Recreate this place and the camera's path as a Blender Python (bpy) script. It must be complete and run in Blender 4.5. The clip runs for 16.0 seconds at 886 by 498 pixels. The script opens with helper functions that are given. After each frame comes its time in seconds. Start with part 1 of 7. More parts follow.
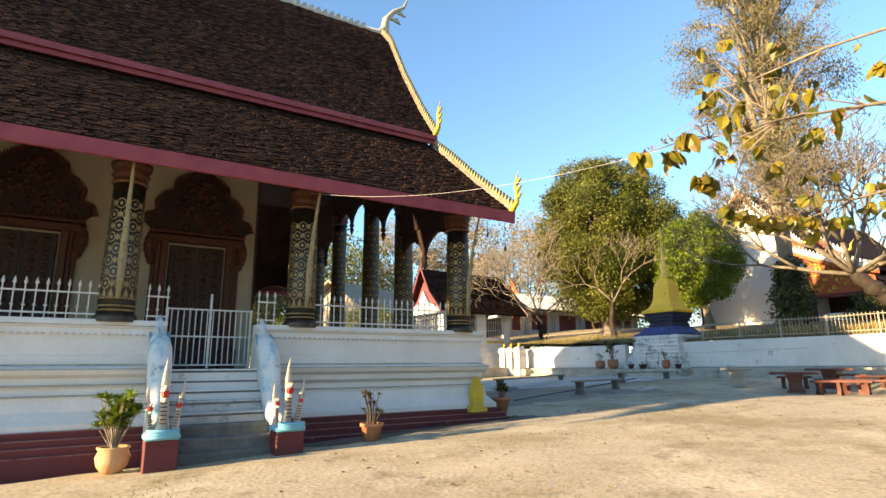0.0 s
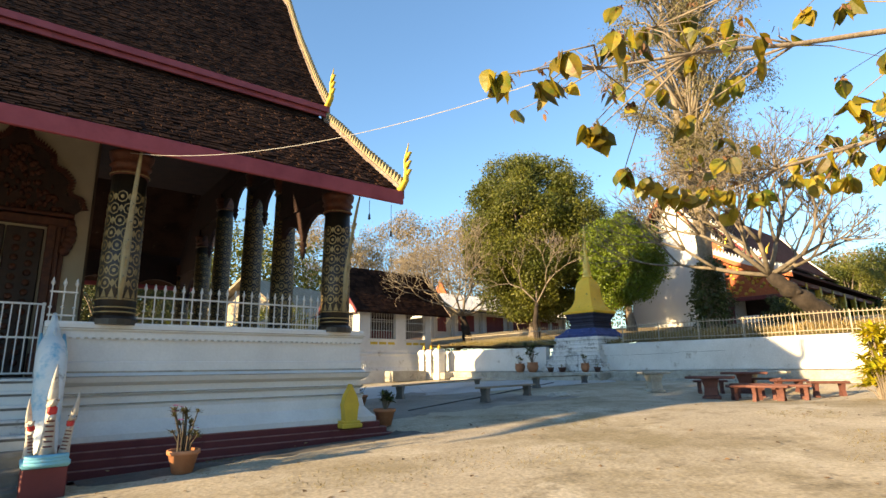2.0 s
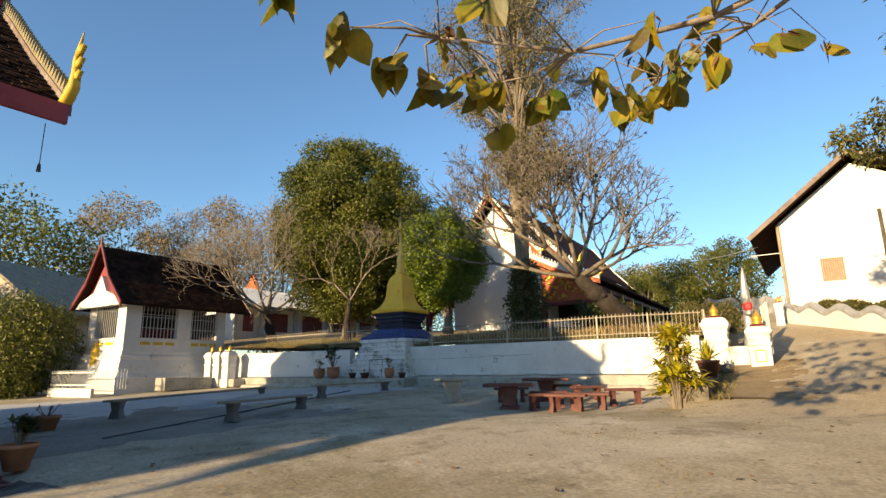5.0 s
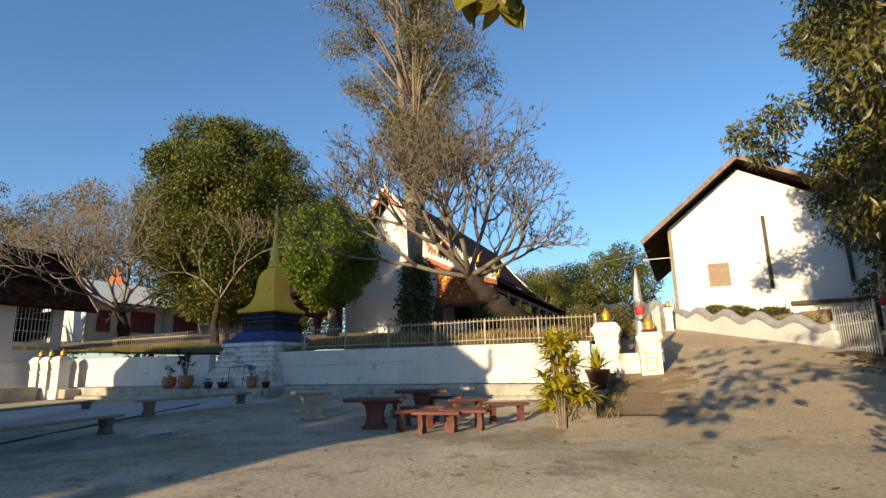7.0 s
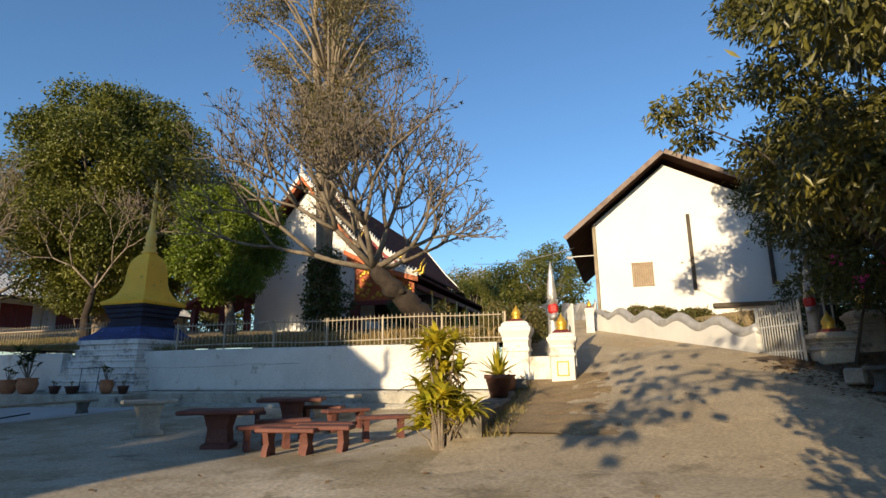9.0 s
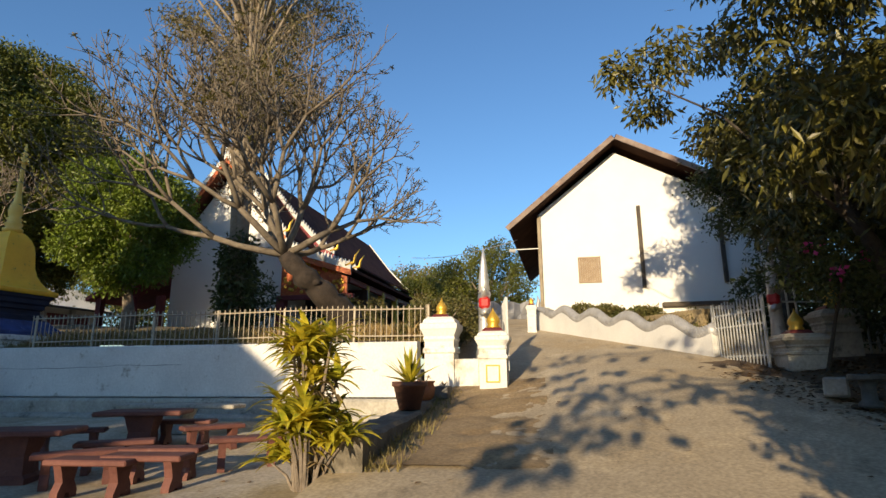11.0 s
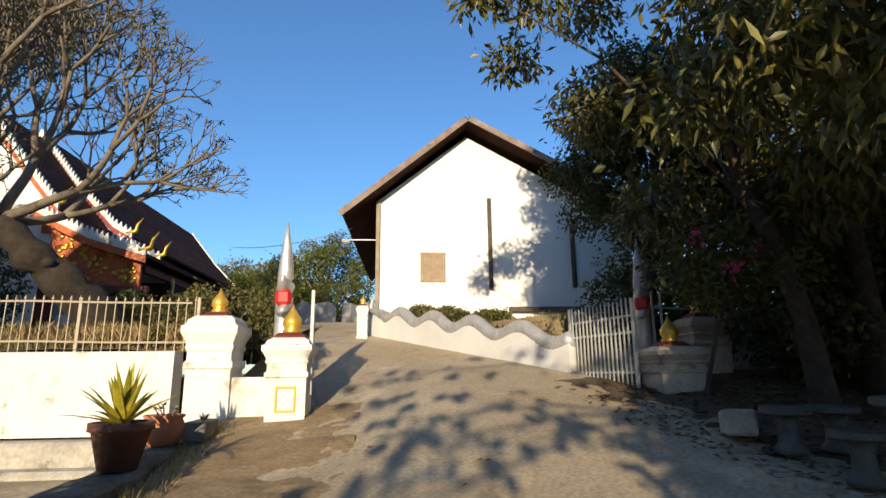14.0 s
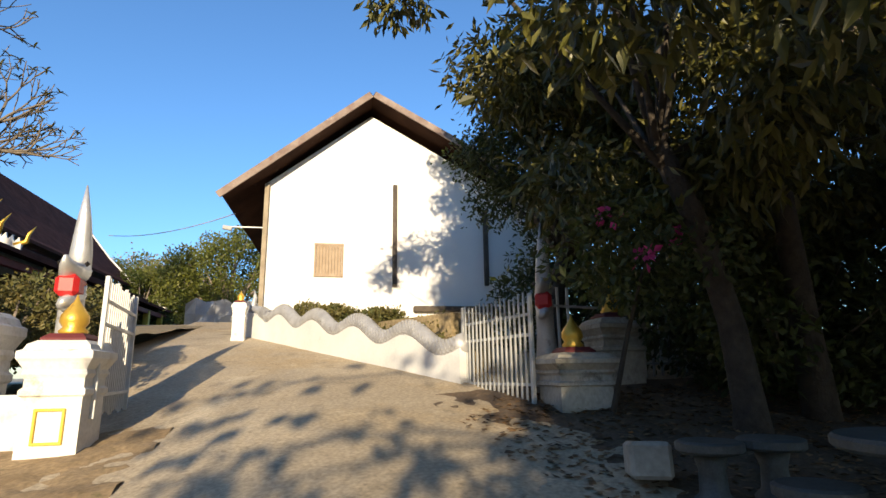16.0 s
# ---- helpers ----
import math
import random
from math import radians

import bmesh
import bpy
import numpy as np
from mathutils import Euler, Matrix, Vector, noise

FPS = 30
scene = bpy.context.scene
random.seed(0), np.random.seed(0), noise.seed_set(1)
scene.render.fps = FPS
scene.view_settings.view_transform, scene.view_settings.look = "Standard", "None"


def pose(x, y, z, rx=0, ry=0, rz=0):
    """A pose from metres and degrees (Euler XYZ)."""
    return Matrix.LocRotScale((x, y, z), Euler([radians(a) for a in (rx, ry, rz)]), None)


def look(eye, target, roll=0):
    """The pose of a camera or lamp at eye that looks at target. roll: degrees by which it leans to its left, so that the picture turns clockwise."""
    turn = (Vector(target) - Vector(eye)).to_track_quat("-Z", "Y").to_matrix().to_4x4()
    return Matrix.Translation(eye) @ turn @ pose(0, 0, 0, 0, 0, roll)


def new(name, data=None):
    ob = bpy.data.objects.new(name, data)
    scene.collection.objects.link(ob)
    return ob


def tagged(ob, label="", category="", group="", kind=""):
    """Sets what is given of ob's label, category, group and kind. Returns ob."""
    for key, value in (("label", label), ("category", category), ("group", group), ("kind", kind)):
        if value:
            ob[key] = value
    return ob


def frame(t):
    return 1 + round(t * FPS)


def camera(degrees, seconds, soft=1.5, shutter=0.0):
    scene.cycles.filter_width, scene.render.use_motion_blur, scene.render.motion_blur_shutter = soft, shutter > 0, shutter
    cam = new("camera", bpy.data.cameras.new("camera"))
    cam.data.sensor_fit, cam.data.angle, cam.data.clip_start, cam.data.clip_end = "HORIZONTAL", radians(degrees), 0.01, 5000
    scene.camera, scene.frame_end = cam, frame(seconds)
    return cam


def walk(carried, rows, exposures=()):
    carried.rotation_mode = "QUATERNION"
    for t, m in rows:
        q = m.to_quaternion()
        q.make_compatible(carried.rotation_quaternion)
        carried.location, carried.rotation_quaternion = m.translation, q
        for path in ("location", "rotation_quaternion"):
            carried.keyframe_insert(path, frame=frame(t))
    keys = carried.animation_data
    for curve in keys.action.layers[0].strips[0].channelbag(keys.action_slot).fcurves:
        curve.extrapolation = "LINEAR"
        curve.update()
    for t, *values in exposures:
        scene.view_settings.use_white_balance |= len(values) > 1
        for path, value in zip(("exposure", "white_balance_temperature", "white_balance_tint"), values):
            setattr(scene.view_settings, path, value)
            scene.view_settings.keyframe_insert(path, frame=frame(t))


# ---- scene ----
cam = camera(78.0, 16.0)
PATH = [
    (0, (-0.019, -0.102, 1.496), (-0.015, 1.853, 1.918), -0.5),
    (0.5, (0.404, 0.397, 1.494), (0.473, 2.351, 1.915), -0.6),
    (1, (0.721, 0.968, 1.489), (0.834, 2.919, 1.913), -0.6),
    (1.5, (1.062, 1.494, 1.529), (1.218, 3.443, 1.951), -0.5),
    (2, (1.435, 1.985, 1.579), (1.654, 3.927, 2.005), -0.7),
    (2.5, (1.831, 2.533, 1.598), (2.076, 4.472, 2.022), -0.6),
    (3, (2.335, 2.959, 1.642), (2.687, 4.881, 2.07), -0.9),
    (3.5, (2.766, 3.422, 1.609), (3.217, 5.322, 2.04), -0.8),
    (4, (3.224, 3.849, 1.624), (3.8, 5.715, 2.054), -0.9),
    (4.5, (3.562, 4.383, 1.671), (4.242, 6.214, 2.102), -0.9),
    (5, (3.947, 4.909, 1.654), (4.711, 6.707, 2.083), -0.9),
    (5.2, (4.151, 5.103, 1.621), (4.998, 6.862, 2.056), -0.9),
    (7.3, (6.313, 6.764, 1.886), (7.37, 8.407, 2.315), -1.1),
    (7.5, (6.58, 6.886, 1.887), (7.638, 8.528, 2.317), -1.1),
    (8, (7.141, 7.163, 1.904), (8.206, 8.799, 2.337), -1.1),
    (8.5, (7.747, 7.436, 1.928), (8.888, 9.021, 2.359), -1.0),
    (8.7, (7.978, 7.52, 1.918), (9.172, 9.065, 2.35), -1.0),
    (10.8, (10.221, 8.843, 1.99), (11.512, 10.311, 2.415), -0.2),
    (11, (10.499, 8.928, 2.007), (11.851, 10.339, 2.435), -0.4),
    (11.5, (11.085, 9.233, 2.087), (12.533, 10.544, 2.518), -0.5),
    (12, (11.635, 9.48, 2.104), (13.137, 10.729, 2.533), -0.5),
    (12.5, (12.067, 9.768, 2.164), (13.632, 10.936, 2.598), -0.5),
    (13, (12.506, 10.116, 2.239), (14.09, 11.258, 2.67), -0.3),
    (13.5, (13.02, 10.303, 2.28), (14.664, 11.355, 2.714), -0.7),
    (14, (13.492, 10.577, 2.274), (15.176, 11.563, 2.711), -0.6),
    (14.5, (14.051, 10.667, 2.341), (15.748, 11.632, 2.776), -0.6),
    (15, (14.544, 10.664, 2.375), (16.264, 11.585, 2.818), -0.9),
    (15.5, (15.108, 10.658, 2.395), (16.85, 11.537, 2.835), -0.6),
    (16, (15.636, 10.619, 2.397), (17.428, 11.39, 2.838), -0.8),
]
EXPOSURES = [(0.0, 1.92, 9400, 10), (2.0, 1.68, 9200, 10), (3.5, 1.38, 9200, 10), (5.0, 1.03, 8500, 10), (8.0, 0.65, 7500, 10), (11.0, 0.6, 7400, 10), (14.0, 0.6, 6800, 10), (16.0, 0.92, 6900, 10)]
walk(cam, [(t, look(eye, target, roll)) for t, eye, target, roll in PATH], EXPOSURES)

# ---- light: low morning sun and clear sky ----
SUN_TO = Vector((-0.872, -0.437, 0.222)).normalized()
world = bpy.data.worlds.new("sky")
scene.world = world
world.use_nodes = True
wn = world.node_tree.nodes
sky = wn.new("ShaderNodeTexSky")
sky.sky_type = "NISHITA"
sky.sun_disc = False
sky.sun_elevation = math.asin(SUN_TO.z)
sky.sun_rotation = math.atan2(SUN_TO.x, SUN_TO.y)
sky.air_density, sky.dust_density, sky.ozone_density = 1.1, 0.2, 6.0
wn["Background"].inputs["Strength"].default_value = 0.15
world.node_tree.links.new(sky.outputs[0], wn["Background"].inputs["Color"])
sun_data = bpy.data.lights.new("sun", "SUN")
sun_data.energy, sun_data.angle, sun_data.color = 4.6, radians(0.6), (1.0, 0.84, 0.60)
sun_ob = new("sun", sun_data)
sun_ob.matrix_world = look(SUN_TO * 60, (0, 0, 0))

# ---- mesh helpers ----
class Mesh:
    """Gathers vertices and faces of one part."""

    def __init__(self):
        self.v, self.f = [], []

    def add(self, verts, faces, m=None):
        n = len(self.v)
        if m is not None:
            verts = [tuple(m @ Vector(p)) for p in verts]
        self.v.extend(verts)
        self.f.extend([tuple(i + n for i in f) for f in faces])
        return self

    def box(self, c, s, bev=0.0, m=None):
        hx, hy, hz = s[0] / 2, s[1] / 2, s[2] / 2
        b = min(bev, hx * 0.9, hy * 0.9, hz * 0.9)
        sg = [(x, y, z) for x in (-1, 1) for y in (-1, 1) for z in (-1, 1)]
        if b <= 0:
            v = [(c[0] + x * hx, c[1] + y * hy, c[2] + z * hz) for x, y, z in sg]
            f = [(0, 1, 3, 2), (4, 6, 7, 5), (0, 4, 5, 1), (2, 3, 7, 6), (0, 2, 6, 4), (1, 5, 7, 3)]
            return self.add(v, f, m)
        v, idx = [], {}
        for k, (x, y, z) in enumerate(sg):
            for a in range(3):
                p = [x * (hx - b), y * (hy - b), z * (hz - b)]
                p[a] = (x * hx, y * hy, z * hz)[a]
                idx[k, a] = len(v)
                v.append((c[0] + p[0], c[1] + p[1], c[2] + p[2]))
        base = [((0, 1, 3, 2), 0), ((4, 6, 7, 5), 0), ((0, 4, 5, 1), 1), ((2, 3, 7, 6), 1), ((0, 2, 6, 4), 2), ((1, 5, 7, 3), 2)]
        f = [tuple(idx[k, a] for k in q) for q, a in base]
        for q, a in base:
            for i in range(4):
                k, l = q[i], q[(i + 1) % 4]
                d = k ^ l
                ax = {4: 0, 2: 1, 1: 2}[d]
                o = 3 - a - ax
                if a < o:
                    f.append((idx[l, a], idx[k, a], idx[k, o], idx[l, o]))
        for k, (x, y, z) in enumerate(sg):
            t = (idx[k, 0], idx[k, 1], idx[k, 2])
            f.append(t if x * y * z > 0 else t[::-1])
        return self.add(v, f, m)

    def lathe(self, prof, n=16, m=None, c=(0, 0, 0), square=False):
        """prof: (radius, z) from below; square: a four-sided body whose half side is the radius."""
        v, f = [], []
        if square:
            n = 4
        for r, z in prof:
            for i in range(n):
                a = 2 * math.pi * i / n + (math.pi / 4 if square else 0)
                k = r * (math.sqrt(2) if square else 1)
                v.append((c[0] + k * math.cos(a), c[1] + k * math.sin(a), c[2] + z))
        for j in range(len(prof) - 1):
            for i in range(n):
                f.append((j * n + i, j * n + (i + 1) % n, (j + 1) * n + (i + 1) % n, (j + 1) * n + i))
        f.append(tuple(range(n))[::-1])
        f.append(tuple((len(prof) - 1) * n + i for i in range(n)))
        return self.add(v, f, m)

    def tube(self, pts, rad, n=6, m=None, flat=1.0):
        pts = [Vector(p) for p in pts]
        if not hasattr(rad, "__len__"):
            rad = [rad] * len(pts)
        v, f = [], []
        ref = None
        for i, p in enumerate(pts):
            d = (pts[min(i + 1, len(pts) - 1)] - pts[max(i - 1, 0)]).normalized()
            if ref is None:
                ref = d.orthogonal().normalized() if abs(d.z) < 0.9 else Vector((1, 0, 0))
            ref = (ref - d * ref.dot(d))
            ref = ref.normalized() if ref.length > 1e-5 else d.orthogonal().normalized()
            o = d.cross(ref)
            for k in range(n):
                a = 2 * math.pi * k / n
                v.append(tuple(p + (ref * math.cos(a) + o * math.sin(a) * flat) * rad[i]))
        for i in range(len(pts) - 1):
            for k in range(n):
                f.append((i * n + k, i * n + (k + 1) % n, (i + 1) * n + (k + 1) % n, (i + 1) * n + k))
        f.append(tuple(range(n))[::-1])
        f.append(tuple((len(pts) - 1) * n + k for k in range(n)))
        return self.add(v, f, m)

    def prism(self, poly, a, b, axis="y", m=None):
        """poly: outline in the plane across the axis, counter-clockwise; from a to b along it."""
        def place(p, q, w):
            return {"x": (w, p, q), "y": (p, w, q), "z": (p, q, w)}[axis]
        n = len(poly)
        v = [place(p, q, a) for p, q in poly] + [place(p, q, b) for p, q in poly]
        f = [(i, (i + 1) % n, n + (i + 1) % n, n + i) for i in range(n)] + [tuple(range(n))[::-1], tuple(range(n, 2 * n))]
        return self.add(v, f, m)

    def sweep(self, prof, path, m=None, closed=False):
        """prof: (out, z) section; path: (x, y, nx, ny) stations with outward normals (mitred)."""
        n = len(prof)
        v, f = [], []
        for x, y, nx, ny in path:
            v += [(x + nx * o, y + ny * o, z) for o, z in prof]
        k = len(path)
        for i in range(k if closed else k - 1):
            j = (i + 1) % k
            for a in range(n - 1):
                f.append((i * n + a, j * n + a, j * n + a + 1, i * n + a + 1))
        if not closed:
            f.append(tuple(range(n)))
            f.append(tuple((k - 1) * n + a for a in range(n))[::-1])
        return self.add(v, f, m)

    def data(self, name, mat, smooth=False):
        me = bpy.data.meshes.new(name)
        me.from_pydata(self.v, [], self.f)
        if smooth:
            me.polygons.foreach_set("use_smooth", [True] * len(me.polygons))
        if mat:
            me.materials.append(mat)
        me.update()
        return me


def part(name, mesh, mat, parent=None, label="", smooth=False, m=None):
    ob = new(name, mesh.data(name, mat, smooth) if isinstance(mesh, Mesh) else mesh)
    if parent is not None:
        ob.parent = parent
    if m is not None:
        ob.matrix_basis = m
    return tagged(ob, label)


def thing(name, m, label, category, group="", kind=""):
    ob = new(name)
    ob.empty_display_size = 0.2
    ob.matrix_basis = m
    return tagged(ob, label, category, group, kind)


def solid(name, mesh, mat, label, category, group="", kind="", smooth=False, m=None):
    ob = part(name, mesh, mat, None, "", smooth, m)
    return tagged(ob, label, category, group, kind)


# ---- materials ----
def shade(name, a, b, scale=1.0, rough=0.8, bump=0.1, bscale=30.0, metal=0.0, stain=None, fine=None, island=0.0, object_random=0.0, spec=0.5, sheen=0.0, through_light=0.0):
    """A noise-mixed surface: a and b are base colours, stain is (colour, share, scale), fine a second grain (scale, strength)."""
    mt = bpy.data.materials.new(name)
    mt.use_nodes = True
    nt = mt.node_tree
    nd, ln = nt.nodes, nt.links.new
    bs = nd["Principled BSDF"]
    geo = nd.new("ShaderNodeNewGeometry")
    n1 = nd.new("ShaderNodeTexNoise")
    n1.inputs["Scale"].default_value, n1.inputs["Detail"].default_value, n1.inputs["Roughness"].default_value = scale, 6, 0.62
    ln(geo.outputs["Position"], n1.inputs["Vector"])
    ramp = nd.new("ShaderNodeMapRange")
    ramp.inputs["From Min"].default_value, ramp.inputs["From Max"].default_value = 0.33, 0.67
    ln(n1.outputs[0], ramp.inputs["Value"])
    mix = nd.new("ShaderNodeMix")
    mix.data_type = "RGBA"
    mix.inputs["A"].default_value, mix.inputs["B"].default_value = (*a, 1), (*b, 1)
    ln(ramp.outputs[0], mix.inputs["Factor"])
    col = mix.outputs["Result"]
    for stain in ([] if not stain else stain if isinstance(stain, list) else [stain]):
        n2 = nd.new("ShaderNodeTexNoise")
        n2.inputs["Scale"].default_value, n2.inputs["Detail"].default_value, n2.inputs["Roughness"].default_value = stain[2], 8, 0.7
        ln(geo.outputs["Position"], n2.inputs["Vector"])
        r2 = nd.new("ShaderNodeMapRange")
        r2.inputs["From Min"].default_value, r2.inputs["From Max"].default_value = 0.72 - 0.3 * stain[1], 0.82 - 0.25 * stain[1]
        ln(n2.outputs[0], r2.inputs["Value"])
        m2 = nd.new("ShaderNodeMix")
        m2.data_type = "RGBA"
        m2.inputs["B"].default_value = (*stain[0], 1)
        ln(col, m2.inputs["A"])
        ln(r2.outputs[0], m2.inputs["Factor"])
        col = m2.outputs["Result"]
    if island or object_random:
        src = geo.outputs["Random Per Island"] if island else nd.new("ShaderNodeObjectInfo").outputs["Random"]
        amount = island or object_random
        r3 = nd.new("ShaderNodeMapRange")
        r3.inputs["To Min"].default_value, r3.inputs["To Max"].default_value = 1 - amount, 1 + amount
        ln(src, r3.inputs["Value"])
        hs = nd.new("ShaderNodeHueSaturation")
        ln(r3.outputs[0], hs.inputs["Value"])
        ln(col, hs.inputs["Color"])
        col = hs.outputs[0]
    if fine:
        n4 = nd.new("ShaderNodeTexNoise")
        n4.inputs["Scale"].default_value, n4.inputs["Detail"].default_value = fine[0], 4
        ln(geo.outputs["Position"], n4.inputs["Vector"])
        r4 = nd.new("ShaderNodeMapRange")
        r4.inputs["From Min"].default_value, r4.inputs["From Max"].default_value = 0.3, 0.7
        r4.inputs["To Min"].default_value, r4.inputs["To Max"].default_value = 1 - fine[1], 1 + fine[1]
        ln(n4.outputs[0], r4.inputs["Value"])
        h4 = nd.new("ShaderNodeHueSaturation")
        ln(r4.outputs[0], h4.inputs["Value"])
        ln(col, h4.inputs["Color"])
        col = h4.outputs[0]
    ln(col, bs.inputs["Base Color"])
    bs.inputs["Roughness"].default_value, bs.inputs["Metallic"].default_value = rough, metal
    bs.inputs["Specular IOR Level"].default_value = spec
    if bump:
        n3 = nd.new("ShaderNodeTexNoise")
        n3.inputs["Scale"].default_value, n3.inputs["Detail"].default_value = bscale, 5
        ln(geo.outputs["Position"], n3.inputs["Vector"])
        bp = nd.new("ShaderNodeBump")
        bp.inputs["Strength"].default_value, bp.inputs["Distance"].default_value = bump, 0.02
        ln(n3.outputs[0], bp.inputs["Height"])
        ln(bp.outputs[0], bs.inputs["Normal"])
    if through_light:
        tr = nd.new("ShaderNodeBsdfTranslucent")
        ln(col, tr.inputs["Color"])
        ms = nd.new("ShaderNodeMixShader")
        ms.inputs[0].default_value = through_light
        ln(bs.outputs[0], ms.inputs[1])
        ln(tr.outputs[0], ms.inputs[2])
        ln(ms.outputs[0], nd["Material Output"].inputs["Surface"])
    return mt


GROUND = shade("dusty_concrete_ground", (0.36, 0.295, 0.205), (0.48, 0.405, 0.30), 0.35, 0.9, 0.45, 14, stain=[((0.27, 0.215, 0.125), 0.8, 0.28), ((0.53, 0.46, 0.35), 0.62, 0.5), ((0.20, 0.16, 0.10), 0.55, 0.9), ((0.16, 0.13, 0.09), 0.42, 7.0)], fine=(20, 0.25))
ROAD = shade("worn_concrete_road", (0.33, 0.265, 0.18), (0.44, 0.36, 0.25), 0.45, 0.88, 0.35, 22, stain=[((0.36, 0.26, 0.14), 0.75, 0.35), ((0.50, 0.42, 0.30), 0.6, 0.7), ((0.21, 0.17, 0.115), 0.5, 1.1), ((0.17, 0.13, 0.08), 0.4, 9.0)], fine=(22, 0.24))
# stained concrete, its dark tone also holding the shade beside the plinth
STAIN_SHADE = shade("stained_shaded_concrete", (0.055, 0.05, 0.045), (0.11, 0.10, 0.088), 1.2, 0.8, 0.3, 18, stain=[((0.20, 0.18, 0.15), 0.5, 2.2), ((0.035, 0.033, 0.03), 0.5, 4.0)], fine=(22, 0.2))
# court concrete in a darker tone that deepens the temple's shadow
SHADED_CONCRETE = shade("shade_darkened_concrete", (0.21, 0.185, 0.155), (0.30, 0.265, 0.22), 0.6, 0.9, 0.4, 16, stain=[((0.12, 0.105, 0.085), 0.6, 0.9), ((0.36, 0.32, 0.26), 0.5, 0.7)], fine=(20, 0.22))
LANE = shade("pale_concrete_lane", (0.40, 0.40, 0.39), (0.50, 0.49, 0.47), 0.8, 0.85, 0.2, 25, stain=((0.24, 0.23, 0.21), 0.3, 1.3), fine=(14, 0.08))
DIRT = shade("bare_earth_bank", (0.17, 0.13, 0.075), (0.29, 0.22, 0.12), 1.4, 0.95, 0.6, 12, stain=((0.12, 0.13, 0.04), 0.5, 2.2), fine=(20, 0.3))
WHITE = shade("whitewash", (0.55, 0.55, 0.54), (0.65, 0.645, 0.63), 0.9, 0.85, 0.12, 18, stain=((0.52, 0.50, 0.46), 0.25, 1.7), fine=(25, 0.04))
WHITE_WORN = shade("stained_whitewash", (0.58, 0.565, 0.535), (0.69, 0.675, 0.64), 0.7, 0.88, 0.35, 12, stain=[((0.46, 0.42, 0.35), 0.5, 1.1), ((0.26, 0.23, 0.18), 0.40, 2.2)], fine=(22, 0.08))
HOUSE_WHITE = shade("house_whitewash", (0.68, 0.67, 0.655), (0.74, 0.735, 0.715), 0.5, 0.85, 0.12, 12, stain=((0.66, 0.64, 0.60), 0.2, 0.9))
STUPA_BASE = shade("grimy_stupa_whitewash", (0.62, 0.61, 0.58), (0.72, 0.71, 0.69), 1.2, 0.9, 0.35, 14, stain=[((0.22, 0.21, 0.19), 0.72, 1.3), ((0.09, 0.09, 0.08), 0.55, 4.0)], fine=(24, 0.1))
CREAM = shade("cream_lime_wall", (0.40, 0.34, 0.25), (0.48, 0.41, 0.32), 0.8, 0.88, 0.1, 20, stain=((0.40, 0.33, 0.25), 0.3, 1.1))
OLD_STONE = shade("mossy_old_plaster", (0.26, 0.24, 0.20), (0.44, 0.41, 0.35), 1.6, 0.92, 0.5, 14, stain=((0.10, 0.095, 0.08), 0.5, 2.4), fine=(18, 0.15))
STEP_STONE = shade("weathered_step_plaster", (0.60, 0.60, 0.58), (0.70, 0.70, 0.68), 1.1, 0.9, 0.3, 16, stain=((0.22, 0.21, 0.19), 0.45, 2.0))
STEP_GREY = shade("mid_grey_step_plaster", (0.34, 0.34, 0.33), (0.50, 0.50, 0.49), 1.6, 0.9, 0.35, 16, stain=((0.10, 0.095, 0.085), 0.65, 1.8))
STEP_DARK = shade("dark_step_stone", (0.075, 0.072, 0.07), (0.17, 0.165, 0.155), 2.2, 0.9, 0.4, 18, stain=((0.30, 0.29, 0.27), 0.25, 3.0))
RED_PLINTH = shade("dark_red_plinth_paint", (0.094, 0.013, 0.016), (0.137, 0.022, 0.023), 1.5, 0.75, 0.15, 20, stain=((0.07, 0.02, 0.018), 0.35, 2.0))
# lighter red for highlights painted on the plinth step edges
RED_HIGHLIGHT = shade("pale_red_edge_highlight", (0.20, 0.07, 0.065), (0.30, 0.14, 0.125), 3, 0.8, 0.1, 30, stain=((0.10, 0.02, 0.02), 0.55, 4))
RED_FASCIA = shade("faded_crimson_board", (0.20, 0.025, 0.035), (0.29, 0.05, 0.06), 1.8, 0.7, 0.12, 25, stain=((0.13, 0.025, 0.03), 0.35, 2.4))
TILE = shade("dark_roof_tile", (0.018, 0.0085, 0.006), (0.042, 0.020, 0.013), 1.2, 0.9, 0.3, 30, stain=((0.10, 0.07, 0.05), 0.3, 2.2), island=0.45, spec=0.06)
TILE_ONE = shade("dark_roof_tile_piece", (0.018, 0.0085, 0.006), (0.042, 0.020, 0.013), 1.2, 0.9, 0.3, 30, stain=((0.10, 0.07, 0.05), 0.3, 2.2), object_random=0.45, spec=0.06)
TILE_RED = shade("maroon_brown_roof_tile", (0.060, 0.022, 0.016), (0.11, 0.042, 0.030), 1.5, 0.9, 0.4, 28, stain=((0.15, 0.09, 0.06), 0.25, 2.4), island=0.35, spec=0.05)
PALE_GOLD = shade("pale_gold_paint", (0.95, 0.58, 0.12), (0.85, 0.50, 0.09), 4, 0.45, 0.1, 30, stain=((0.40, 0.26, 0.08), 0.3, 6))
GOLD = shade("gilded_paint", (0.72, 0.46, 0.08), (0.60, 0.35, 0.05), 5, 0.38, 0.15, 30, metal=0.55, stain=((0.30, 0.20, 0.06), 0.3, 6))
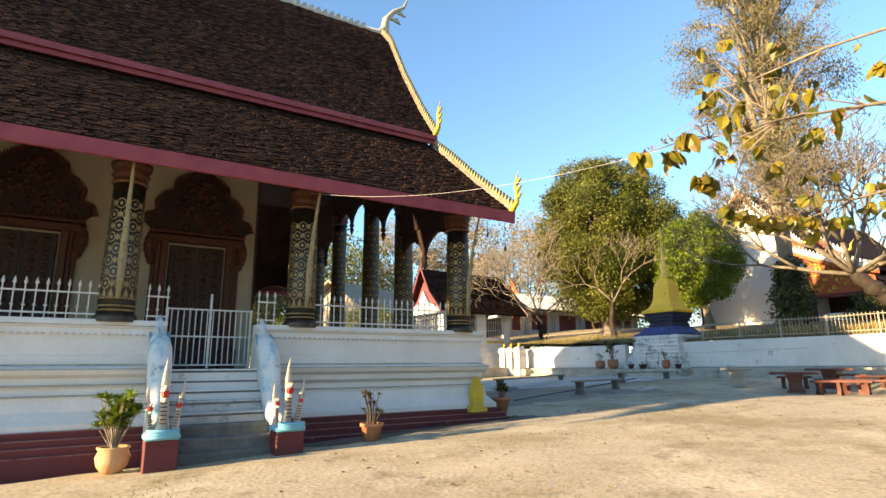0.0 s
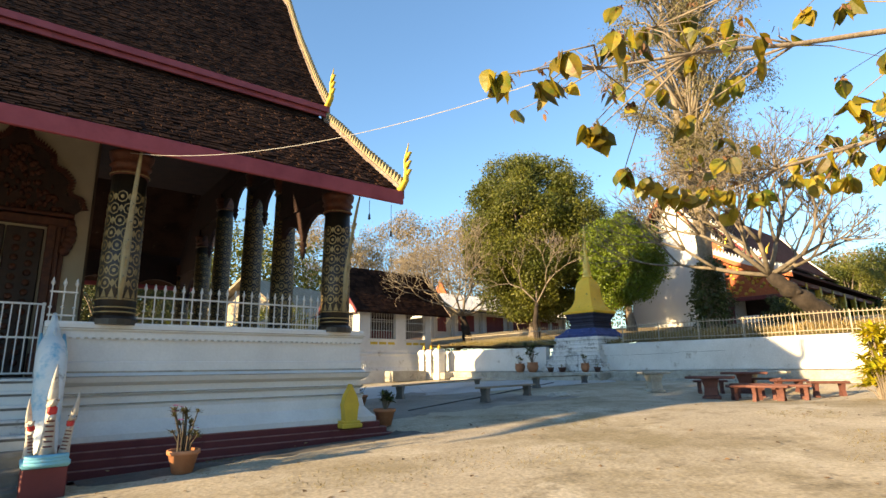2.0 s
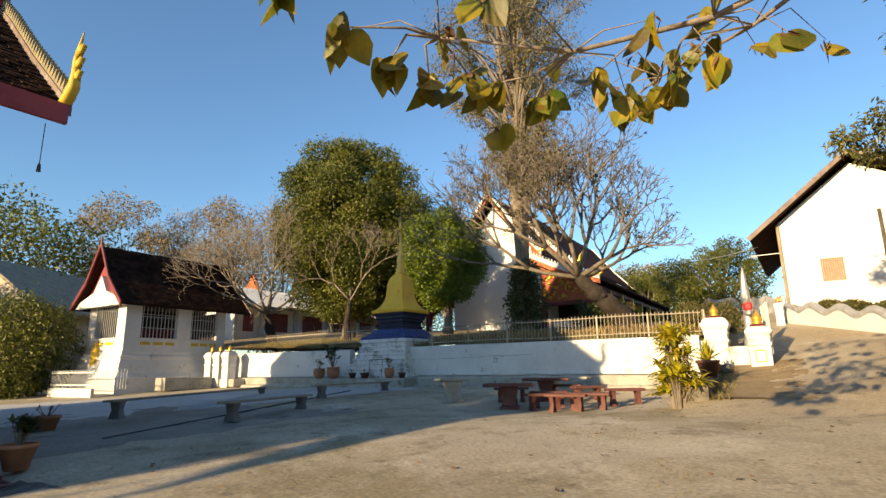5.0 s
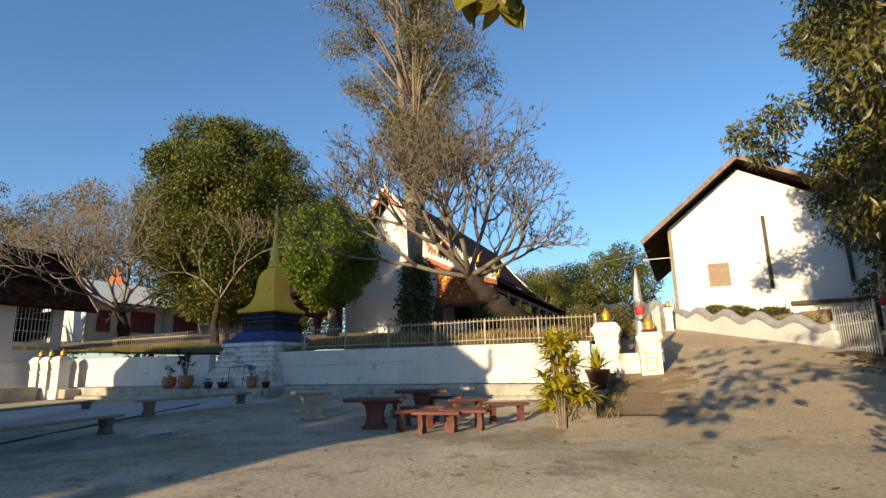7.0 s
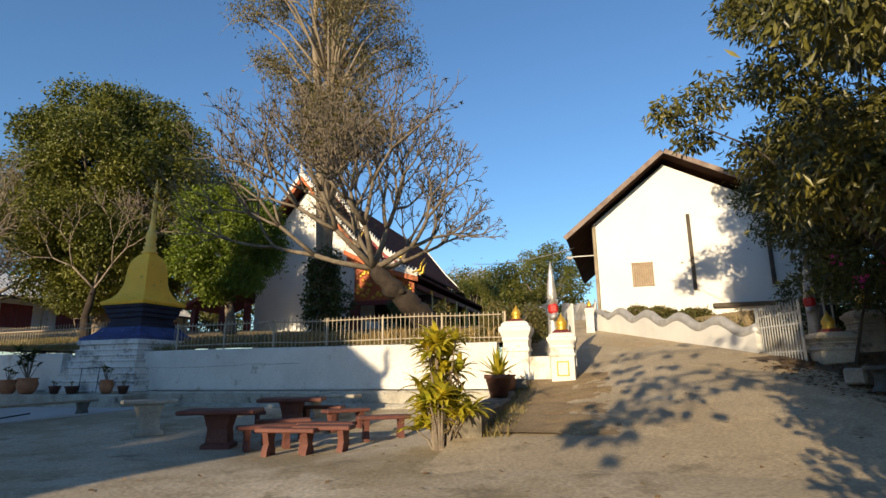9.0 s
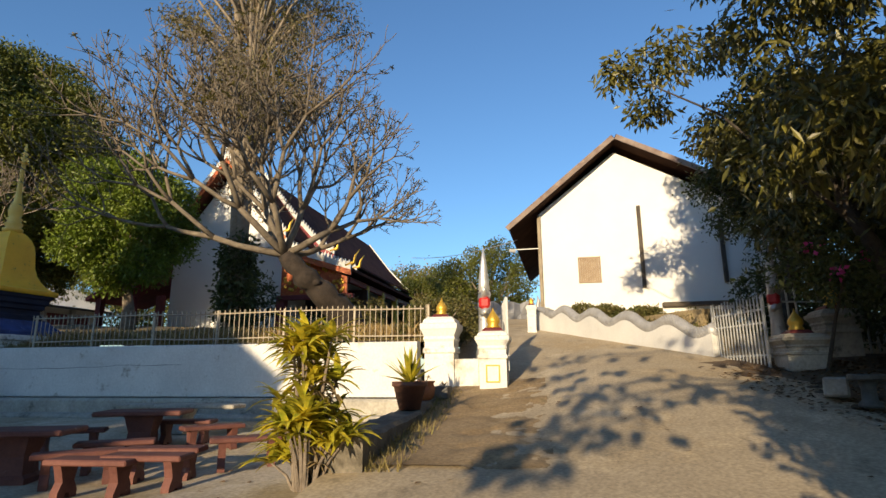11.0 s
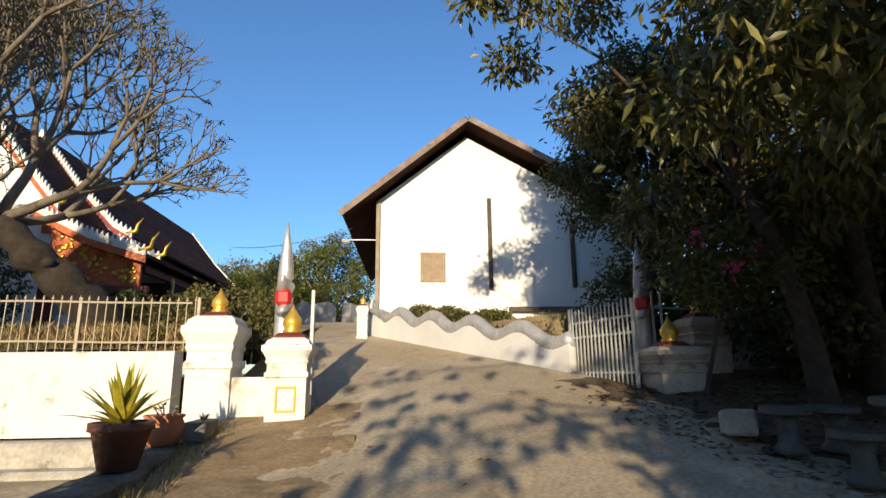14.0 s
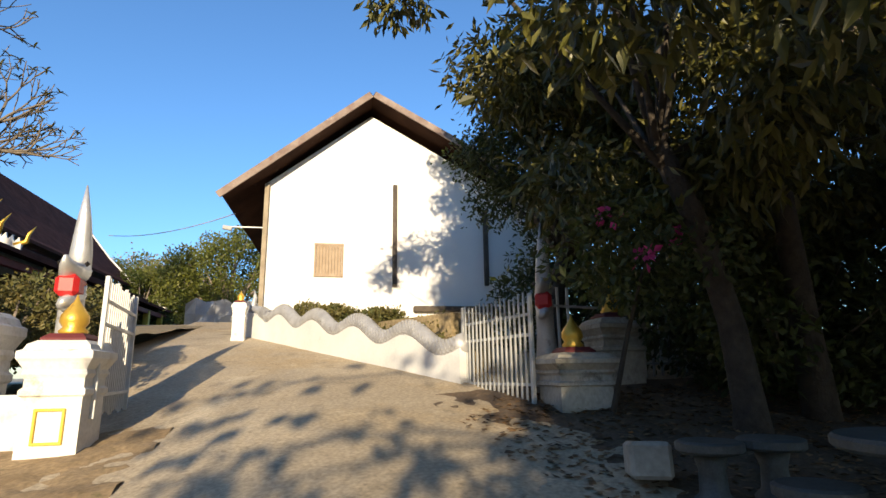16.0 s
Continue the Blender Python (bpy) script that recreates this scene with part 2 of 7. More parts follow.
YELLOW = shade("yellow_ochre_paint", (0.62, 0.42, 0.045), (0.50, 0.33, 0.04), 4, 0.6, 0.15, 30, stain=((0.22, 0.18, 0.05), 0.35, 5))
OLD_GOLD = shade("weathered_yellow_plaster", (1.0, 0.52, 0.035), (0.92, 0.46, 0.03), 2.5, 0.6, 0.3, 16, stain=[((0.45, 0.26, 0.04), 0.35, 2.0), ((0.10, 0.06, 0.02), 0.38, 5.0)])
BLUE = shade("deep_blue_plaster", (0.010, 0.011, 0.024), (0.016, 0.020, 0.048), 2.0, 0.75, 0.2, 20, stain=((0.02, 0.02, 0.035), 0.45, 2.0))
BLUE_BRIGHT = shade("bright_blue_plaster", (0.020, 0.038, 0.13), (0.035, 0.07, 0.22), 2.0, 0.7, 0.15, 20, stain=[((0.02, 0.025, 0.07), 0.6, 1.6), ((0.45, 0.46, 0.46), 0.35, 5)])
PALE_BLUE = shade("worn_pale_blue_plaster", (0.52, 0.60, 0.62), (0.66, 0.68, 0.68), 2.5, 0.8, 0.3, 18, stain=[((0.14, 0.40, 0.54), 0.62, 2.2), ((0.12, 0.12, 0.12), 0.42, 3.0)])
TURQUOISE = shade("turquoise_paint", (0.10, 0.38, 0.52), (0.16, 0.46, 0.58), 3, 0.7, 0.15, 25, stain=((0.35, 0.42, 0.42), 0.35, 4))
LACQUER = shade("black_lacquer", (0.012, 0.010, 0.008), (0.024, 0.018, 0.013), 4, 0.45, 0.05, 40)
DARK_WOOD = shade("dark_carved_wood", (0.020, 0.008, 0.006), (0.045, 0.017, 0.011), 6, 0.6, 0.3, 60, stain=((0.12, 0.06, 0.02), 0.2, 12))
CARVED = shade("red_brown_carving", (0.055, 0.014, 0.009), (0.12, 0.034, 0.016), 8, 0.6, 0.4, 55, stain=((0.24, 0.12, 0.03), 0.3, 18))
BROWN_WALL = shade("brown_stencilled_wall", (0.04, 0.022, 0.013), (0.07, 0.038, 0.022), 2.5, 0.8, 0.1, 30)
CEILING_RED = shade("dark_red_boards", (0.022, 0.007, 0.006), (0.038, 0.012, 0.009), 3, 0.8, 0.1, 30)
SILVER = shade("silver_paint", (0.50, 0.50, 0.50), (0.62, 0.62, 0.62), 6, 0.38, 0.2, 35, metal=0.6, stain=((0.22, 0.21, 0.20), 0.35, 5))
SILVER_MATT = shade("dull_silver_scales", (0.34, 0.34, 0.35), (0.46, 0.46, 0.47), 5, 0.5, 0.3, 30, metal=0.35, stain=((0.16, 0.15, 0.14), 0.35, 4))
IRON_WHITE = shade("white_painted_iron", (0.46, 0.46, 0.45), (0.56, 0.56, 0.55), 9, 0.5, 0.05, 60, stain=((0.26, 0.16, 0.10), 0.25, 9))
NAGA_CREAM = shade("worn_cream_scales", (0.40, 0.36, 0.31), (0.52, 0.48, 0.43), 6, 0.7, 0.4, 40, stain=[((0.20, 0.05, 0.035), 0.42, 14), ((0.14, 0.13, 0.12), 0.5, 9)])
IRON_BRIGHT = shade("fresh_white_iron", (0.70, 0.70, 0.68), (0.76, 0.76, 0.74), 9, 0.5, 0.05, 60, stain=((0.40, 0.33, 0.26), 0.25, 7))
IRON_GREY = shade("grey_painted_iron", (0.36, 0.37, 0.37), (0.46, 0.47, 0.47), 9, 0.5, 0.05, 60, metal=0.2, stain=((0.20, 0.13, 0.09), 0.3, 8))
FENCE_TAN = shade("rusty_pale_fence_iron", (0.34, 0.28, 0.20), (0.44, 0.38, 0.29), 6, 0.6, 0.1, 50, stain=((0.16, 0.08, 0.04), 0.6, 6))
RED_PAINT = shade("bright_red_paint", (0.42, 0.012, 0.014), (0.50, 0.02, 0.02), 6, 0.5, 0.1, 40)
BENCH_RED = shade("oxide_red_concrete", (0.085, 0.026, 0.02), (0.15, 0.055, 0.042), 3, 0.75, 0.25, 30, stain=((0.30, 0.22, 0.18), 0.3, 4), fine=(30, 0.1))
TERRACOTTA = shade("terracotta_pot", (0.38, 0.14, 0.065), (0.48, 0.20, 0.10), 6, 0.8, 0.2, 40, stain=((0.50, 0.38, 0.28), 0.25, 6))
CLAY_PALE = shade("pale_clay_pot", (0.50, 0.27, 0.13), (0.58, 0.34, 0.18), 6, 0.75, 0.2, 40, stain=((0.36, 0.22, 0.12), 0.3, 5))
DARK_POT = shade("dark_glazed_pot", (0.07, 0.03, 0.022), (0.14, 0.06, 0.04), 6, 0.6, 0.2, 40, stain=((0.26, 0.20, 0.16), 0.3, 5))
PLANK = shade("weathered_plank", (0.20, 0.16, 0.11), (0.32, 0.27, 0.20), 3, 0.85, 0.2, 40, stain=((0.11, 0.09, 0.07), 0.35, 5))
SHUTTER = shade("sun_bleached_shutter", (0.25, 0.18, 0.12), (0.35, 0.27, 0.19), 5, 0.8, 0.2, 40, stain=((0.22, 0.14, 0.09), 0.35, 6))
DARK_TIMBER = shade("old_dark_timber", (0.045, 0.035, 0.028), (0.10, 0.08, 0.06), 4, 0.85, 0.3, 35)
BARGE = shade("weathered_bargeboard", (0.15, 0.10, 0.08), (0.26, 0.205, 0.17), 2.2, 0.8, 0.2, 30, stain=[((0.40, 0.35, 0.31), 0.45, 3), ((0.16, 0.04, 0.03), 0.4, 2)])
SHEET = shade("pale_sheet_roof", (0.62, 0.60, 0.56), (0.70, 0.69, 0.66), 0.6, 0.6, 0.05, 30, metal=0.0, stain=((0.48, 0.42, 0.35), 0.25, 1.2))
MAROON = shade("maroon_shutter", (0.13, 0.018, 0.02), (0.18, 0.03, 0.03), 3, 0.65, 0.1, 30)
ORANGE_RED = shade("vermilion_gilt_panel", (0.36, 0.06, 0.015), (0.46, 0.10, 0.02), 4, 0.6, 0.15, 40, stain=((0.62, 0.36, 0.06), 0.5, 7))
BARK = shade("grey_brown_bark", (0.15, 0.12, 0.095), (0.26, 0.21, 0.165), 7, 0.95, 0.7, 30, stain=((0.08, 0.065, 0.05), 0.4, 5))
BARK_GNARLED = shade("gnarled_dark_bark", (0.016, 0.011, 0.008), (0.042, 0.030, 0.022), 5, 0.95, 1.0, 9, stain=((0.075, 0.055, 0.038), 0.35, 4))
BARK_LIMB = shade("brown_grey_limb", (0.095, 0.074, 0.054), (0.20, 0.162, 0.118), 4, 0.92, 0.5, 25, stain=((0.05, 0.038, 0.028), 0.45, 3))
BARK_PALE = shade("smooth_pale_bark", (0.17, 0.138, 0.102), (0.27, 0.22, 0.165), 6, 0.9, 0.4, 30, stain=((0.14, 0.11, 0.08), 0.3, 6))
BARK_DARK = shade("dark_bark", (0.032, 0.025, 0.019), (0.07, 0.055, 0.042), 7, 0.95, 0.7, 30)
LEAF_DARK = shade("dark_green_leaf", (0.038, 0.050, 0.012), (0.080, 0.095, 0.022), 0.8, 0.5, 0, island=0.4, through_light=0.25)
LEAF_OLIVE = shade("olive_leaf", (0.11, 0.10, 0.018), (0.19, 0.16, 0.034), 0.8, 0.55, 0, island=0.4, through_light=0.25)
LEAF_GREEN = shade("broad_green_leaf", (0.055, 0.075, 0.011), (0.155, 0.158, 0.025), 0.45, 0.5, 0, island=0.45, through_light=0.3)
LEAF_BRIGHT = shade("bright_green_leaf", (0.095, 0.15, 0.013), (0.17, 0.22, 0.026), 0.8, 0.5, 0, island=0.35, through_light=0.3)
LEAF_TAN = shade("dry_tan_leaf", (0.20, 0.15, 0.075), (0.29, 0.21, 0.11), 0.8, 0.7, 0, island=0.35, through_light=0.2)
LEAF_SAGE = shade("grey_green_leaf", (0.10, 0.09, 0.035), (0.18, 0.145, 0.06), 0.9, 0.6, 0, island=0.4, through_light=0.25)
LEAF_MANGO = shade("glossy_mango_leaf", (0.046, 0.054, 0.014), (0.145, 0.128, 0.027), 1.2, 0.42, 0, island=0.45, through_light=0.2)
LEAF_YELLOW = shade("yellowing_leaf", (0.31, 0.205, 0.018), (0.065, 0.115, 0.020), 4.5, 0.45, 0.1, 30, stain=((0.20, 0.085, 0.015), 0.52, 7), island=0.55, through_light=0.45)
LEAF_BROWN = shade("withered_leaf", (0.11, 0.055, 0.028), (0.18, 0.09, 0.045), 4, 0.8, 0.1, 40, island=0.35, through_light=0.15)
LEAF_CORDY = shade("yellow_green_blade", (0.64, 0.50, 0.05), (0.24, 0.27, 0.03), 4.5, 0.45, 0, island=0.35, through_light=0.35)
HEDGE = shade("clipped_hedge_leaf", (0.055, 0.07, 0.016), (0.15, 0.115, 0.035), 2.5, 0.6, 0, island=0.4, through_light=0.2)
DRY_GRASS = shade("dry_grass", (0.26, 0.19, 0.075), (0.17, 0.15, 0.05), 1.2, 0.85, 0, island=0.35, through_light=0.25)
WEEDS = shade("brown_dry_weeds", (0.34, 0.22, 0.09), (0.20, 0.16, 0.06), 0.9, 0.85, 0, island=0.45, through_light=0.25)
LITTER = shade("dead_leaf_litter", (0.12, 0.07, 0.035), (0.22, 0.13, 0.06), 3, 0.85, 0, island=0.45)
PINK = shade("magenta_petal", (0.55, 0.04, 0.22), (0.65, 0.08, 0.32), 5, 0.6, 0, island=0.2, through_light=0.3)
CREAM_PETAL = shade("cream_petal", (0.75, 0.70, 0.55), (0.80, 0.76, 0.65), 5, 0.6, 0, through_light=0.3)
CABLE = shade("pale_cable", (0.30, 0.28, 0.26), (0.38, 0.36, 0.34), 5, 0.6, 0)
CABLE_DARK = shade("black_cable", (0.015, 0.015, 0.015), (0.03, 0.03, 0.03), 5, 0.6, 0)
TARP = shade("grey_tarpaulin", (0.22, 0.22, 0.23), (0.32, 0.32, 0.33), 1.0, 0.7, 0.2, 5)
# terrazzo far darker than its stone, with the deep tree shade in the colour
STONE_TABLE = shade("shade_darkened_terrazzo", (0.045, 0.05, 0.048), (0.08, 0.088, 0.082), 8, 0.6, 0.1, 60, fine=(60, 0.2))
STENCIL = shade("worn_gold_stencil", (0.30, 0.22, 0.10), (0.18, 0.13, 0.06), 6, 0.55, 0, metal=0.2, stain=((0.03, 0.025, 0.02), 0.5, 9))
EDGE_STONE = shade("dark_mossy_masonry", (0.07, 0.06, 0.045), (0.19, 0.165, 0.13), 2.5, 0.95, 0.7, 12, stain=((0.035, 0.033, 0.02), 0.45, 3.0), fine=(16, 0.25))
COMB = shade("pale_weathered_gilding", (0.30, 0.25, 0.14), (0.21, 0.175, 0.105), 4, 0.6, 0.2, 30, stain=((0.55, 0.38, 0.08), 0.3, 3))
SOIL = shade("dark_leafy_soil", (0.07, 0.046, 0.028), (0.14, 0.095, 0.058), 1.6, 0.95, 0.7, 14, stain=((0.19, 0.14, 0.09), 0.3, 3.5), fine=(24, 0.3))
VERGE = shade("brown_verge_soil", (0.20, 0.135, 0.07), (0.30, 0.215, 0.12), 1.8, 0.95, 0.5, 14, stain=((0.12, 0.10, 0.04), 0.4, 3.0), fine=(20, 0.25))

# ---- lie of the land ----
def slope(x, y):
    return 0.033 * max(-14.0, min(30.0, x)) + 0.02 * max(-15.0, min(45.0, y))


def court(x, y):
    """The sloping court, with a shallow dip where the benches stand."""
    return slope(x, y) - 0.24 * math.exp(-((x - 12.8) ** 2 + (y - 18.4) ** 2) / 9.7)


def ramp(x, y):
    q = 0.87 * x + 0.5 * y - 18.6
    rise = 0.135 * (0.5 * (q + math.sqrt(q * q + 1.0)))
    return slope(x, y) + min(rise, 2.4 + 0.02 * q) - 0.05


TEMPLE = pose(-3.30, 11.79, 0, 0, 0, 31.6)
TERRACE = pose(19.2, 17.6, 0, 0, 0, -54.9)
HOUSE = pose(27.6, 21.35, 0, 0, 0, -56.0)


def steps_between(a, b, n):
    return [a + (b - a) * i / n for i in range(n + 1)]


def sheet(xs, ys, height, m=None):
    ms = Mesh()
    v = [(x, y, height(x, y)) for y in ys for x in xs]
    k = len(xs)
    f = [(j * k + i, j * k + i + 1, (j + 1) * k + i + 1, (j + 1) * k + i) for j in range(len(ys) - 1) for i in range(k - 1)]
    return ms.add(v, f, m)


def wavy(x, y, amount):
    return amount * (noise.noise((x * 0.6, y * 0.6, 0)) + 0.5 * noise.noise((x * 1.9, y * 1.9, 3)))


def gutter(x, y):
    """The court drops a little along the temple's red plinth."""
    p = TEMPLE.inverted() @ Vector((x, y, 0))
    return 0.15 * min(1.0, max(0.0, (p.y + 1.7) / 0.9)) * min(1.0, max(0.0, (5.9 - p.x) / 0.5)) if -17 < p.x and p.y < 15 else 0.0


xs = [-1500, -400, -120, -50, -30] + steps_between(-20, 34, 108) + [45, 60, 120, 400, 1500]
ys = [-1500, -400, -120, -50, -25] + steps_between(-12, 44, 112) + [55, 75, 120, 400, 1500]
solid("ground", sheet(xs, ys, lambda x, y: court(x, y) - gutter(x, y) + (wavy(x, y, 0.02) if -20 < x < 34 and -12 < y < 44 else 0)), GROUND,
      "dusty pale concrete courtyard with sandy and grassy patches", "ground", kind="structure", smooth=True)

# the road climbs between the two gate pillars; its frame runs uphill along y
ROADWAY = pose(12.8, 13.7, 0, 0, 0, -53.6)


def road_height(x, y):
    p = ROADWAY @ Vector((x, y, 0))
    side = max(0.0, min(1.0, (4.2 - x) / 3.0))
    reach = max(0.0, min(1.0, (y - 1.5) / 3.5)) * max(0.0, min(1.0, (14.0 - y) / 5.0))
    return ramp(p.x, p.y) + wavy(p.x, p.y, 0.018) - 0.30 * side * side * (3 - 2 * side) * reach


solid("road", sheet(steps_between(0.0, 12.0, 30) + [14, 18, 26], steps_between(-4.0, 40.0, 90), road_height, ROADWAY), ROAD,
      "worn concrete driveway climbing to the gate", "road", kind="structure", smooth=True)


def soil_height(x, y):
    """Earth under the tree, rising from the road's edge and dipping below it at a wavering line."""
    p = TERRACE @ Vector((x, y, 0))
    q = ROADWAY.inverted() @ p
    edge = x - 6.0 + 0.26 * (y + 0.8) + 0.45 * noise.noise((y * 0.7, 1.5, 0)) + 0.55 * noise.noise((x * 1.7, y * 1.7, 2)) + 0.4 * noise.noise((x * 5, y * 5, 6))
    return road_height(q.x, q.y) + max(-0.08, min(0.10, 0.07 * edge)) + 0.02 * noise.noise((x * 2, y * 2, 4))


solid("ground_soil", sheet(steps_between(4.0, 10.0, 75) + steps_between(10.3, 16.0, 19), steps_between(-9.5, 0.9, 130), soil_height, TERRACE), SOIL, "dark leafy soil under the mango tree", "ground", kind="structure", smooth=True)


def verge_height(x, y):
    q = ROADWAY.inverted() @ (VERGE_AT @ Vector((x, y, 0)))
    return road_height(q.x, q.y) + max(-0.06, min(0.04, 0.10 * (1.1 + y * 0.5 + 0.5 * noise.noise((x * 0.8, 3, 0)) + 0.5 * noise.noise((x * 2.2, y * 2.2, 5)) + 0.3 * noise.noise((x * 6, y * 6, 8)))))


VERGE_AT = pose(14.2, 14.5, 0, 0, 0, 36.7)
solid("ground_verge", sheet(steps_between(0.2, 6.6, 84), steps_between(-2.4, 0.0, 32), verge_height, VERGE_AT), VERGE, "brown earth verge along the road wall", "ground", kind="structure", smooth=True)


def plinth_strip_height(x, y):
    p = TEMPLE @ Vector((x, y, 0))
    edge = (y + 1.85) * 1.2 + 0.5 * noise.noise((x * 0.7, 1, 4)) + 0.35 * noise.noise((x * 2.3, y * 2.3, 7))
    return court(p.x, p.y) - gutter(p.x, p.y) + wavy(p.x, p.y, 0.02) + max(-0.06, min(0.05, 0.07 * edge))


# strip at the plinth foot: stains and the temple's shade as one dark colour
solid("ground_damp", sheet(steps_between(-0.2, 5.6, 80), steps_between(-2.3, -0.55, 30), plinth_strip_height, TEMPLE), STAIN_SHADE, "dark stained concrete strip with the plinth's shade painted in", "ground", kind="structure", smooth=True)


def temple_shade_height(x, y):
    p = TEMPLE @ Vector((x, y, 0))
    d = min(x - 5.4, 13.5 - x, y - 0.6, 10.0 - y)
    edge = d + 0.9 * noise.noise((x * 0.5, y * 0.5, 14)) + 0.5 * noise.noise((x * 1.6, y * 1.6, 17)) - 0.4
    return court(p.x, p.y) - gutter(p.x, p.y) + wavy(p.x, p.y, 0.02) + max(-0.05, min(0.026, 0.05 * edge))


# dark sheet laid where the temple's shadow falls, shade put into its colour
solid("ground_old_concrete", sheet(steps_between(5.0, 14.0, 90), steps_between(0.2, 10.4, 100), temple_shade_height, TEMPLE), SHADED_CONCRETE, "weathered concrete darkened to deepen the temple's shadow", "ground", kind="structure", smooth=True)
lane = Mesh()
for i in range(6):
    x0, x1 = -14 + 4.3 * i, -14 + 4.3 * (i + 1) - 0.015
    q = []
    for x, y in ((x0, 20.6 + 0.34 * (x0 + 4)), (x1, 20.6 + 0.34 * (x1 + 4)), (x1, 31.6 - 0.08 * x1), (x0, 31.6 - 0.08 * x0)):
        q.append((x, y))
    lane.add([(x, y, court(x, y) - 0.05) for x, y in q] + [(x, y, court(x, y) + 0.03) for x, y in q],
             [(0, 3, 2, 1), (4, 5, 6, 7), (0, 1, 5, 4), (1, 2, 6, 5), (2, 3, 7, 6), (3, 0, 4, 7)])
solid("pavement", lane, LANE, "pale grey concrete lane beside the pavilion", "pavement", kind="structure")


def terrace_height(x, y):
    return 2.62 + 0.11 * min(max(y, 0), 14) + 0.03 * min(max(y - 14, 0), 20) + 0.035 * min(max(-x - 14, 0), 30) + wavy(x, y, 0.06)


solid("ground_terrace", sheet(steps_between(-60, -26, 17) + steps_between(-25, -0.35, 50), steps_between(0.25, 20, 40) + [24, 30, 40, 60], terrace_height, TERRACE), DIRT,
      "raised terrace of dry grass and bare earth", "ground", kind="structure", smooth=True)

# ---- retaining wall of the terrace ----
wall = Mesh()
for x0, x1 in ((-25.0, -15.9), (-12.6, -0.9)):
    top = 2.62
    prof = [(0.62, 0.5), (0.62, 0.98), (0.58, 1.02), (0.36, 1.04), (0.36, 1.30), (0.30, 1.36), (0.02, 1.36), (0.0, 1.40), (0.0, top - 0.02), (-0.03, top), (-0.36, top), (-0.4, 0.5)]
    n = 24
    st = [(x0 + (x1 - x0) * i / n, 0.012 * noise.noise((i * 0.7, x0, 0)), 0, -1) for i in range(n + 1)]
    wall.sweep(prof[7:], st)
ob = solid("wall_terrace", wall, WHITE_WORN, "whitewashed retaining wall, cracked and stained", "wall", kind="structure", m=TERRACE)
ledge = Mesh()
ledge.sweep([(0.66, 0.3), (0.64, 0.97), (0.58, 1.03), (0.36, 1.04), (0.35, 1.31), (0.30, 1.37), (-0.05, 1.37), (-0.05, 0.3)], [(-25.0 + 24.1 * i / 60, 0.02 * noise.noise((i * 0.6, 1, 0)), 0, -1) for i in range(61)])
part("ledge", ledge, OLD_STONE, ob, "mossy grey stepped footing")
crack = Mesh()
cr = [(-12.4 + 0.35 * i, -0.004, 2.06 + 0.05 * noise.noise((i * 0.4, 5, 0)) + 0.006 * i) for i in range(17)]
crack.tube(cr, [0.004 + 0.006 * abs(noise.noise((i * 0.9, 7, 0))) for i in range(17)], 5)
part("crack", crack, STEP_DARK, ob)


# ---- main temple: platform, stairs, columns, roof ----
PLAT_X0, PLAT_X1 = -16.0, 4.95
OPEN_L, OPEN_R = -2.40, -0.72
plat = solid("platform", Mesh(), None, "white moulded masonry platform with a dark red stepped base", "platform", kind="structure", m=TEMPLE)
MOULD = [(0.30, 0.50), (0.30, 0.60), (0.22, 0.68), (0.12, 0.80), (0.08, 0.98), (0.10, 1.04), (0.04, 1.08), (0.04, 1.18), (0.10, 1.22), (0.05, 1.26), (0.05, 1.36), (0.16, 1.42), (0.20, 1.50), (0.14, 1.54), (0.05, 1.58), (0.05, 1.74), (0.03, 1.76), (0.03, 2.12), (0.06, 2.15), (0.06, 2.24), (0.10, 2.27), (0.10, 2.36), (0.08, 2.40), (-0.28, 2.40)]
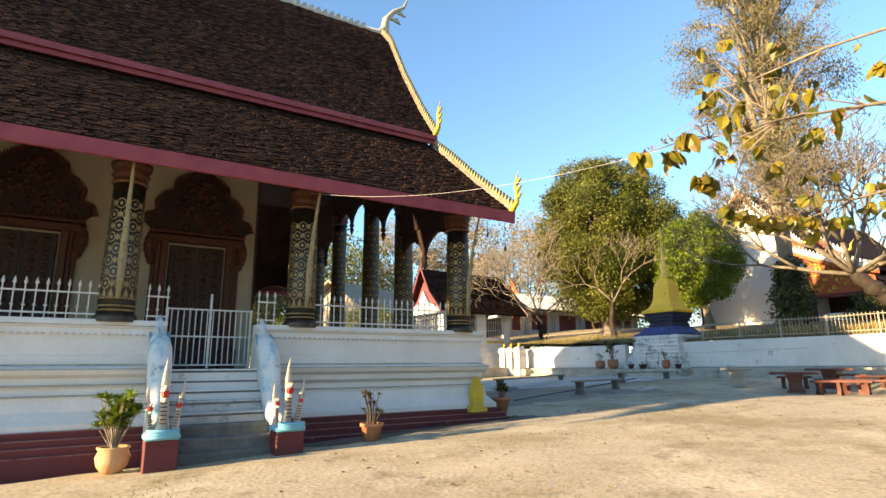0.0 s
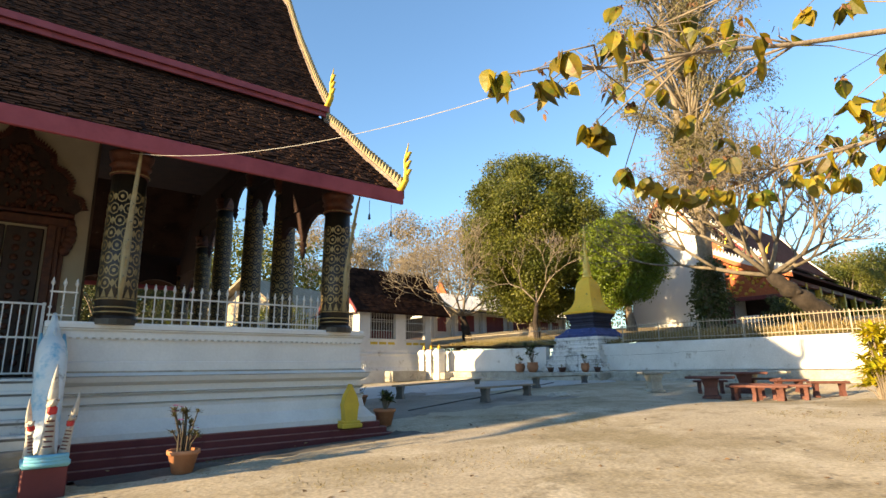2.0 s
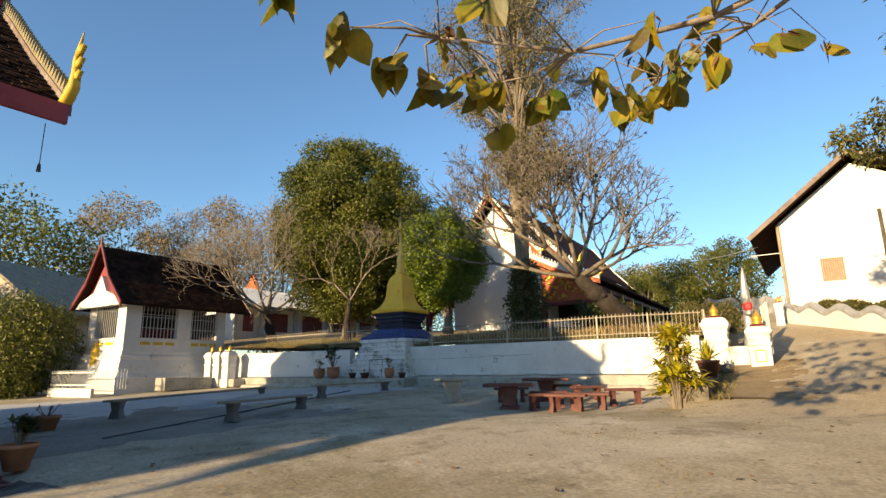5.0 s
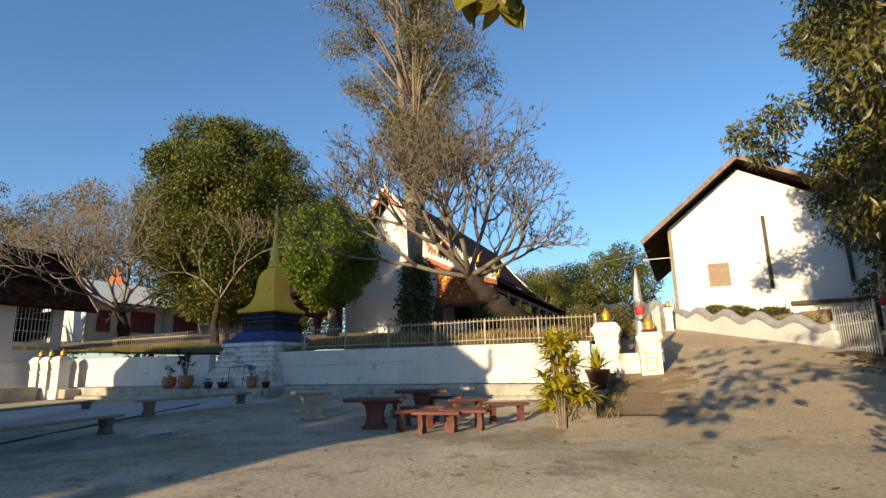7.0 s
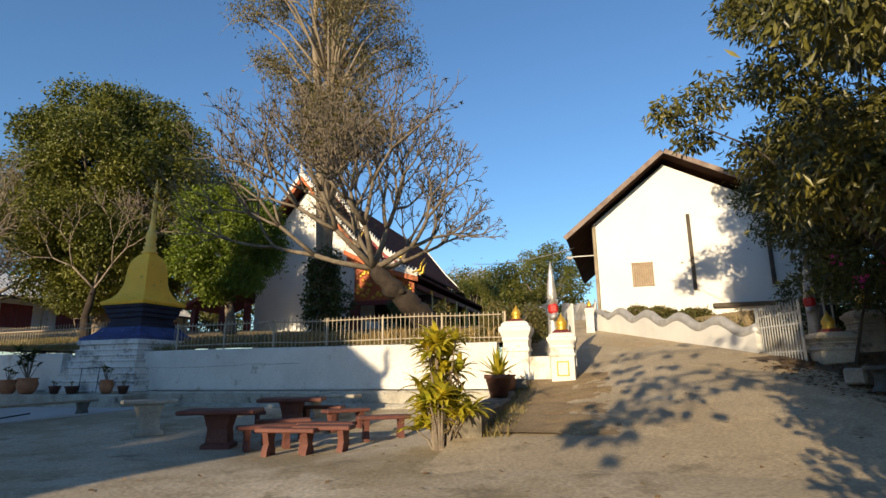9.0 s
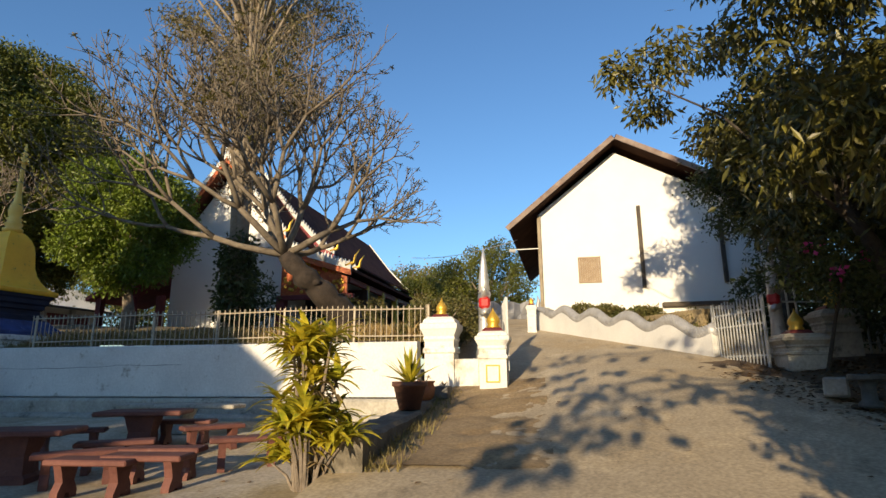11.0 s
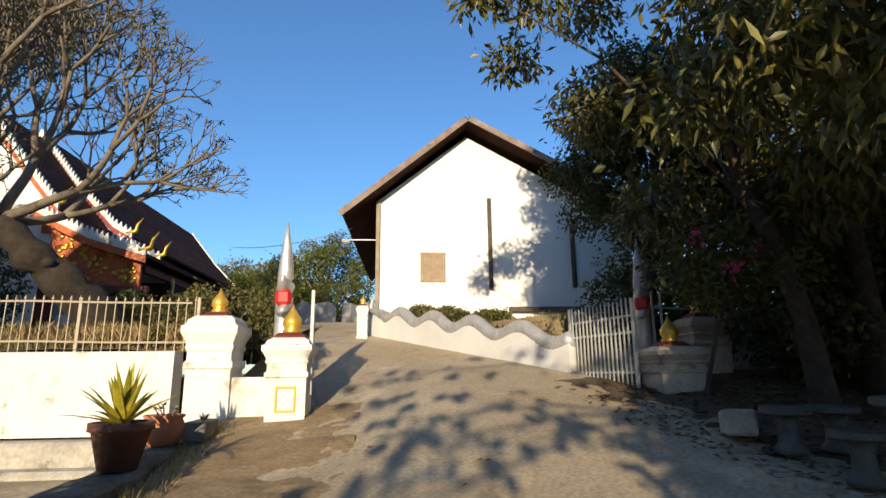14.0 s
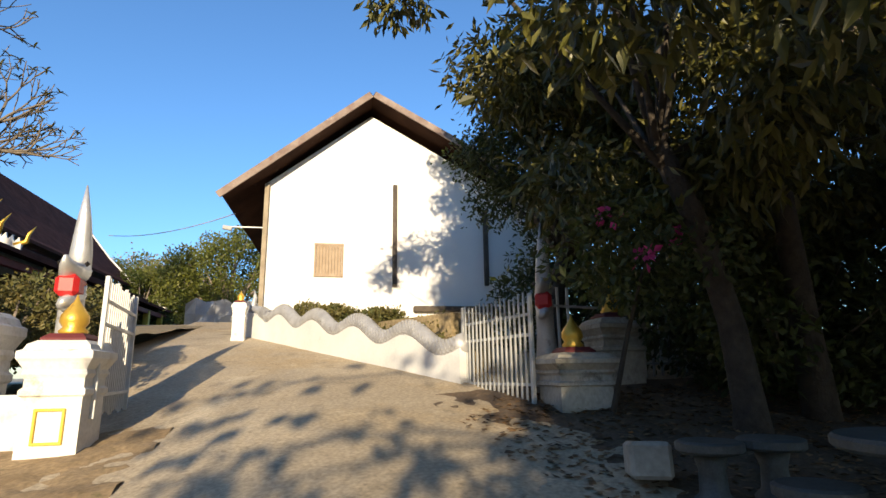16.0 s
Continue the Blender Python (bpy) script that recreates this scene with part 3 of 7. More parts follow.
for x0, x1, first in ((PLAT_X0, OPEN_L, True), (OPEN_R, PLAT_X1, False)):
    w = Mesh()
    st = [(x0, 0, 0, -1), (x1, 0, 0, -1)] if first else [(x0, 0, 0, -1), (x1, 0, 1, -1), (x1, 14.6, 1, 0)]
    w.sweep(MOULD + [(-0.30, 2.38), (-0.30, 0.1), (0.28, 0.1)], st)
    part("moulded_wall", w, WHITE, plat)
    # grey strips draw both the grime and the shade under the ledges
    for o, z0, z1 in ((0.105, 1.055, 1.075), (0.105, 1.235, 1.25), (0.07, 1.565, 1.60), (0.205, 1.505, 1.52), (0.105, 2.285, 2.30)):
        part("grime_line", Mesh().sweep([(o - 0.07, z0), (o + 0.004, z0), (o + 0.004, z1), (o - 0.07, z1)], st), OLD_STONE, plat, "grey moulding line of grime and painted ledge shade")
    dent = Mesh()
    x = x0 + 0.08
    while x < x1 - 0.05:
        dent.box((x, -0.072, 2.135), (0.055, 0.03, 0.035))
        x += 0.11
    part("dentil_band", dent, WHITE, plat)
    for k, (o, z0, z1) in enumerate(((0.36, 0.39, 0.505), (0.47, 0.275, 0.39), (0.58, 0.15, 0.275), (0.68, -0.3, 0.15))):
        r = Mesh()
        st2 = [(x0, 0, 0, -1), (x1, 0, 0, -1)] if first else [(x0, 0, 0, -1), (x1, 0, 1, -1), (x1, 14.6, 1, 0)]
        r.sweep([(o, z0), (o, z1 - 0.012), (o - 0.012, z1), (-0.2, z1), (-0.2, z0)], st2)
        part("plinth_step", r, RED_PLINTH, plat, "dark red painted plinth step")
        # thin pale line paints the light caught by each step edge
        part("worn_edge", Mesh().sweep([(o - 0.03, z1 - 0.014), (o + 0.003, z1 - 0.014), (o + 0.003, z1 - 0.004), (o - 0.011, z1 + 0.003), (o - 0.03, z1 + 0.003)], st2), RED_HIGHLIGHT, plat, "pale highlight painted along the plinth edge")
fl = Mesh().box(((PLAT_X0 + PLAT_X1) / 2, 7.4, 0.9), (PLAT_X1 - PLAT_X0 - 0.3, 14.3, 1.2))
part("deck", fl, STEP_STONE, plat)

# front steps with curling serpent balustrades
stair = thing("stairs", TEMPLE, "weathered plaster steps, darker towards the foot", "stairs", kind="structure")
for i in range(8):
    z1 = 1.5 - 0.185 * i
    sp = Mesh().box(((OPEN_L + OPEN_R) / 2, -0.02 - 0.27 * i, z1 / 2 - 0.1), (OPEN_R - OPEN_L + 0.02, 0.30 if i else 0.62, z1 + 0.2), 0.018)
    part("step", sp, STEP_DARK if i > 4 else STEP_GREY if i > 2 else STEP_STONE, stair)
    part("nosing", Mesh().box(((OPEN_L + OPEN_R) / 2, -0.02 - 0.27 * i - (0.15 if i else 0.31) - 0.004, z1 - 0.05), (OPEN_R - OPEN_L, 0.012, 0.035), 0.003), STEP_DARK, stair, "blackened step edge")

COLUMN_H = 3.1


def column_thing(m, height, radius, label, stencil=True):
    """Round lacquered column with gold stencil work, a lotus capital and a dark base."""
    th = thing("column", m, label, "column", "temple columns")
    part("base", Mesh().lathe([(radius * 1.22, 0), (radius * 1.22, 0.10), (radius * 1.1, 0.15)], 20), LACQUER, th)
    part("shaft", Mesh().lathe([(radius * 1.06, 0.12), (radius * 1.03, height * 0.3), (radius * 0.94, height - 0.42)], 24), LACQUER, th, "black lacquer shaft", True)
    cap = [(radius * 0.98, height - 0.44), (radius * 1.12, height - 0.40), (radius * 1.0, height - 0.36), (radius * 1.0, height - 0.28), (radius * 1.16, height - 0.24), (radius * 1.02, height - 0.18), (radius * 1.2, height - 0.08), (radius * 1.24, height)]
    part("capital", Mesh().lathe(cap, 20), CARVED, th, "red and gold lotus capital", True)
    if stencil:
        rings = Mesh()
        for z0 in (height - 0.42, height - 0.25, 0.2, 0.28, 0.42):
            rings.lathe([(radius * 1.05, z0), (radius * 1.09, z0 + 0.008), (radius * 1.09, z0 + 0.022), (radius * 1.05, z0 + 0.03)], 24)
        part("gilt_ring", rings, STENCIL, th)
        orn = Mesh()
        rows = int((height - 1.15) / 0.22)
        for j in range(rows):
            zz = 0.70 + 0.22 * j
            rr = radius * (1.055 - 0.10 * zz / height) + 0.004
            for i in range(8):
                a = 2 * math.pi * (i + 0.5 * (j % 2)) / 8
                s = 0.092
                pts = []
                for k in range(8):
                    b = 2 * math.pi * k / 8
                    pts.append((a + s * math.cos(b) / rr, zz + s * 1.2 * math.sin(b)))
                ring = [(rr * math.cos(q), rr * math.sin(q), w) for q, w in pts]
                inner = [(rr * math.cos(a + (q - a) * 0.78), rr * math.sin(a + (q - a) * 0.78), zz + (w - zz) * 0.78) for q, w in pts]
                orn.add(ring + inner, [(k, (k + 1) % 8, 8 + (k + 1) % 8, 8 + k) for k in range(8)])
                dot = [(rr * math.cos(a + (q - a) * 0.33), rr * math.sin(a + (q - a) * 0.33), zz + (w - zz) * 0.33) for q, w in pts]
                orn.add(dot, [tuple(range(8))])
                a2 = a + math.pi / 8
                zl = zz + 0.0
                orn.add([(rr * math.cos(a2 + t) , rr * math.sin(a2 + t), zl + h) for t, h in ((-0.05 / rr, 0), (0, -0.07), (0.05 / rr, 0), (0, 0.07))], [(0, 1, 2, 3)])
        for i in range(16):
            a = 2 * math.pi * i / 16
            rr = radius * 1.065
            orn.add([(rr * math.cos(a + t), rr * math.sin(a + t), h) for t, h in ((-0.05 / rr, 0.46), (0.05 / rr, 0.46), (0, 0.62))], [(0, 1, 2)])
        part("gilt_stencil", orn, STENCIL, th, "gold stencilled medallions")
    return th


def bracket_thing(m):
    """Slender gilded eave bracket that leans outward from column to eave."""
    th = thing("eave_bracket", m, "slender gilded serpent bracket leaning from column to eave", "bracket", "eave brackets")
    ms = Mesh()
    pts = [(0, -0.40, 0.35), (0, -0.46, 0.75), (0, -0.50, 1.15), (0.0, -0.60, 1.6), (0, -0.76, 2.15), (0, -0.93, 2.6), (0, -1.02, 2.78)]
    ms.tube(pts, [0.035, 0.06, 0.07, 0.05, 0.038, 0.03, 0.02], 8, flat=0.7)
    part("arm", ms, COMB, th, "", True)
    for i in range(6):
        crest = Mesh()
        z = 0.6 + 0.3 * i
        y = -0.52 - 0.04 * i - 0.03 * max(0, i - 2)
        crest.prism([(y, z), (y - 0.09, z + 0.11), (y + 0.0, z + 0.16)], -0.014, 0.014, "x")
        part("crest_tooth", crest, COMB, th)
    return th


front_x = (-13.6, -10.1, -6.7, -3.27, 0.24, 4.42)
for x in front_x:
    column_thing(TEMPLE @ pose(x, 0.12, 2.36), COLUMN_H, 0.30, "black lacquer column with gold stencilled ornament on the platform edge")
    bracket_thing(TEMPLE @ pose(x, 0.12, 2.42))
for x, y in ((4.42, 3.25), (4.42, 5.75), (4.42, 8.9), (4.42, 11.4), (4.42, 14.4), (0.3, 14.4)):
    column_thing(TEMPLE @ pose(x, y, 1.5), 6.1 if 5 < y < 9 else 5.2 if 3 < y < 12 else 4.5, 0.29, "black lacquer column with gold stencilled ornament at the open porch end")

# cella: front wall, end wall, two carved doorways
cella = solid("wall_cella", Mesh().box((-8.0, 7.3, 5.1), (16.0, 6.8, 7.2), 0.0), CREAM, "cream lime-washed temple wall behind the columns", "wall", kind="structure", m=TEMPLE)
part("end_panel", Mesh().box((0.015, 7.3, 4.0), (0.05, 6.9, 7.0)), BROWN_WALL, cella, "brown stencilled end wall")


def doorway_thing(name, m):
    th = thing(name, m, "carved red-brown temple doorway with a pointed flame pediment, closed", "door", kind="structure")
    part("leaf_left", Mesh().box((-0.34, -0.04, 1.6), (0.66, 0.06, 3.2), 0.02), DARK_WOOD, th)
    part("leaf_right", Mesh().box((0.34, -0.04, 1.6), (0.66, 0.06, 3.2), 0.02), DARK_WOOD, th)
    car = Mesh()
    for sx in (-1, 1):
        for j in range(14):
            z = 0.25 + 0.21 * j
            for k in (-1, 1):
                car.lathe([(0.02, 0), (0.075, 0.012), (0.05, 0.03), (0.0, 0.035)], 8, pose(sx * 0.34 + k * 0.13, -0.075, z + 0.05 * k, 90, 0, 0))
    part("leaf_carving", car, CARVED, th, "", True)
    for sx in (-1, 1):
        post = Mesh()
        for o, w, d in ((0.80, 0.16, 0.20), (0.93, 0.10, 0.14), (1.03, 0.10, 0.09)):
            post.box((sx * o, -d / 2, 1.65), (w, d, 3.3), 0.02)
        post.box((sx * 0.9, -0.15, 0.25), (0.42, 0.3, 0.5), 0.03)
        part("jamb", post, CARVED, th)
        ear = Mesh()
        for k in range(7):
            ear.lathe([(0.02, -0.05), (0.13, -0.02), (0.10, 0.05), (0.02, 0.08)], 10, pose(sx * (1.06 + 0.10 * math.sin(k * 0.55)), -0.08, 2.75 + 0.13 * k, 90, 0, 0))
        part("scroll", ear, CARVED, th, "", True)
    part("lintel", Mesh().box((0, -0.11, 3.36), (2.2, 0.22, 0.2), 0.03).box((0, -0.14, 3.52), (2.36, 0.26, 0.08), 0.02), CARVED, th)
    ped = Mesh()
    half = [(1.14, 3.56), (1.30, 3.74), (1.20, 3.98), (0.96, 4.06), (1.0, 4.32), (0.84, 4.52), (0.64, 4.60), (0.62, 4.86), (0.42, 5.02), (0.24, 5.12), (0.16, 5.32)]
    out = half + [(0.0, 5.55)] + [(-x, z) for x, z in half[::-1]]
    ped.prism(out, -0.10, 0.0, "y")
    part("pediment", ped, DARK_WOOD, th)
    fl = Mesh()
    edge = out[1:-1]
    for i in range(len(edge) - 1):
        (xa, za), (xb, zb) = edge[i], edge[i + 1]
        for k in range(4):
            q = (k + 0.5) / 4
            x, z = xa + (xb - xa) * q, za + (zb - za) * q
            nx, nz = x, z - 3.9
            ln_ = math.hypot(nx, nz)
            nx, nz = nx / ln_, nz / ln_
            fl.prism([(x - nz * 0.06, z + nx * 0.06), (x + nx * 0.03, z + nz * 0.03), (x + nz * 0.06, z - nx * 0.06), (x + nx * 0.15, z + nz * 0.18)], -0.13, -0.03, "y")
    part("flame_edge", fl, CARVED, th)
    rnd = random.Random(5)
    sc = Mesh()
    for i in range(120):
        z = 3.62 + 1.4 * rnd.random() ** 1.2
        w = 1.0 * (1 - ((z - 3.5) / 1.85) ** 1.1)
        x = rnd.uniform(-w, w)
        sc.lathe([(0.01, 0), (0.07, 0.02), (0.045, 0.05), (0.01, 0.06)], 7, pose(x, -0.09, z, 90, 0, rnd.uniform(0, 90)))
    part("scrollwork", sc, CARVED, th, "", True)
    return th


doorway_thing("door_1", TEMPLE @ pose(-5.25, 3.89, 1.5))
doorway_thing("door_2", TEMPLE @ pose(-1.5, 3.89, 1.5))
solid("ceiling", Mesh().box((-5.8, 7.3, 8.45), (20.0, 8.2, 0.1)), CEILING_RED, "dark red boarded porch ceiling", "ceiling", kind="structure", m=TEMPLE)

# added out of view at the far end to stop sun running through the gallery
solid("wall_west", Mesh().prism([(0.0, 0.5), (14.6, 0.5), (14.6, 5.6), (11.6, 8.6), (3.0, 8.6), (0.0, 5.6)], -15.9, -15.6, "x"), CREAM, "plain unseen end wall added to keep sun out of the gallery", "wall", kind="structure", m=TEMPLE)

# roof: two steep tiers with rows of flat tiles
ROOF_X0, ROOF_X1 = -16.0, 5.3
LOWER = [(-1.16, 5.42), (0.51, 6.72), (2.0, 7.98), (3.0, 8.74)]
UPPER = [(2.72, 9.02), (3.68, 10.25), (4.99, 12.19), (6.27, 14.4), (7.05, 15.25)]


def along(poly, s):
    """Point at length s of a polyline, and its direction."""
    for (a, b), (c, d) in zip(poly, poly[1:]):
        ln_ = math.hypot(c - a, d - b)
        if s <= ln_ or (c, d) == poly[-1]:
            k = s / ln_
            return a + (c - a) * k, b + (d - b) * k, (c - a) / ln_, (d - b) / ln_
        s -= ln_


roof = solid("roof", Mesh(), None, "steep two-tiered temple roof of dark weathered tiles", "roof", kind="structure", m=TEMPLE)
rnd = random.Random(11)
single = Mesh().box((0, 0.085, 0), (0.155, 0.20, 0.022), 0.0).data("roof_tile", TILE_ONE)
tiles = Mesh()
picked = []
for poly in (LOWER, UPPER):
    total = sum(math.hypot(c - a, d - b) for (a, b), (c, d) in zip(poly, poly[1:]))
    rows = int(total / 0.125)
    for j in range(rows):
        y, z, cy, cz = along(poly, 0.125 * j)
        ang = math.degrees(math.atan2(cz, cy))
        x = ROOF_X0 + 0.08 * (j % 2)
        while x < ROOF_X1 - 0.1:
            lift = rnd.uniform(0.012, 0.045)
            m = pose(x + rnd.uniform(-0.012, 0.012), y, z + lift, ang - 6 + rnd.uniform(-2.5, 2.5), rnd.uniform(-2, 2), rnd.uniform(-2.5, 2.5))
            if poly is LOWER and j < 8 and 0.0 < x < 5.3:
                picked.append(m)
            else:
                tiles.box((0, 0.085, 0), (0.155, 0.20, 0.022), 0.0, m)
            x += 0.162
tagged(part("roof_tiles", tiles, TILE, roof), kind="stuff")
TILE_PIECES = [(roof, m) for m in picked]
under = Mesh()
for poly in (LOWER, UPPER):
    for sgn in (1, -1):
        pts = [(y if sgn > 0 else 14.6 - y, z - 0.03) for y, z in poly]
        low = [(y, z - 0.12) for y, z in pts][::-1]
        under.prism(pts + low if sgn < 0 else (pts + low)[::-1], ROOF_X0, ROOF_X1, "x")
part("roof_deck", under, TILE, roof)
part("eave_fascia", Mesh().box(((ROOF_X0 + ROOF_X1) / 2, -1.16, 5.27), (ROOF_X1 - ROOF_X0 + 0.1, 0.07, 0.30), 0.01), RED_FASCIA, roof, "faded crimson eave board")
part("eave_fascia", Mesh().box(((ROOF_X0 + ROOF_X1) / 2, 15.76, 5.27), (ROOF_X1 - ROOF_X0 + 0.1, 0.07, 0.30), 0.01), RED_FASCIA, roof, "faded crimson eave board")
part("tier_fascia", Mesh().box(((ROOF_X0 + ROOF_X1) / 2, 2.68, 8.92), (ROOF_X1 - ROOF_X0 + 0.06, 0.06, 0.17), 0.01).box(((ROOF_X0 + ROOF_X1) / 2, 2.76, 8.78), (ROOF_X1 - ROOF_X0, 0.06, 0.15), 0.01), RED_FASCIA, roof, "faded crimson board between the tiers")
gab = Mesh().prism([(-0.5, 5.5), (3.2, 5.5), (3.25, 7.0), (5.7, 7.0), (5.75, 7.8), (8.85, 7.8), (8.9, 7.0), (11.4, 7.0), (11.45, 5.5), (15.1, 5.5), (11.7, 8.45), (11.5, 9.0), (7.3, 14.8), (3.1, 9.0), (2.9, 8.45)], ROOF_X1 - 1.1, ROOF_X1 - 1.0, "x")
gab.box(((ROOF_X0 + ROOF_X1) / 2, 3.06, 8.82), (ROOF_X1 - ROOF_X0 - 0.2, 0.06, 0.5)).box(((ROOF_X0 + ROOF_X1) / 2, 11.54, 8.82), (ROOF_X1 - ROOF_X0 - 0.2, 0.06, 0.5))
part("gable_wall", gab, CEILING_RED, roof)
for poly in (LOWER, UPPER):
    barge, comb = Mesh(), Mesh()
    total = sum(math.hypot(c - a, d - b) for (a, b), (c, d) in zip(poly, poly[1:]))
    n = int(total / 0.16)
    pts = [along(poly, total * i / n)[:2] for i in range(n + 1)]
    for (a, b), (c, d) in zip(pts, pts[1:]):
        barge.prism([(a, b - 0.16), (c, d - 0.16), (c, d + 0.13), (a, b + 0.13)], ROOF_X1 - 0.05, ROOF_X1 + 0.09, "x")
        ang = math.atan2(d - b, c - a)
        comb.prism([(a, b + 0.13), (c, d + 0.13), ((a + c) / 2 - 0.10 * math.sin(ang) - 0.04, (b + d) / 2 + 0.28)], ROOF_X1 - 0.02, ROOF_X1 + 0.06, "x")
    part("bargeboard", barge, BARGE, roof, "weathered gilded bargeboard")
    part("comb_crest", comb, COMB, roof, "row of gilded leaf teeth")
    back = Mesh()
    for (a, b), (c, d) in zip(pts, pts[1:]):
        back.prism([(14.6 - c, d - 0.16), (14.6 - a, b - 0.16), (14.6 - a, b + 0.13), (14.6 - c, d + 0.13)], ROOF_X1 - 0.05, ROOF_X1 + 0.09, "x")
    part("bargeboard", back, BARGE, roof)


def finial(y, z, s, mat, lean=-1):
    """Upswept serpent-tail finial at a roof corner."""
    ms = Mesh()
    pts = [(0, 0.25 * s, -0.10 * s), (0, -0.05 * s, 0.0), (0, -0.28 * s, 0.18 * s), (0, -0.30 * s, 0.45 * s), (0, -0.22 * s, 0.75 * s), (0, -0.30 * s, 1.0 * s), (0, -0.42 * s, 1.3 * s)]
    ms.tube([(ROOF_X1 + 0.02, y - lean * (-1) * p[1] * -1, z + p[2]) for p in pts], [0.15 * s, 0.15 * s, 0.13 * s, 0.10 * s, 0.07 * s, 0.05 * s, 0.008], 8, flat=0.7)
    for k in range(3):
        zz = z + (0.25 + 0.27 * k) * s
        ms.prism([(y - 0.30 * s, zz), (y - 0.52 * s, zz + 0.20 * s), (y - 0.26 * s, zz + 0.14 * s)], ROOF_X1 - 0.02, ROOF_X1 + 0.06, "x")
    part("finial", ms, mat, roof, "gilded upswept serpent finial", True)


finial(-1.12, 5.5, 0.75, YELLOW)
finial(2.75, 9.1, 0.80, YELLOW)
fin = Mesh()
fin.tube([(4.6, 7.3, 15.3), (5.25, 7.3, 15.35), (5.55, 7.3, 15.7), (5.6, 7.3, 16.2), (5.95, 7.3, 16.7), (6.45, 7.3, 17.1), (6.75, 7.3, 17.8)], [0.22, 0.24, 0.2, 0.15, 0.11, 0.08, 0.01], 8)
fin.prism([(5.7, 16.3), (6.3, 16.2), (6.15, 16.45)], 7.26, 7.34, "y").prism([(5.9, 16.7), (6.55, 16.65), (6.3, 16.85)], 7.26, 7.34, "y")
part("finial", fin, OLD_STONE, roof, "dark upswept ridge finial", True)
rid = Mesh().box(((ROOF_X0 + ROOF_X1) / 2, 7.3, 15.30), (ROOF_X1 - ROOF_X0, 0.5, 0.22), 0.05)
x = ROOF_X0
while x < ROOF_X1 - 0.6:
    rid.prism([(x, 15.4), (x + 0.26, 15.4), (x + 0.18, 15.72), (x + 0.02, 15.62)], 7.26, 7.34, "y")
    x += 0.28
part("ridge_crest", rid, OLD_STONE, roof, "grey plaster ridge with leaf teeth")

# hanging arched valance between the porch columns of the far side and end
val = Mesh()


def valance_run(a, b, z_top, z_arch, z_drop, at, axis):
    """Two pointed arches with a pendant between them, hung between two columns."""
    n = 24
    lo = []
    for i in range(n + 1):
        q = i / n
        k = (q * 2) % 1.0 if i < n else 1.0
        arch = math.sin(math.pi * k) ** 0.55 if 0.02 < k < 0.98 else 0.0
        lo.append((a + (b - a) * q, z_drop + (z_arch - z_drop) * arch))
    up_ = [(a + (b - a) * i / n, z_top) for i in range(n + 1)]
    val.prism(lo + up_[::-1], at - 0.05, at + 0.05, axis)
    c = (a + b) / 2
    p = (at, c, z_drop) if axis == "x" else (c, at, z_drop)
    val.lathe([(0.01, -0.34), (0.05, -0.22), (0.09, -0.10), (0.05, -0.04), (0.10, 0.04), (0.05, 0.14)], 10, c=p)


valance_run(0.3, 4.42, 6.6, 5.35, 4.7, 14.4, "y")
for ya, yb, z in ((0.12, 3.25, 5.2), (3.25, 5.75, 6.65), (5.75, 8.9, 7.45), (8.9, 11.4, 6.65), (11.4, 14.4, 5.2)):
    valance_run(ya, yb, z + 0.45, z, z - 0.65, 4.3, "x")
val.box((-5.5, 14.4, 6.1), (21.0, 0.08, 0.9))
part("valance", val, CEILING_RED, roof, "dark red arched valance with pendants")


# ---- white house above the road ----
house = thing("house", HOUSE, "tall whitewashed gabled building with dark timber posts", "house")
L, AX, AZ = 8.6, 3.0, 10.25
EZL, EZR = 7.9, 7.15
hw = Mesh().prism([(0, 3.0), (L, 3.0), (L, EZR), (AX, AZ), (0, EZL)], 0.0, 12.0, "y")
part("wall", hw, HOUSE_WHITE, house)
rf = Mesh()
for (xa, za), (xb, zb) in (((-1.05, 7.2), (AX, AZ + 0.26)), ((AX, AZ + 0.26), (L + 1.0, 6.95))):
    dx, dz = xb - xa, zb - za
    n = math.hypot(dx, dz)
    ox, oz = -dz / n * 0.16, dx / n * 0.16
    rf.prism([(xa, za), (xb, zb), (xb + ox, zb + oz), (xa + ox, za + oz)], -0.85, 12.6, "y")
part("roof", rf, TILE, house, "dark tile roof with deep eaves")
bg = Mesh()
for (xa, za), (xb, zb) in (((-1.1, 7.12), (AX, AZ + 0.20)), ((AX, AZ + 0.20), (L + 1.05, 6.87))):
    dx, dz = xb - xa, zb - za
    n = math.hypot(dx, dz)
    ox, oz = -dz / n * 0.19, dx / n * 0.19
    bg.prism([(xa, za), (xb, zb), (xb + ox, zb + oz), (xa + ox, za + oz)], -0.91, -0.86, "y")
part("bargeboard", bg, BARGE, house, "weathered brown bargeboard")
for x, z0, z1 in ((0.02, 4.1, 7.85), (3.75, 4.88, 8.0), (6.55, 4.95, 7.3), (3.75, 3.3, 3.6)):
    part("post", Mesh().box((x, -0.05, (z0 + z1) / 2), (0.13, 0.16, z1 - z0), 0.01), DARK_TIMBER if x > 1 else PLANK, house, "dark weathered timber post")
sh = part("shutter", Mesh(), None, house, "sun-bleached plank shutter, closed")
for k in range(8):
    part("plank", Mesh().box((1.53 + 0.087 * k, -0.03, 5.63 + 0.006 * (k % 3)), (0.082, 0.04, 0.92), 0.004), SHUTTER, sh)
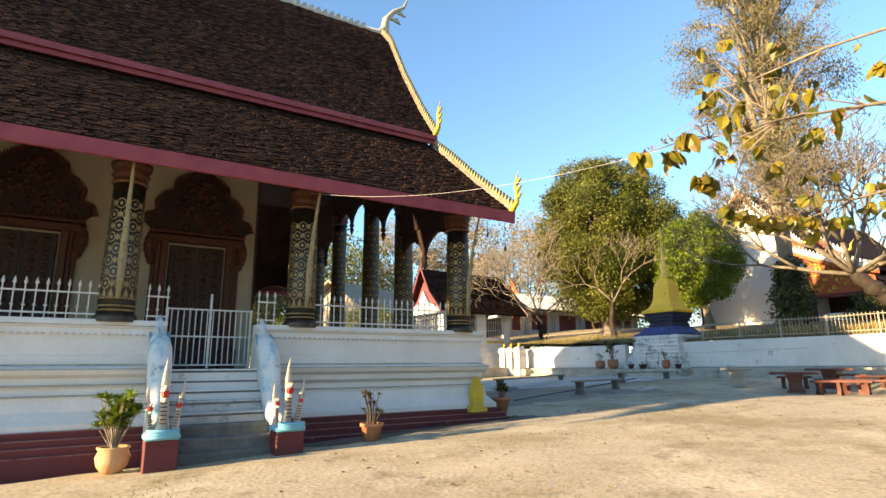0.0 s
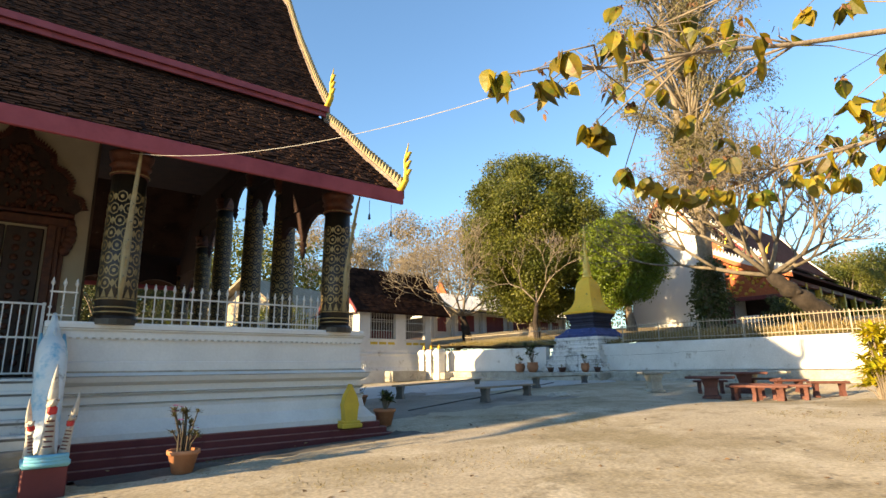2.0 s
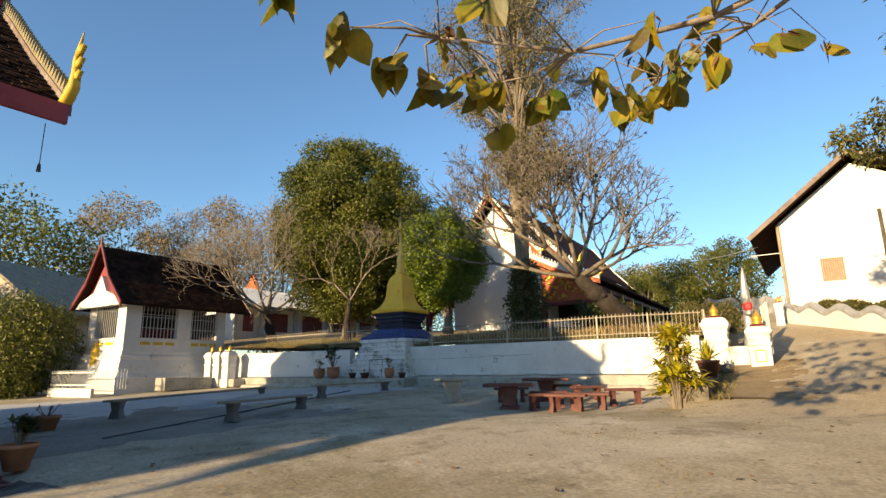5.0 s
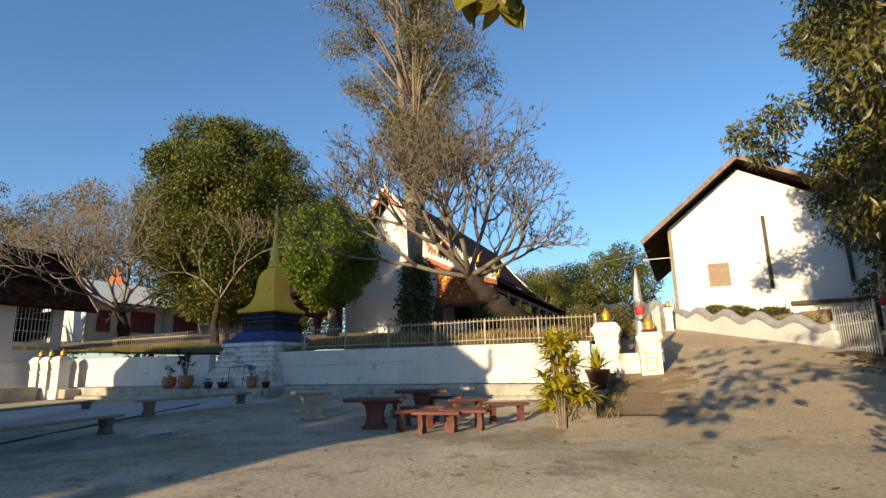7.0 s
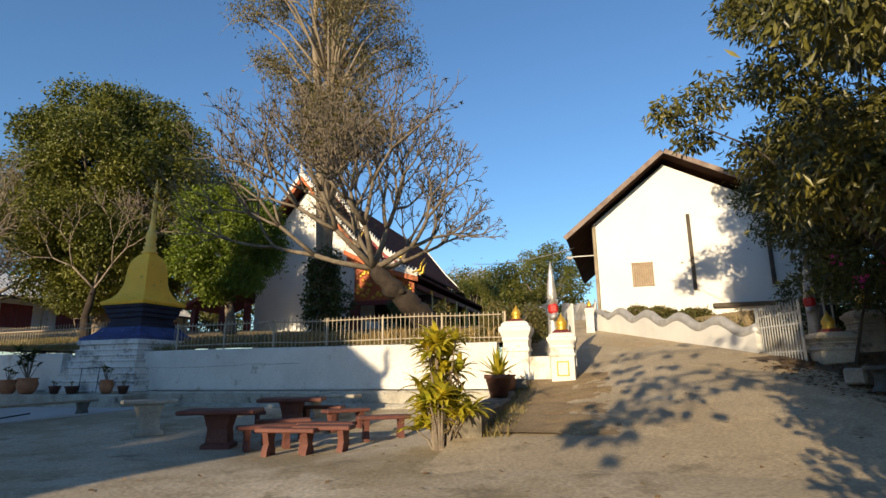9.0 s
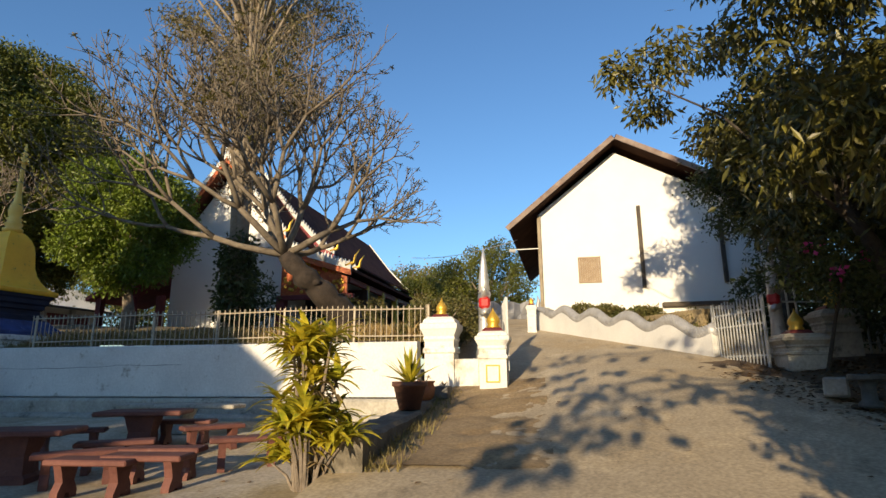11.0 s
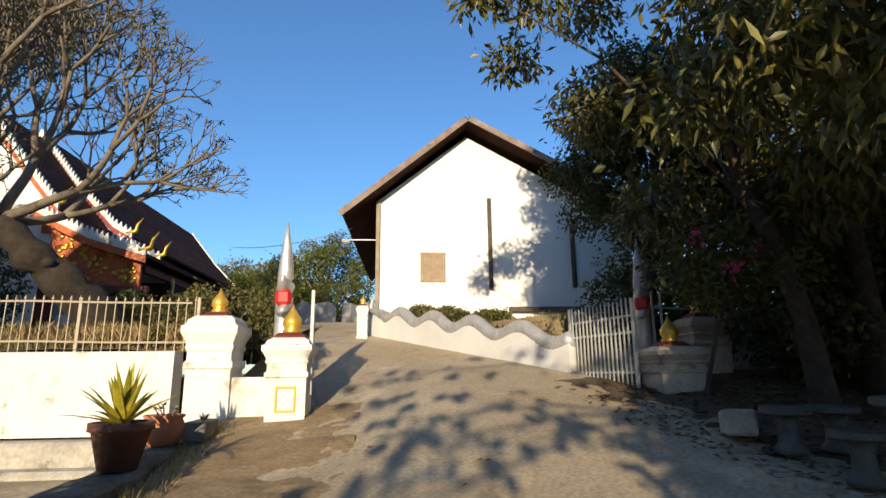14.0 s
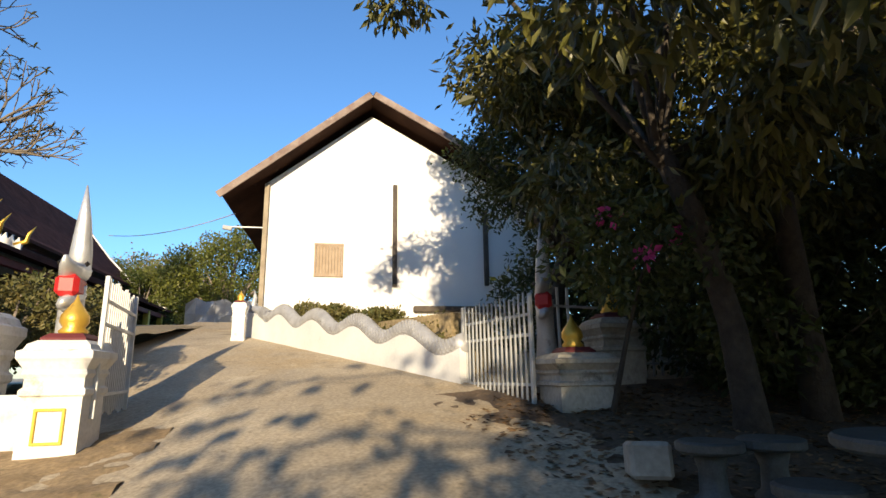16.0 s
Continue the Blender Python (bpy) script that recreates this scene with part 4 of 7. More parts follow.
part("frame", Mesh().box((1.835, -0.02, 6.09), (0.84, 0.07, 0.07), 0.01).box((1.835, -0.02, 5.17), (0.84, 0.07, 0.07), 0.01).box((1.45, -0.02, 5.63), (0.06, 0.06, 1.0), 0.01).box((2.22, -0.02, 5.63), (0.06, 0.06, 1.0), 0.01), SHUTTER, sh)
part("beam", Mesh().box((-0.5, 0.3, 6.62), (1.0, 0.035, 0.035), 0.005).tube([(-0.95, 0.3, 6.56), (-1.2, 0.3, 6.60)], 0.07, 8), IRON_GREY, house, "grey bracket with a small lamp")
part("sill_beam", Mesh().box((6.4, -0.12, 4.22), (4.2, 0.24, 0.16), 0.02), DARK_TIMBER, house)


# ---- stupa ----
STUPA = pose(12.2, 29.6, 0, 0, 0, 33)
stupa = thing("stupa", STUPA, "small stupa, stained white base, blue tiers, weathered yellow bell", "stupa")
base_steps = ((1.78, 0.6, 1.42), (1.70, 1.42, 1.72), (1.62, 1.72, 1.95), (1.54, 1.95, 2.16), (1.46, 2.16, 2.36), (1.40, 2.36, 2.54), (1.34, 2.54, 2.72))
for hs, z0, z1 in base_steps:
    part("base_course", Mesh().lathe([(hs, z0), (hs, z1 - 0.07), (hs + 0.035, z1 - 0.05), (hs + 0.035, z1 - 0.015), (hs + 0.01, z1)], square=True), STUPA_BASE, stupa, "stained white stepped course")
part("base_course", Mesh().lathe([(1.26, 2.72), (1.26, 2.84), (1.33, 2.88), (1.33, 2.99), (1.30, 3.02)], square=True), STUPA_BASE, stupa, "stained white stepped course")
part("lower_tier", Mesh().lathe([(1.30, 3.02), (1.30, 3.12), (1.12, 3.20), (0.97, 3.32), (0.86, 3.47)], square=True), BLUE_BRIGHT, stupa, "bright blue sloping tier")
part("upper_tier", Mesh().lathe([(0.860, 3.47), (0.746, 3.52), (0.746, 3.62), (0.692, 3.66), (0.692, 3.78), (0.764, 3.82), (0.764, 3.93), (0.828, 3.98), (0.828, 4.10), (0.883, 4.15), (0.892, 4.24)], square=True), BLUE, stupa, "dark blue moulded tier")
bell = [(0.937, 4.24), (0.965, 4.29), (0.965, 4.36), (0.846, 4.42), (0.728, 4.52), (0.628, 4.66), (0.546, 4.85), (0.496, 5.05), (0.473, 5.3), (0.455, 5.55), (0.423, 5.75), (0.364, 5.92), (0.282, 6.05), (0.209, 6.14)]
part("bell", Mesh().lathe(bell, square=True), OLD_GOLD, stupa, "weathered yellow four-sided bell")
part("spire", Mesh().lathe([(0.22, 6.12), (0.27, 6.19), (0.27, 6.24), (0.19, 6.29), (0.24, 6.37), (0.24, 6.41), (0.17, 6.47), (0.21, 6.55), (0.15, 6.61), (0.18, 6.69), (0.20, 6.80), (0.16, 6.98), (0.115, 7.12), (0.085, 7.35), (0.07, 7.8), (0.058, 8.25), (0.055, 8.34), (0.13, 8.38), (0.05, 8.43), (0.115, 8.54), (0.045, 8.58), (0.09, 8.68), (0.03, 8.74), (0.055, 8.82), (0.012, 9.02)], 14), PALE_GOLD, stupa, "slender ringed yellow spire", True)


# ---- gate pillars ----
def bud(parent, m, s, label="gilded lotus-bud finial"):
    part("finial", Mesh().lathe([(0.30 * s, 0), (0.30 * s, 0.05 * s), (0.22 * s, 0.12 * s)], m=m, square=True), RED_PLINTH, parent, "dull red finial foot")
    part("finial", Mesh().lathe([(0.17 * s, 0.10 * s), (0.20 * s, 0.16 * s), (0.15 * s, 0.22 * s), (0.20 * s, 0.30 * s), (0.19 * s, 0.40 * s), (0.11 * s, 0.52 * s), (0.04 * s, 0.62 * s), (0.01 * s, 0.72 * s)], 12, m), GOLD, parent, label, True)


def pillar_thing(m, half, z0, z1, tip, label, plaque=False, coat=None):
    """Whitewashed moulded gate pillar with a gilded bud."""
    th = thing("gate_pillar", m, label, "pillar", "gate pillars")
    h = z1 - z0
    prof = [(half * 1.08, z0), (half * 1.08, z0 + 0.12 * h), (half * 1.0, z0 + 0.14 * h), (half * 1.0, z0 + 0.60 * h), (half * 1.1, z0 + 0.615 * h), (half * 1.1, z0 + 0.65 * h), (half * 1.0, z0 + 0.67 * h), (half * 1.0, z0 + 0.73 * h), (half * 1.09, z0 + 0.76 * h), (half * 1.04, z0 + 0.79 * h), (half * 1.2, z0 + 0.85 * h), (half * 1.27, z0 + 0.87 * h), (half * 1.27, z0 + 0.92 * h), (half * 1.12, z0 + 0.935 * h), (half * 1.05, z0 + 0.97 * h), (half * 0.82, z1)]
    part("shaft", Mesh().lathe(prof, square=True), coat or WHITE_WORN, th)
    bud(th, pose(0, 0, z1 - 0.01), tip / 0.72)
    if plaque:
        fr = Mesh()
        for a, b, w, hh in ((0, 0.17, 0.30, 0.03), (0, -0.17, 0.30, 0.03), (0.135, 0, 0.03, 0.34), (-0.135, 0, 0.03, 0.34)):
            fr.box((a, -half - 0.012, z0 + 0.40 * h + b), (w, 0.03, hh), 0.006)
        part("plaque", fr, YELLOW, th, "yellow framed plaque")
    return th


pillar_thing(TERRACE @ pose(-0.40, 0.36, 0), 0.33, 1.1, 3.16, 0.48, "tall whitewashed gate pillar at the end of the retaining wall")
pillar_thing(TERRACE @ pose(0.82, 0.06, 0), 0.29, 1.3, 2.80, 0.54, "short whitewashed gate pillar with a yellow framed plaque", True)
# these two take a darker coat: dirt plus the tree shade as colour
pillar_thing(TERRACE @ pose(6.74, -0.28, 0), 0.34, 1.6, 2.62, 0.50, "short whitewashed gate pillar, dirty coat darkened for tree shade", False, OLD_STONE)
pillar_thing(TERRACE @ pose(7.95, 0.9, 0), 0.32, 1.9, 3.18, 0.55, "tall stained gate pillar, coat darkened for deep tree shade", False, OLD_STONE)
pillar_thing(HOUSE @ pose(-0.35, -1.0, 0), 0.15, 3.2, 4.25, 0.32, "small white pillar where the serpent wall begins")
low = Mesh().box((0.12, 0.25, 1.72), (0.75, 0.3, 1.0), 0.03)
solid("wall_gate", low, WHITE_WORN, "low stained white wall between two gate pillars", "wall", kind="structure", m=TERRACE)


def naga_head(name, m, s, label, mat=None, stripes=False):
    """Rearing serpent head: neck, tall crest, open red mouth; faces -y."""
    th = thing(name, m, label, "serpent statue", "serpent heads")
    mat = mat or SILVER
    part("neck", Mesh().tube([(0, 0.18 * s, 0), (0, 0.12 * s, 0.4 * s), (0, 0.02 * s, 0.8 * s), (0, 0.0, 1.15 * s), (0, -0.02 * s, 1.32 * s)], [0.22 * s, 0.17 * s, 0.13 * s, 0.125 * s, 0.135 * s], 10, flat=0.85), mat, th, "", True)
    part("jaw", Mesh().tube([(0, 0.05 * s, 1.18 * s), (0, -0.18 * s, 1.12 * s), (0, -0.36 * s, 1.08 * s)], [0.15 * s, 0.12 * s, 0.05 * s], 10, flat=0.7), mat, th, "", True)
    part("snout", Mesh().tube([(0, 0.06 * s, 1.45 * s), (0, -0.18 * s, 1.44 * s), (0, -0.38 * s, 1.50 * s), (0, -0.44 * s, 1.58 * s)], [0.17 * s, 0.13 * s, 0.07 * s, 0.02 * s], 10, flat=0.7), mat, th, "", True)
    part("mouth", Mesh().box((0, -0.12 * s, 1.29 * s), (0.23 * s, 0.36 * s, 0.24 * s), 0.05 * s), RED_PAINT, th, "bright red open mouth")
    cr = Mesh().tube([(0, 0.10 * s, 1.45 * s), (0, 0.10 * s, 1.75 * s), (0, 0.06 * s, 2.1 * s), (0, 0.0, 2.5 * s)], [0.13 * s, 0.115 * s, 0.075 * s, 0.008 * s], 10, flat=0.7)
    for k in range(5):
        z = (0.45 + 0.28 * k) * s
        cr.prism([(0.14 * s, z), (0.34 * s, z + 0.22 * s), (0.12 * s, z + 0.24 * s)], -0.02 * s, 0.02 * s, "x")
    part("crest", cr, mat, th, "tall pointed crest", True)
    for sx in (-1, 1):
        part("eye", Mesh().lathe([(0.0, -0.03 * s), (0.035 * s, 0), (0.0, 0.03 * s)], 8, pose(sx * 0.13 * s, -0.12 * s, 1.55 * s, 0, 90, 0)), LACQUER, th)
    if stripes:
        for k in range(6):
            part("belly_band", Mesh().box((0, -0.16 * s + 0.015 * k * s, (0.35 + 0.13 * k) * s), (0.20 * s, 0.10 * s, 0.035 * s), 0.01 * s), RED_PLINTH, th)
    return th


naga_head("serpent_head", TERRACE @ pose(0.58, 0.50, 2.05, 0, 0, 8), 1.10, "silver serpent head with red mouth and pointed crest beside the gate")
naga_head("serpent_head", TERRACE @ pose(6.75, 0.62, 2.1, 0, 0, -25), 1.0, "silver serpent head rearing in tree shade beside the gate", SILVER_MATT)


# ---- iron gate leaves ----
def gate_thing(m, width, z0, z1, mat, label):
    th = thing("gate", m, label, "gate", "iron gates")
    for x in (0.0, width):
        part("stile", Mesh().box((x, 0, (z0 + z1) / 2), (0.06, 0.05, z1 - z0), 0.006), mat, th)
    for z in (z0 + 0.25, z1 - 0.28, z1 - 0.55):
        part("rail", Mesh().box((width / 2, 0, z), (width, 0.03, 0.04), 0.004), mat, th)
    n = int(width / 0.11)
    bar = Mesh().box((0, 0, (z0 + z1) / 2), (0.032, 0.022, z1 - z0 - 0.02), 0.003).data("bar", mat)
    for i in range(1, n):
        part("bar", bar, None, th, m=pose(width * i / n, 0.02, 0.03 * math.sin(i * 1.3)))
    return th


gate_thing(TERRACE @ pose(1.13, 0.02, 0, 0, 0, 98), 1.85, 1.95, 3.55, IRON_WHITE, "white iron gate leaf standing open along the road")
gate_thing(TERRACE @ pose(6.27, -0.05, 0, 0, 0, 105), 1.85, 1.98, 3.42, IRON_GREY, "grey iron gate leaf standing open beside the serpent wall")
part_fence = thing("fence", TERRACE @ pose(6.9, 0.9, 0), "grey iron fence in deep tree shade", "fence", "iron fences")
for i in range(34):
    x = 0.1 + 0.19 * i
    if 0.6 < x < 1.6:
        continue
    part("picket", Mesh().box((x, 0.2 + 0.05 * i, 2.95), (0.045, 0.02, 1.5), 0.004), IRON_GREY, part_fence)
for z in (2.5, 3.4):
    part("rail", Mesh().tube([(0.1, 0.2, z), (6.5, 1.9, z)], 0.02, 6), IRON_GREY, part_fence)


# ---- serpent wall below the house ----
SERP = pose(27.3, 21.16, 0, 0, 0, math.degrees(math.atan2(13.9 - 21.16, 23.9 - 27.3)))
def serp_mid(s):
    return 4.03 - 0.155 * s - 0.0 + 0.13 * math.cos(2 * math.pi * (s - 1.66) / 1.70) * (1 if s > 0.8 else 0.5)


sw = solid("wall_serpent", Mesh(), None, "cream low wall carrying a long undulating silver serpent", "wall", kind="structure", m=SERP)
body = Mesh()
n = 44
ss = [-0.35 + 8.5 * i / n for i in range(n + 1)]
low_, up_ = [(s, 1.4) for s in ss], [(s, max(serp_mid(s) - 0.05, 2.6)) for s in ss]
body.prism(low_ + up_[::-1], -0.14, 0.14, "y")
part("wall_body", body, WHITE, sw, "cream whitewashed wall")
sn = Mesh().tube([(s, 0, serp_mid(s) + 0.05) for s in ss], [0.10 + 0.06 * min(1, i / 10) for i in range(n + 1)], 12)
part("serpent", sn, SILVER_MATT, sw, "silver scaled serpent body", True)
scal = Mesh()
for i in range(170):
    s = 0.4 + 7.7 * i / 170
    p = Vector((s, 0, serp_mid(s) + 0.05))
    for k in range(7):
        a = math.radians(-70 + 35 * k + (17 if i % 2 else 0))
        for sgn in (1, -1):
            q = p + Vector((0, sgn * math.cos(a) * 0.158, math.sin(a) * 0.158))
            scal.box(tuple(q), (0.034, 0.012, 0.034), 0.0, None)
tagged(part("scales", scal, SILVER_MATT, sw), kind="stuff")
tail = Mesh().tube([(-0.35, 0, 4.05), (-0.32, 0, 4.25), (-0.2, 0, 4.5), (-0.28, 0, 4.72)], [0.12, 0.10, 0.06, 0.01], 8)
part("tail", tail, SILVER_MATT, sw, "upturned serpent tail", True)


# ---- fence on the retaining wall ----
fence = thing("fence", TERRACE, "low pale iron fence with rusty pickets on the retaining wall", "fence", "iron fences")
pick = Mesh().box((0, 0, 0.44), (0.013, 0.013, 0.82), 0.0).lathe([(0.004, 0.83), (0.020, 0.86), (0.002, 0.92)], 6).data("picket", FENCE_TAN)
k = 0
for x0, x1, base in ((-11.6, -0.75, 2.6),):
    nn = int((x1 - x0) / 0.135)
    for i in range(nn + 1):
        x = x0 + (x1 - x0) * i / nn
        lean = 1.5 * noise.noise((i * 0.3, 0, 2))
        part("picket", pick, None, fence, m=pose(x, 0.28, base - 0.02 + 0.05 * noise.noise((x * 0.4, 0, 0)), lean, lean * 0.6, 0))
for z in (2.78, 3.40):
    part("rail", Mesh().tube([(-11.6 + 1.2 * i, 0.28, z + 0.05 * noise.noise(((-11.6 + 1.2 * i) * 0.4, 0, 0))) for i in range(10)], 0.018, 6), FENCE_TAN, fence)
for i in range(7):
    part("post", Mesh().box((-11.5 + 1.8 * i, 0.30, 3.02), (0.05, 0.05, 0.9), 0.005), FENCE_TAN, fence)
fence2 = thing("fence", TERRACE, "low white picket fence on the grassy terrace edge", "fence", "iron fences")
for i in range(60):
    x = -23.4 + 0.135 * i
    part("picket", pick, None, fence2, m=pose(x, 1.4, 2.75 + 0.012 * i * 0.2, 0, 0, 0))
for z in (2.95, 3.5):
    part("rail", Mesh().tube([(-23.5, 1.4, z), (-15.4, 1.4, z + 0.1)], 0.02, 6), FENCE_TAN, fence2)

# ---- low old wall edging the road, with pots ----
RET = pose(14.2, 14.5, 0, 0, 0, 36.7)
rw = Mesh()
n = 30
st = []
for i in range(n + 1):
    sx = 5.9 * i / n
    st.append((sx, max(1.25 + 0.015 * sx, 0.98 + 0.095 * sx) + 0.03 * noise.noise((i * 0.5, 2, 0)), 0.26 + 0.03 * noise.noise((i * 0.6, 9, 0))))
vv, ff = [], []
for sx, zt, hw_ in st:
    vv += [(sx, hw_, 0.2), (sx, hw_, zt - 0.05), (sx, hw_ - 0.06, zt), (sx, -hw_ + 0.06, zt), (sx, -hw_, zt - 0.05), (sx, -hw_, 0.2)]
for i in range(n):
    for k in range(5):
        ff.append((6 * i + k, 6 * i + k + 1, 6 * i + k + 7, 6 * i + k + 6))
ff += [tuple(range(6))[::-1], tuple(6 * n + k for k in range(6))]
rw.add(vv, ff)
solid("wall_road_edge", rw, EDGE_STONE, "low crumbling dark masonry wall edging the road", "wall", kind="structure", m=RET)


def rosette(ms, m, n, length, width, rnd, droop=0.5, lift=55):
    """Strap leaves in a rosette."""
    for i in range(n):
        a = 2 * math.pi * i * 0.381966 + rnd.uniform(-0.2, 0.2)
        el = math.radians(rnd.uniform(lift - 35, lift + 30))
        L_ = length * rnd.uniform(0.7, 1.1)
        p, d = Vector((0, 0, 0)), Vector((math.cos(a) * math.cos(el), math.sin(a) * math.cos(el), math.sin(el)))
        side = Vector((-math.sin(a), math.cos(a), 0))
        v = []
        for k in range(5):
            w = width * (0.55, 1.0, 0.9, 0.6, 0.05)[k]
            v += [tuple(p - side * w / 2), tuple(p + Vector((0, 0, -0.15 * w))), tuple(p + side * w / 2)]
            p = p + d * L_ / 4
            d = (d + Vector((0, 0, -droop * 0.42))).normalized()
        f = []
        for k in range(4):
            f += [(3 * k, 3 * k + 1, 3 * k + 4, 3 * k + 3), (3 * k + 1, 3 * k + 2, 3 * k + 5, 3 * k + 4)]
        ms.add(v, f, m)


def pot_mesh(r, h, kind=0):
    if kind == 0:
        prof = [(r * 0.62, 0), (r * 0.95, h * 0.82), (r * 1.06, h * 0.83), (r * 1.06, h), (r * 0.92, h), (r * 0.88, h * 0.88)]
    else:
        prof = [(r * 0.55, 0), (r * 0.9, h * 0.3), (r * 1.02, h * 0.62), (r * 0.86, h * 0.88), (r * 0.98, h * 0.94), (r * 0.98, h), (r * 0.84, h), (r * 0.8, h * 0.9)]
    return Mesh().lathe(prof, 20)


def potted(m, r, h, mat, label, kind, seed, grow, pot_kind=0):
    th = thing("potted_plant", m, label, "potted plant", "potted plants")
    part("pot", pot_mesh(r, h, pot_kind), mat, th, "", True)
    part("soil", Mesh().lathe([(r * 0.86, h * 0.86), (r * 0.8, h * 0.9)], 14), DIRT, th)
    grow(th, r, h, random.Random(seed))
    return th


def agave(th, r, h, rnd):
    ms = Mesh()
    rosette(ms, pose(0, 0, h * 0.9), 38, 0.68, 0.085, rnd, 0.28, 58)
    part("leaves", ms, LEAF_CORDY, th, "stiff yellow-green strap leaves")


def crown_of_thorns(th, r, h, rnd):
    st, lf, fl = Mesh(), Mesh(), Mesh()
    for i in range(17):
        a = rnd.uniform(0, 6.28)
        L_ = rnd.uniform(0.18, 0.62)
        top = Vector((math.cos(a) * 0.18, math.sin(a) * 0.18, h + L_))
        st.tube([(0.4 * r * math.cos(a), 0.4 * r * math.sin(a), h * 0.85), tuple(top * 0.5 + Vector((0, 0, h * 0.4))), tuple(top)], [0.014, 0.012, 0.008], 5)
        rosette(lf, Matrix.Translation(top) @ pose(0, 0, -0.04), 11, 0.10, 0.034, rnd, 0.2, 35)
        if i < 5:
            for k in range(4):
                fl.lathe([(0.002, 0), (0.022, 0.006), (0.0, 0.012)], 6, Matrix.Translation(top + Vector((rnd.uniform(-0.04, 0.04), rnd.uniform(-0.04, 0.04), 0.03))))
    tagged(part("stems", st, BARK_DARK, th), kind="stuff")
    part("leaves", lf, LEAF_SAGE, th)
    tagged(part("flowers", fl, PINK, th, "small pink flowers"), kind="stuff")


def leafy(th, r, h, rnd, tall=0.7, mat=None, spread=0.28, n=26, ll=0.2):
    st, lf = Mesh(), Mesh()
    for i in range(n // 3):
        a = rnd.uniform(0, 6.28)
        top = Vector((math.cos(a) * spread * rnd.random(), math.sin(a) * spread * rnd.random(), h + tall * rnd.uniform(0.35, 1.0)))
        st.tube([(0, 0, h * 0.8), tuple(top * 0.6 + Vector((0, 0, h * 0.3))), tuple(top)], [0.014, 0.011, 0.006], 5)
        rosette(lf, Matrix.Translation(top), 9, ll, ll * 0.33, rnd, 0.5, 35)
    tagged(part("stems", st, BARK, th), kind="stuff")
    part("leaves", lf, mat or LEAF_BRIGHT, th)


def fern(th, r, h, rnd):
    leafy(th, r, h, rnd, 0.35, LEAF_DARK, 0.25, 60, 0.16)


potted(pose(16.98, 16.57, 1.31), 0.30, 0.48, DARK_POT, "dark clay pot with a stiff yellow-green agave", "agave", 1, agave, 0)
potted(pose(17.93, 17.29, 1.375), 0.25, 0.40, TERRACOTTA, "reddish clay pot with a withered small plant", "pot", 2, lambda th, r, h, rnd: leafy(th, r, h, rnd, 0.14, LEAF_TAN, 0.16, 12, 0.10), 1)
tro = thing("planter_trough", pose(18.42, 17.22, 1.43, 0, 0, 37), "dark rectangular planter box with dry sprigs", "planter")
part("box", Mesh().box((0, 0, 0.12), (0.62, 0.28, 0.24), 0.02), STEP_DARK, tro)
ms = Mesh()
rosette(ms, pose(0.1, 0, 0.22), 10, 0.16, 0.03, random.Random(3), 0.3, 40)
part("sprigs", ms, LEAF_TAN, tro)
potted(pose(-4.95, 8.52, court(-4.95, 8.52) - 0.01), 0.23, 0.38, CLAY_PALE, "pale clay pot with a yellow-green leafy shrub beside the steps", "shrub", 4, lambda th, r, h, rnd: leafy(th, r, h, rnd, 0.72, LEAF_BRIGHT, 0.3, 120, 0.2), 1)
potted(pose(-1.36, 10.60, court(-1.36, 10.6) - 0.01), 0.21, 0.33, TERRACOTTA, "terracotta pot with a thorny pink-flowered stem plant", "thorns", 5, crown_of_thorns)
potted(pose(1.52, 14.95, court(1.52, 14.95) - 0.01), 0.24, 0.36, TERRACOTTA, "terracotta pot with a bushy dark green plant at the plinth corner", "bush", 6, fern)
potted(pose(0.75, 20.0, court(0.7, 20) + 0.02), 0.26, 0.34, TERRACOTTA, "terracotta pot with bare spreading stems", "stems", 7, lambda th, r, h, rnd: leafy(th, r, h, rnd, 0.3, LEAF_TAN, 0.55, 18, 0.08))
potted(TERRACE @ pose(-16.0, -1.0, 1.32), 0.30, 0.5, TERRACOTTA, "large reddish jar with leafy plant by the stupa", "jar", 8, lambda th, r, h, rnd: leafy(th, r, h, rnd, 0.9, LEAF_DARK, 0.4, 45, 0.25), 1)
potted(TERRACE @ pose(-16.9, -0.95, 1.32), 0.27, 0.45, TERRACOTTA, "reddish clay jar by the stupa", "jar", 9, lambda th, r, h, rnd: leafy(th, r, h, rnd, 0.4, LEAF_OLIVE, 0.25, 20, 0.16), 1)
potted(TERRACE @ pose(-12.9, -0.9, 1.32), 0.20, 0.42, TERRACOTTA, "small clay jar with a spiky plant before the stupa", "jar", 10, lambda th, r, h, rnd: leafy(th, r, h, rnd, 0.5, LEAF_OLIVE, 0.2, 20, 0.16), 1)
for i, (x, r) in enumerate(((-14.9, 0.17), (-14.2, 0.2), (-12.2, 0.16))):
    potted(TERRACE @ pose(x, -0.95, 1.32), r, 0.24, DARK_POT, "small dark plant pot on the stupa ledge", "pot", 11 + i, lambda th, r_, h, rnd: leafy(th, r_, h, rnd, 0.15, LEAF_OLIVE, 0.1, 9, 0.08))
stand = thing("iron_stand", TERRACE @ pose(-13.7, -0.85, 1.36), "thin black iron plant stand before the stupa", "stand")
for x in (-0.35, 0.35):
    part("leg", Mesh().tube([(x, 0, 0), (x + 0.05, 0, 0.75)], 0.012, 5), CABLE_DARK, stand)
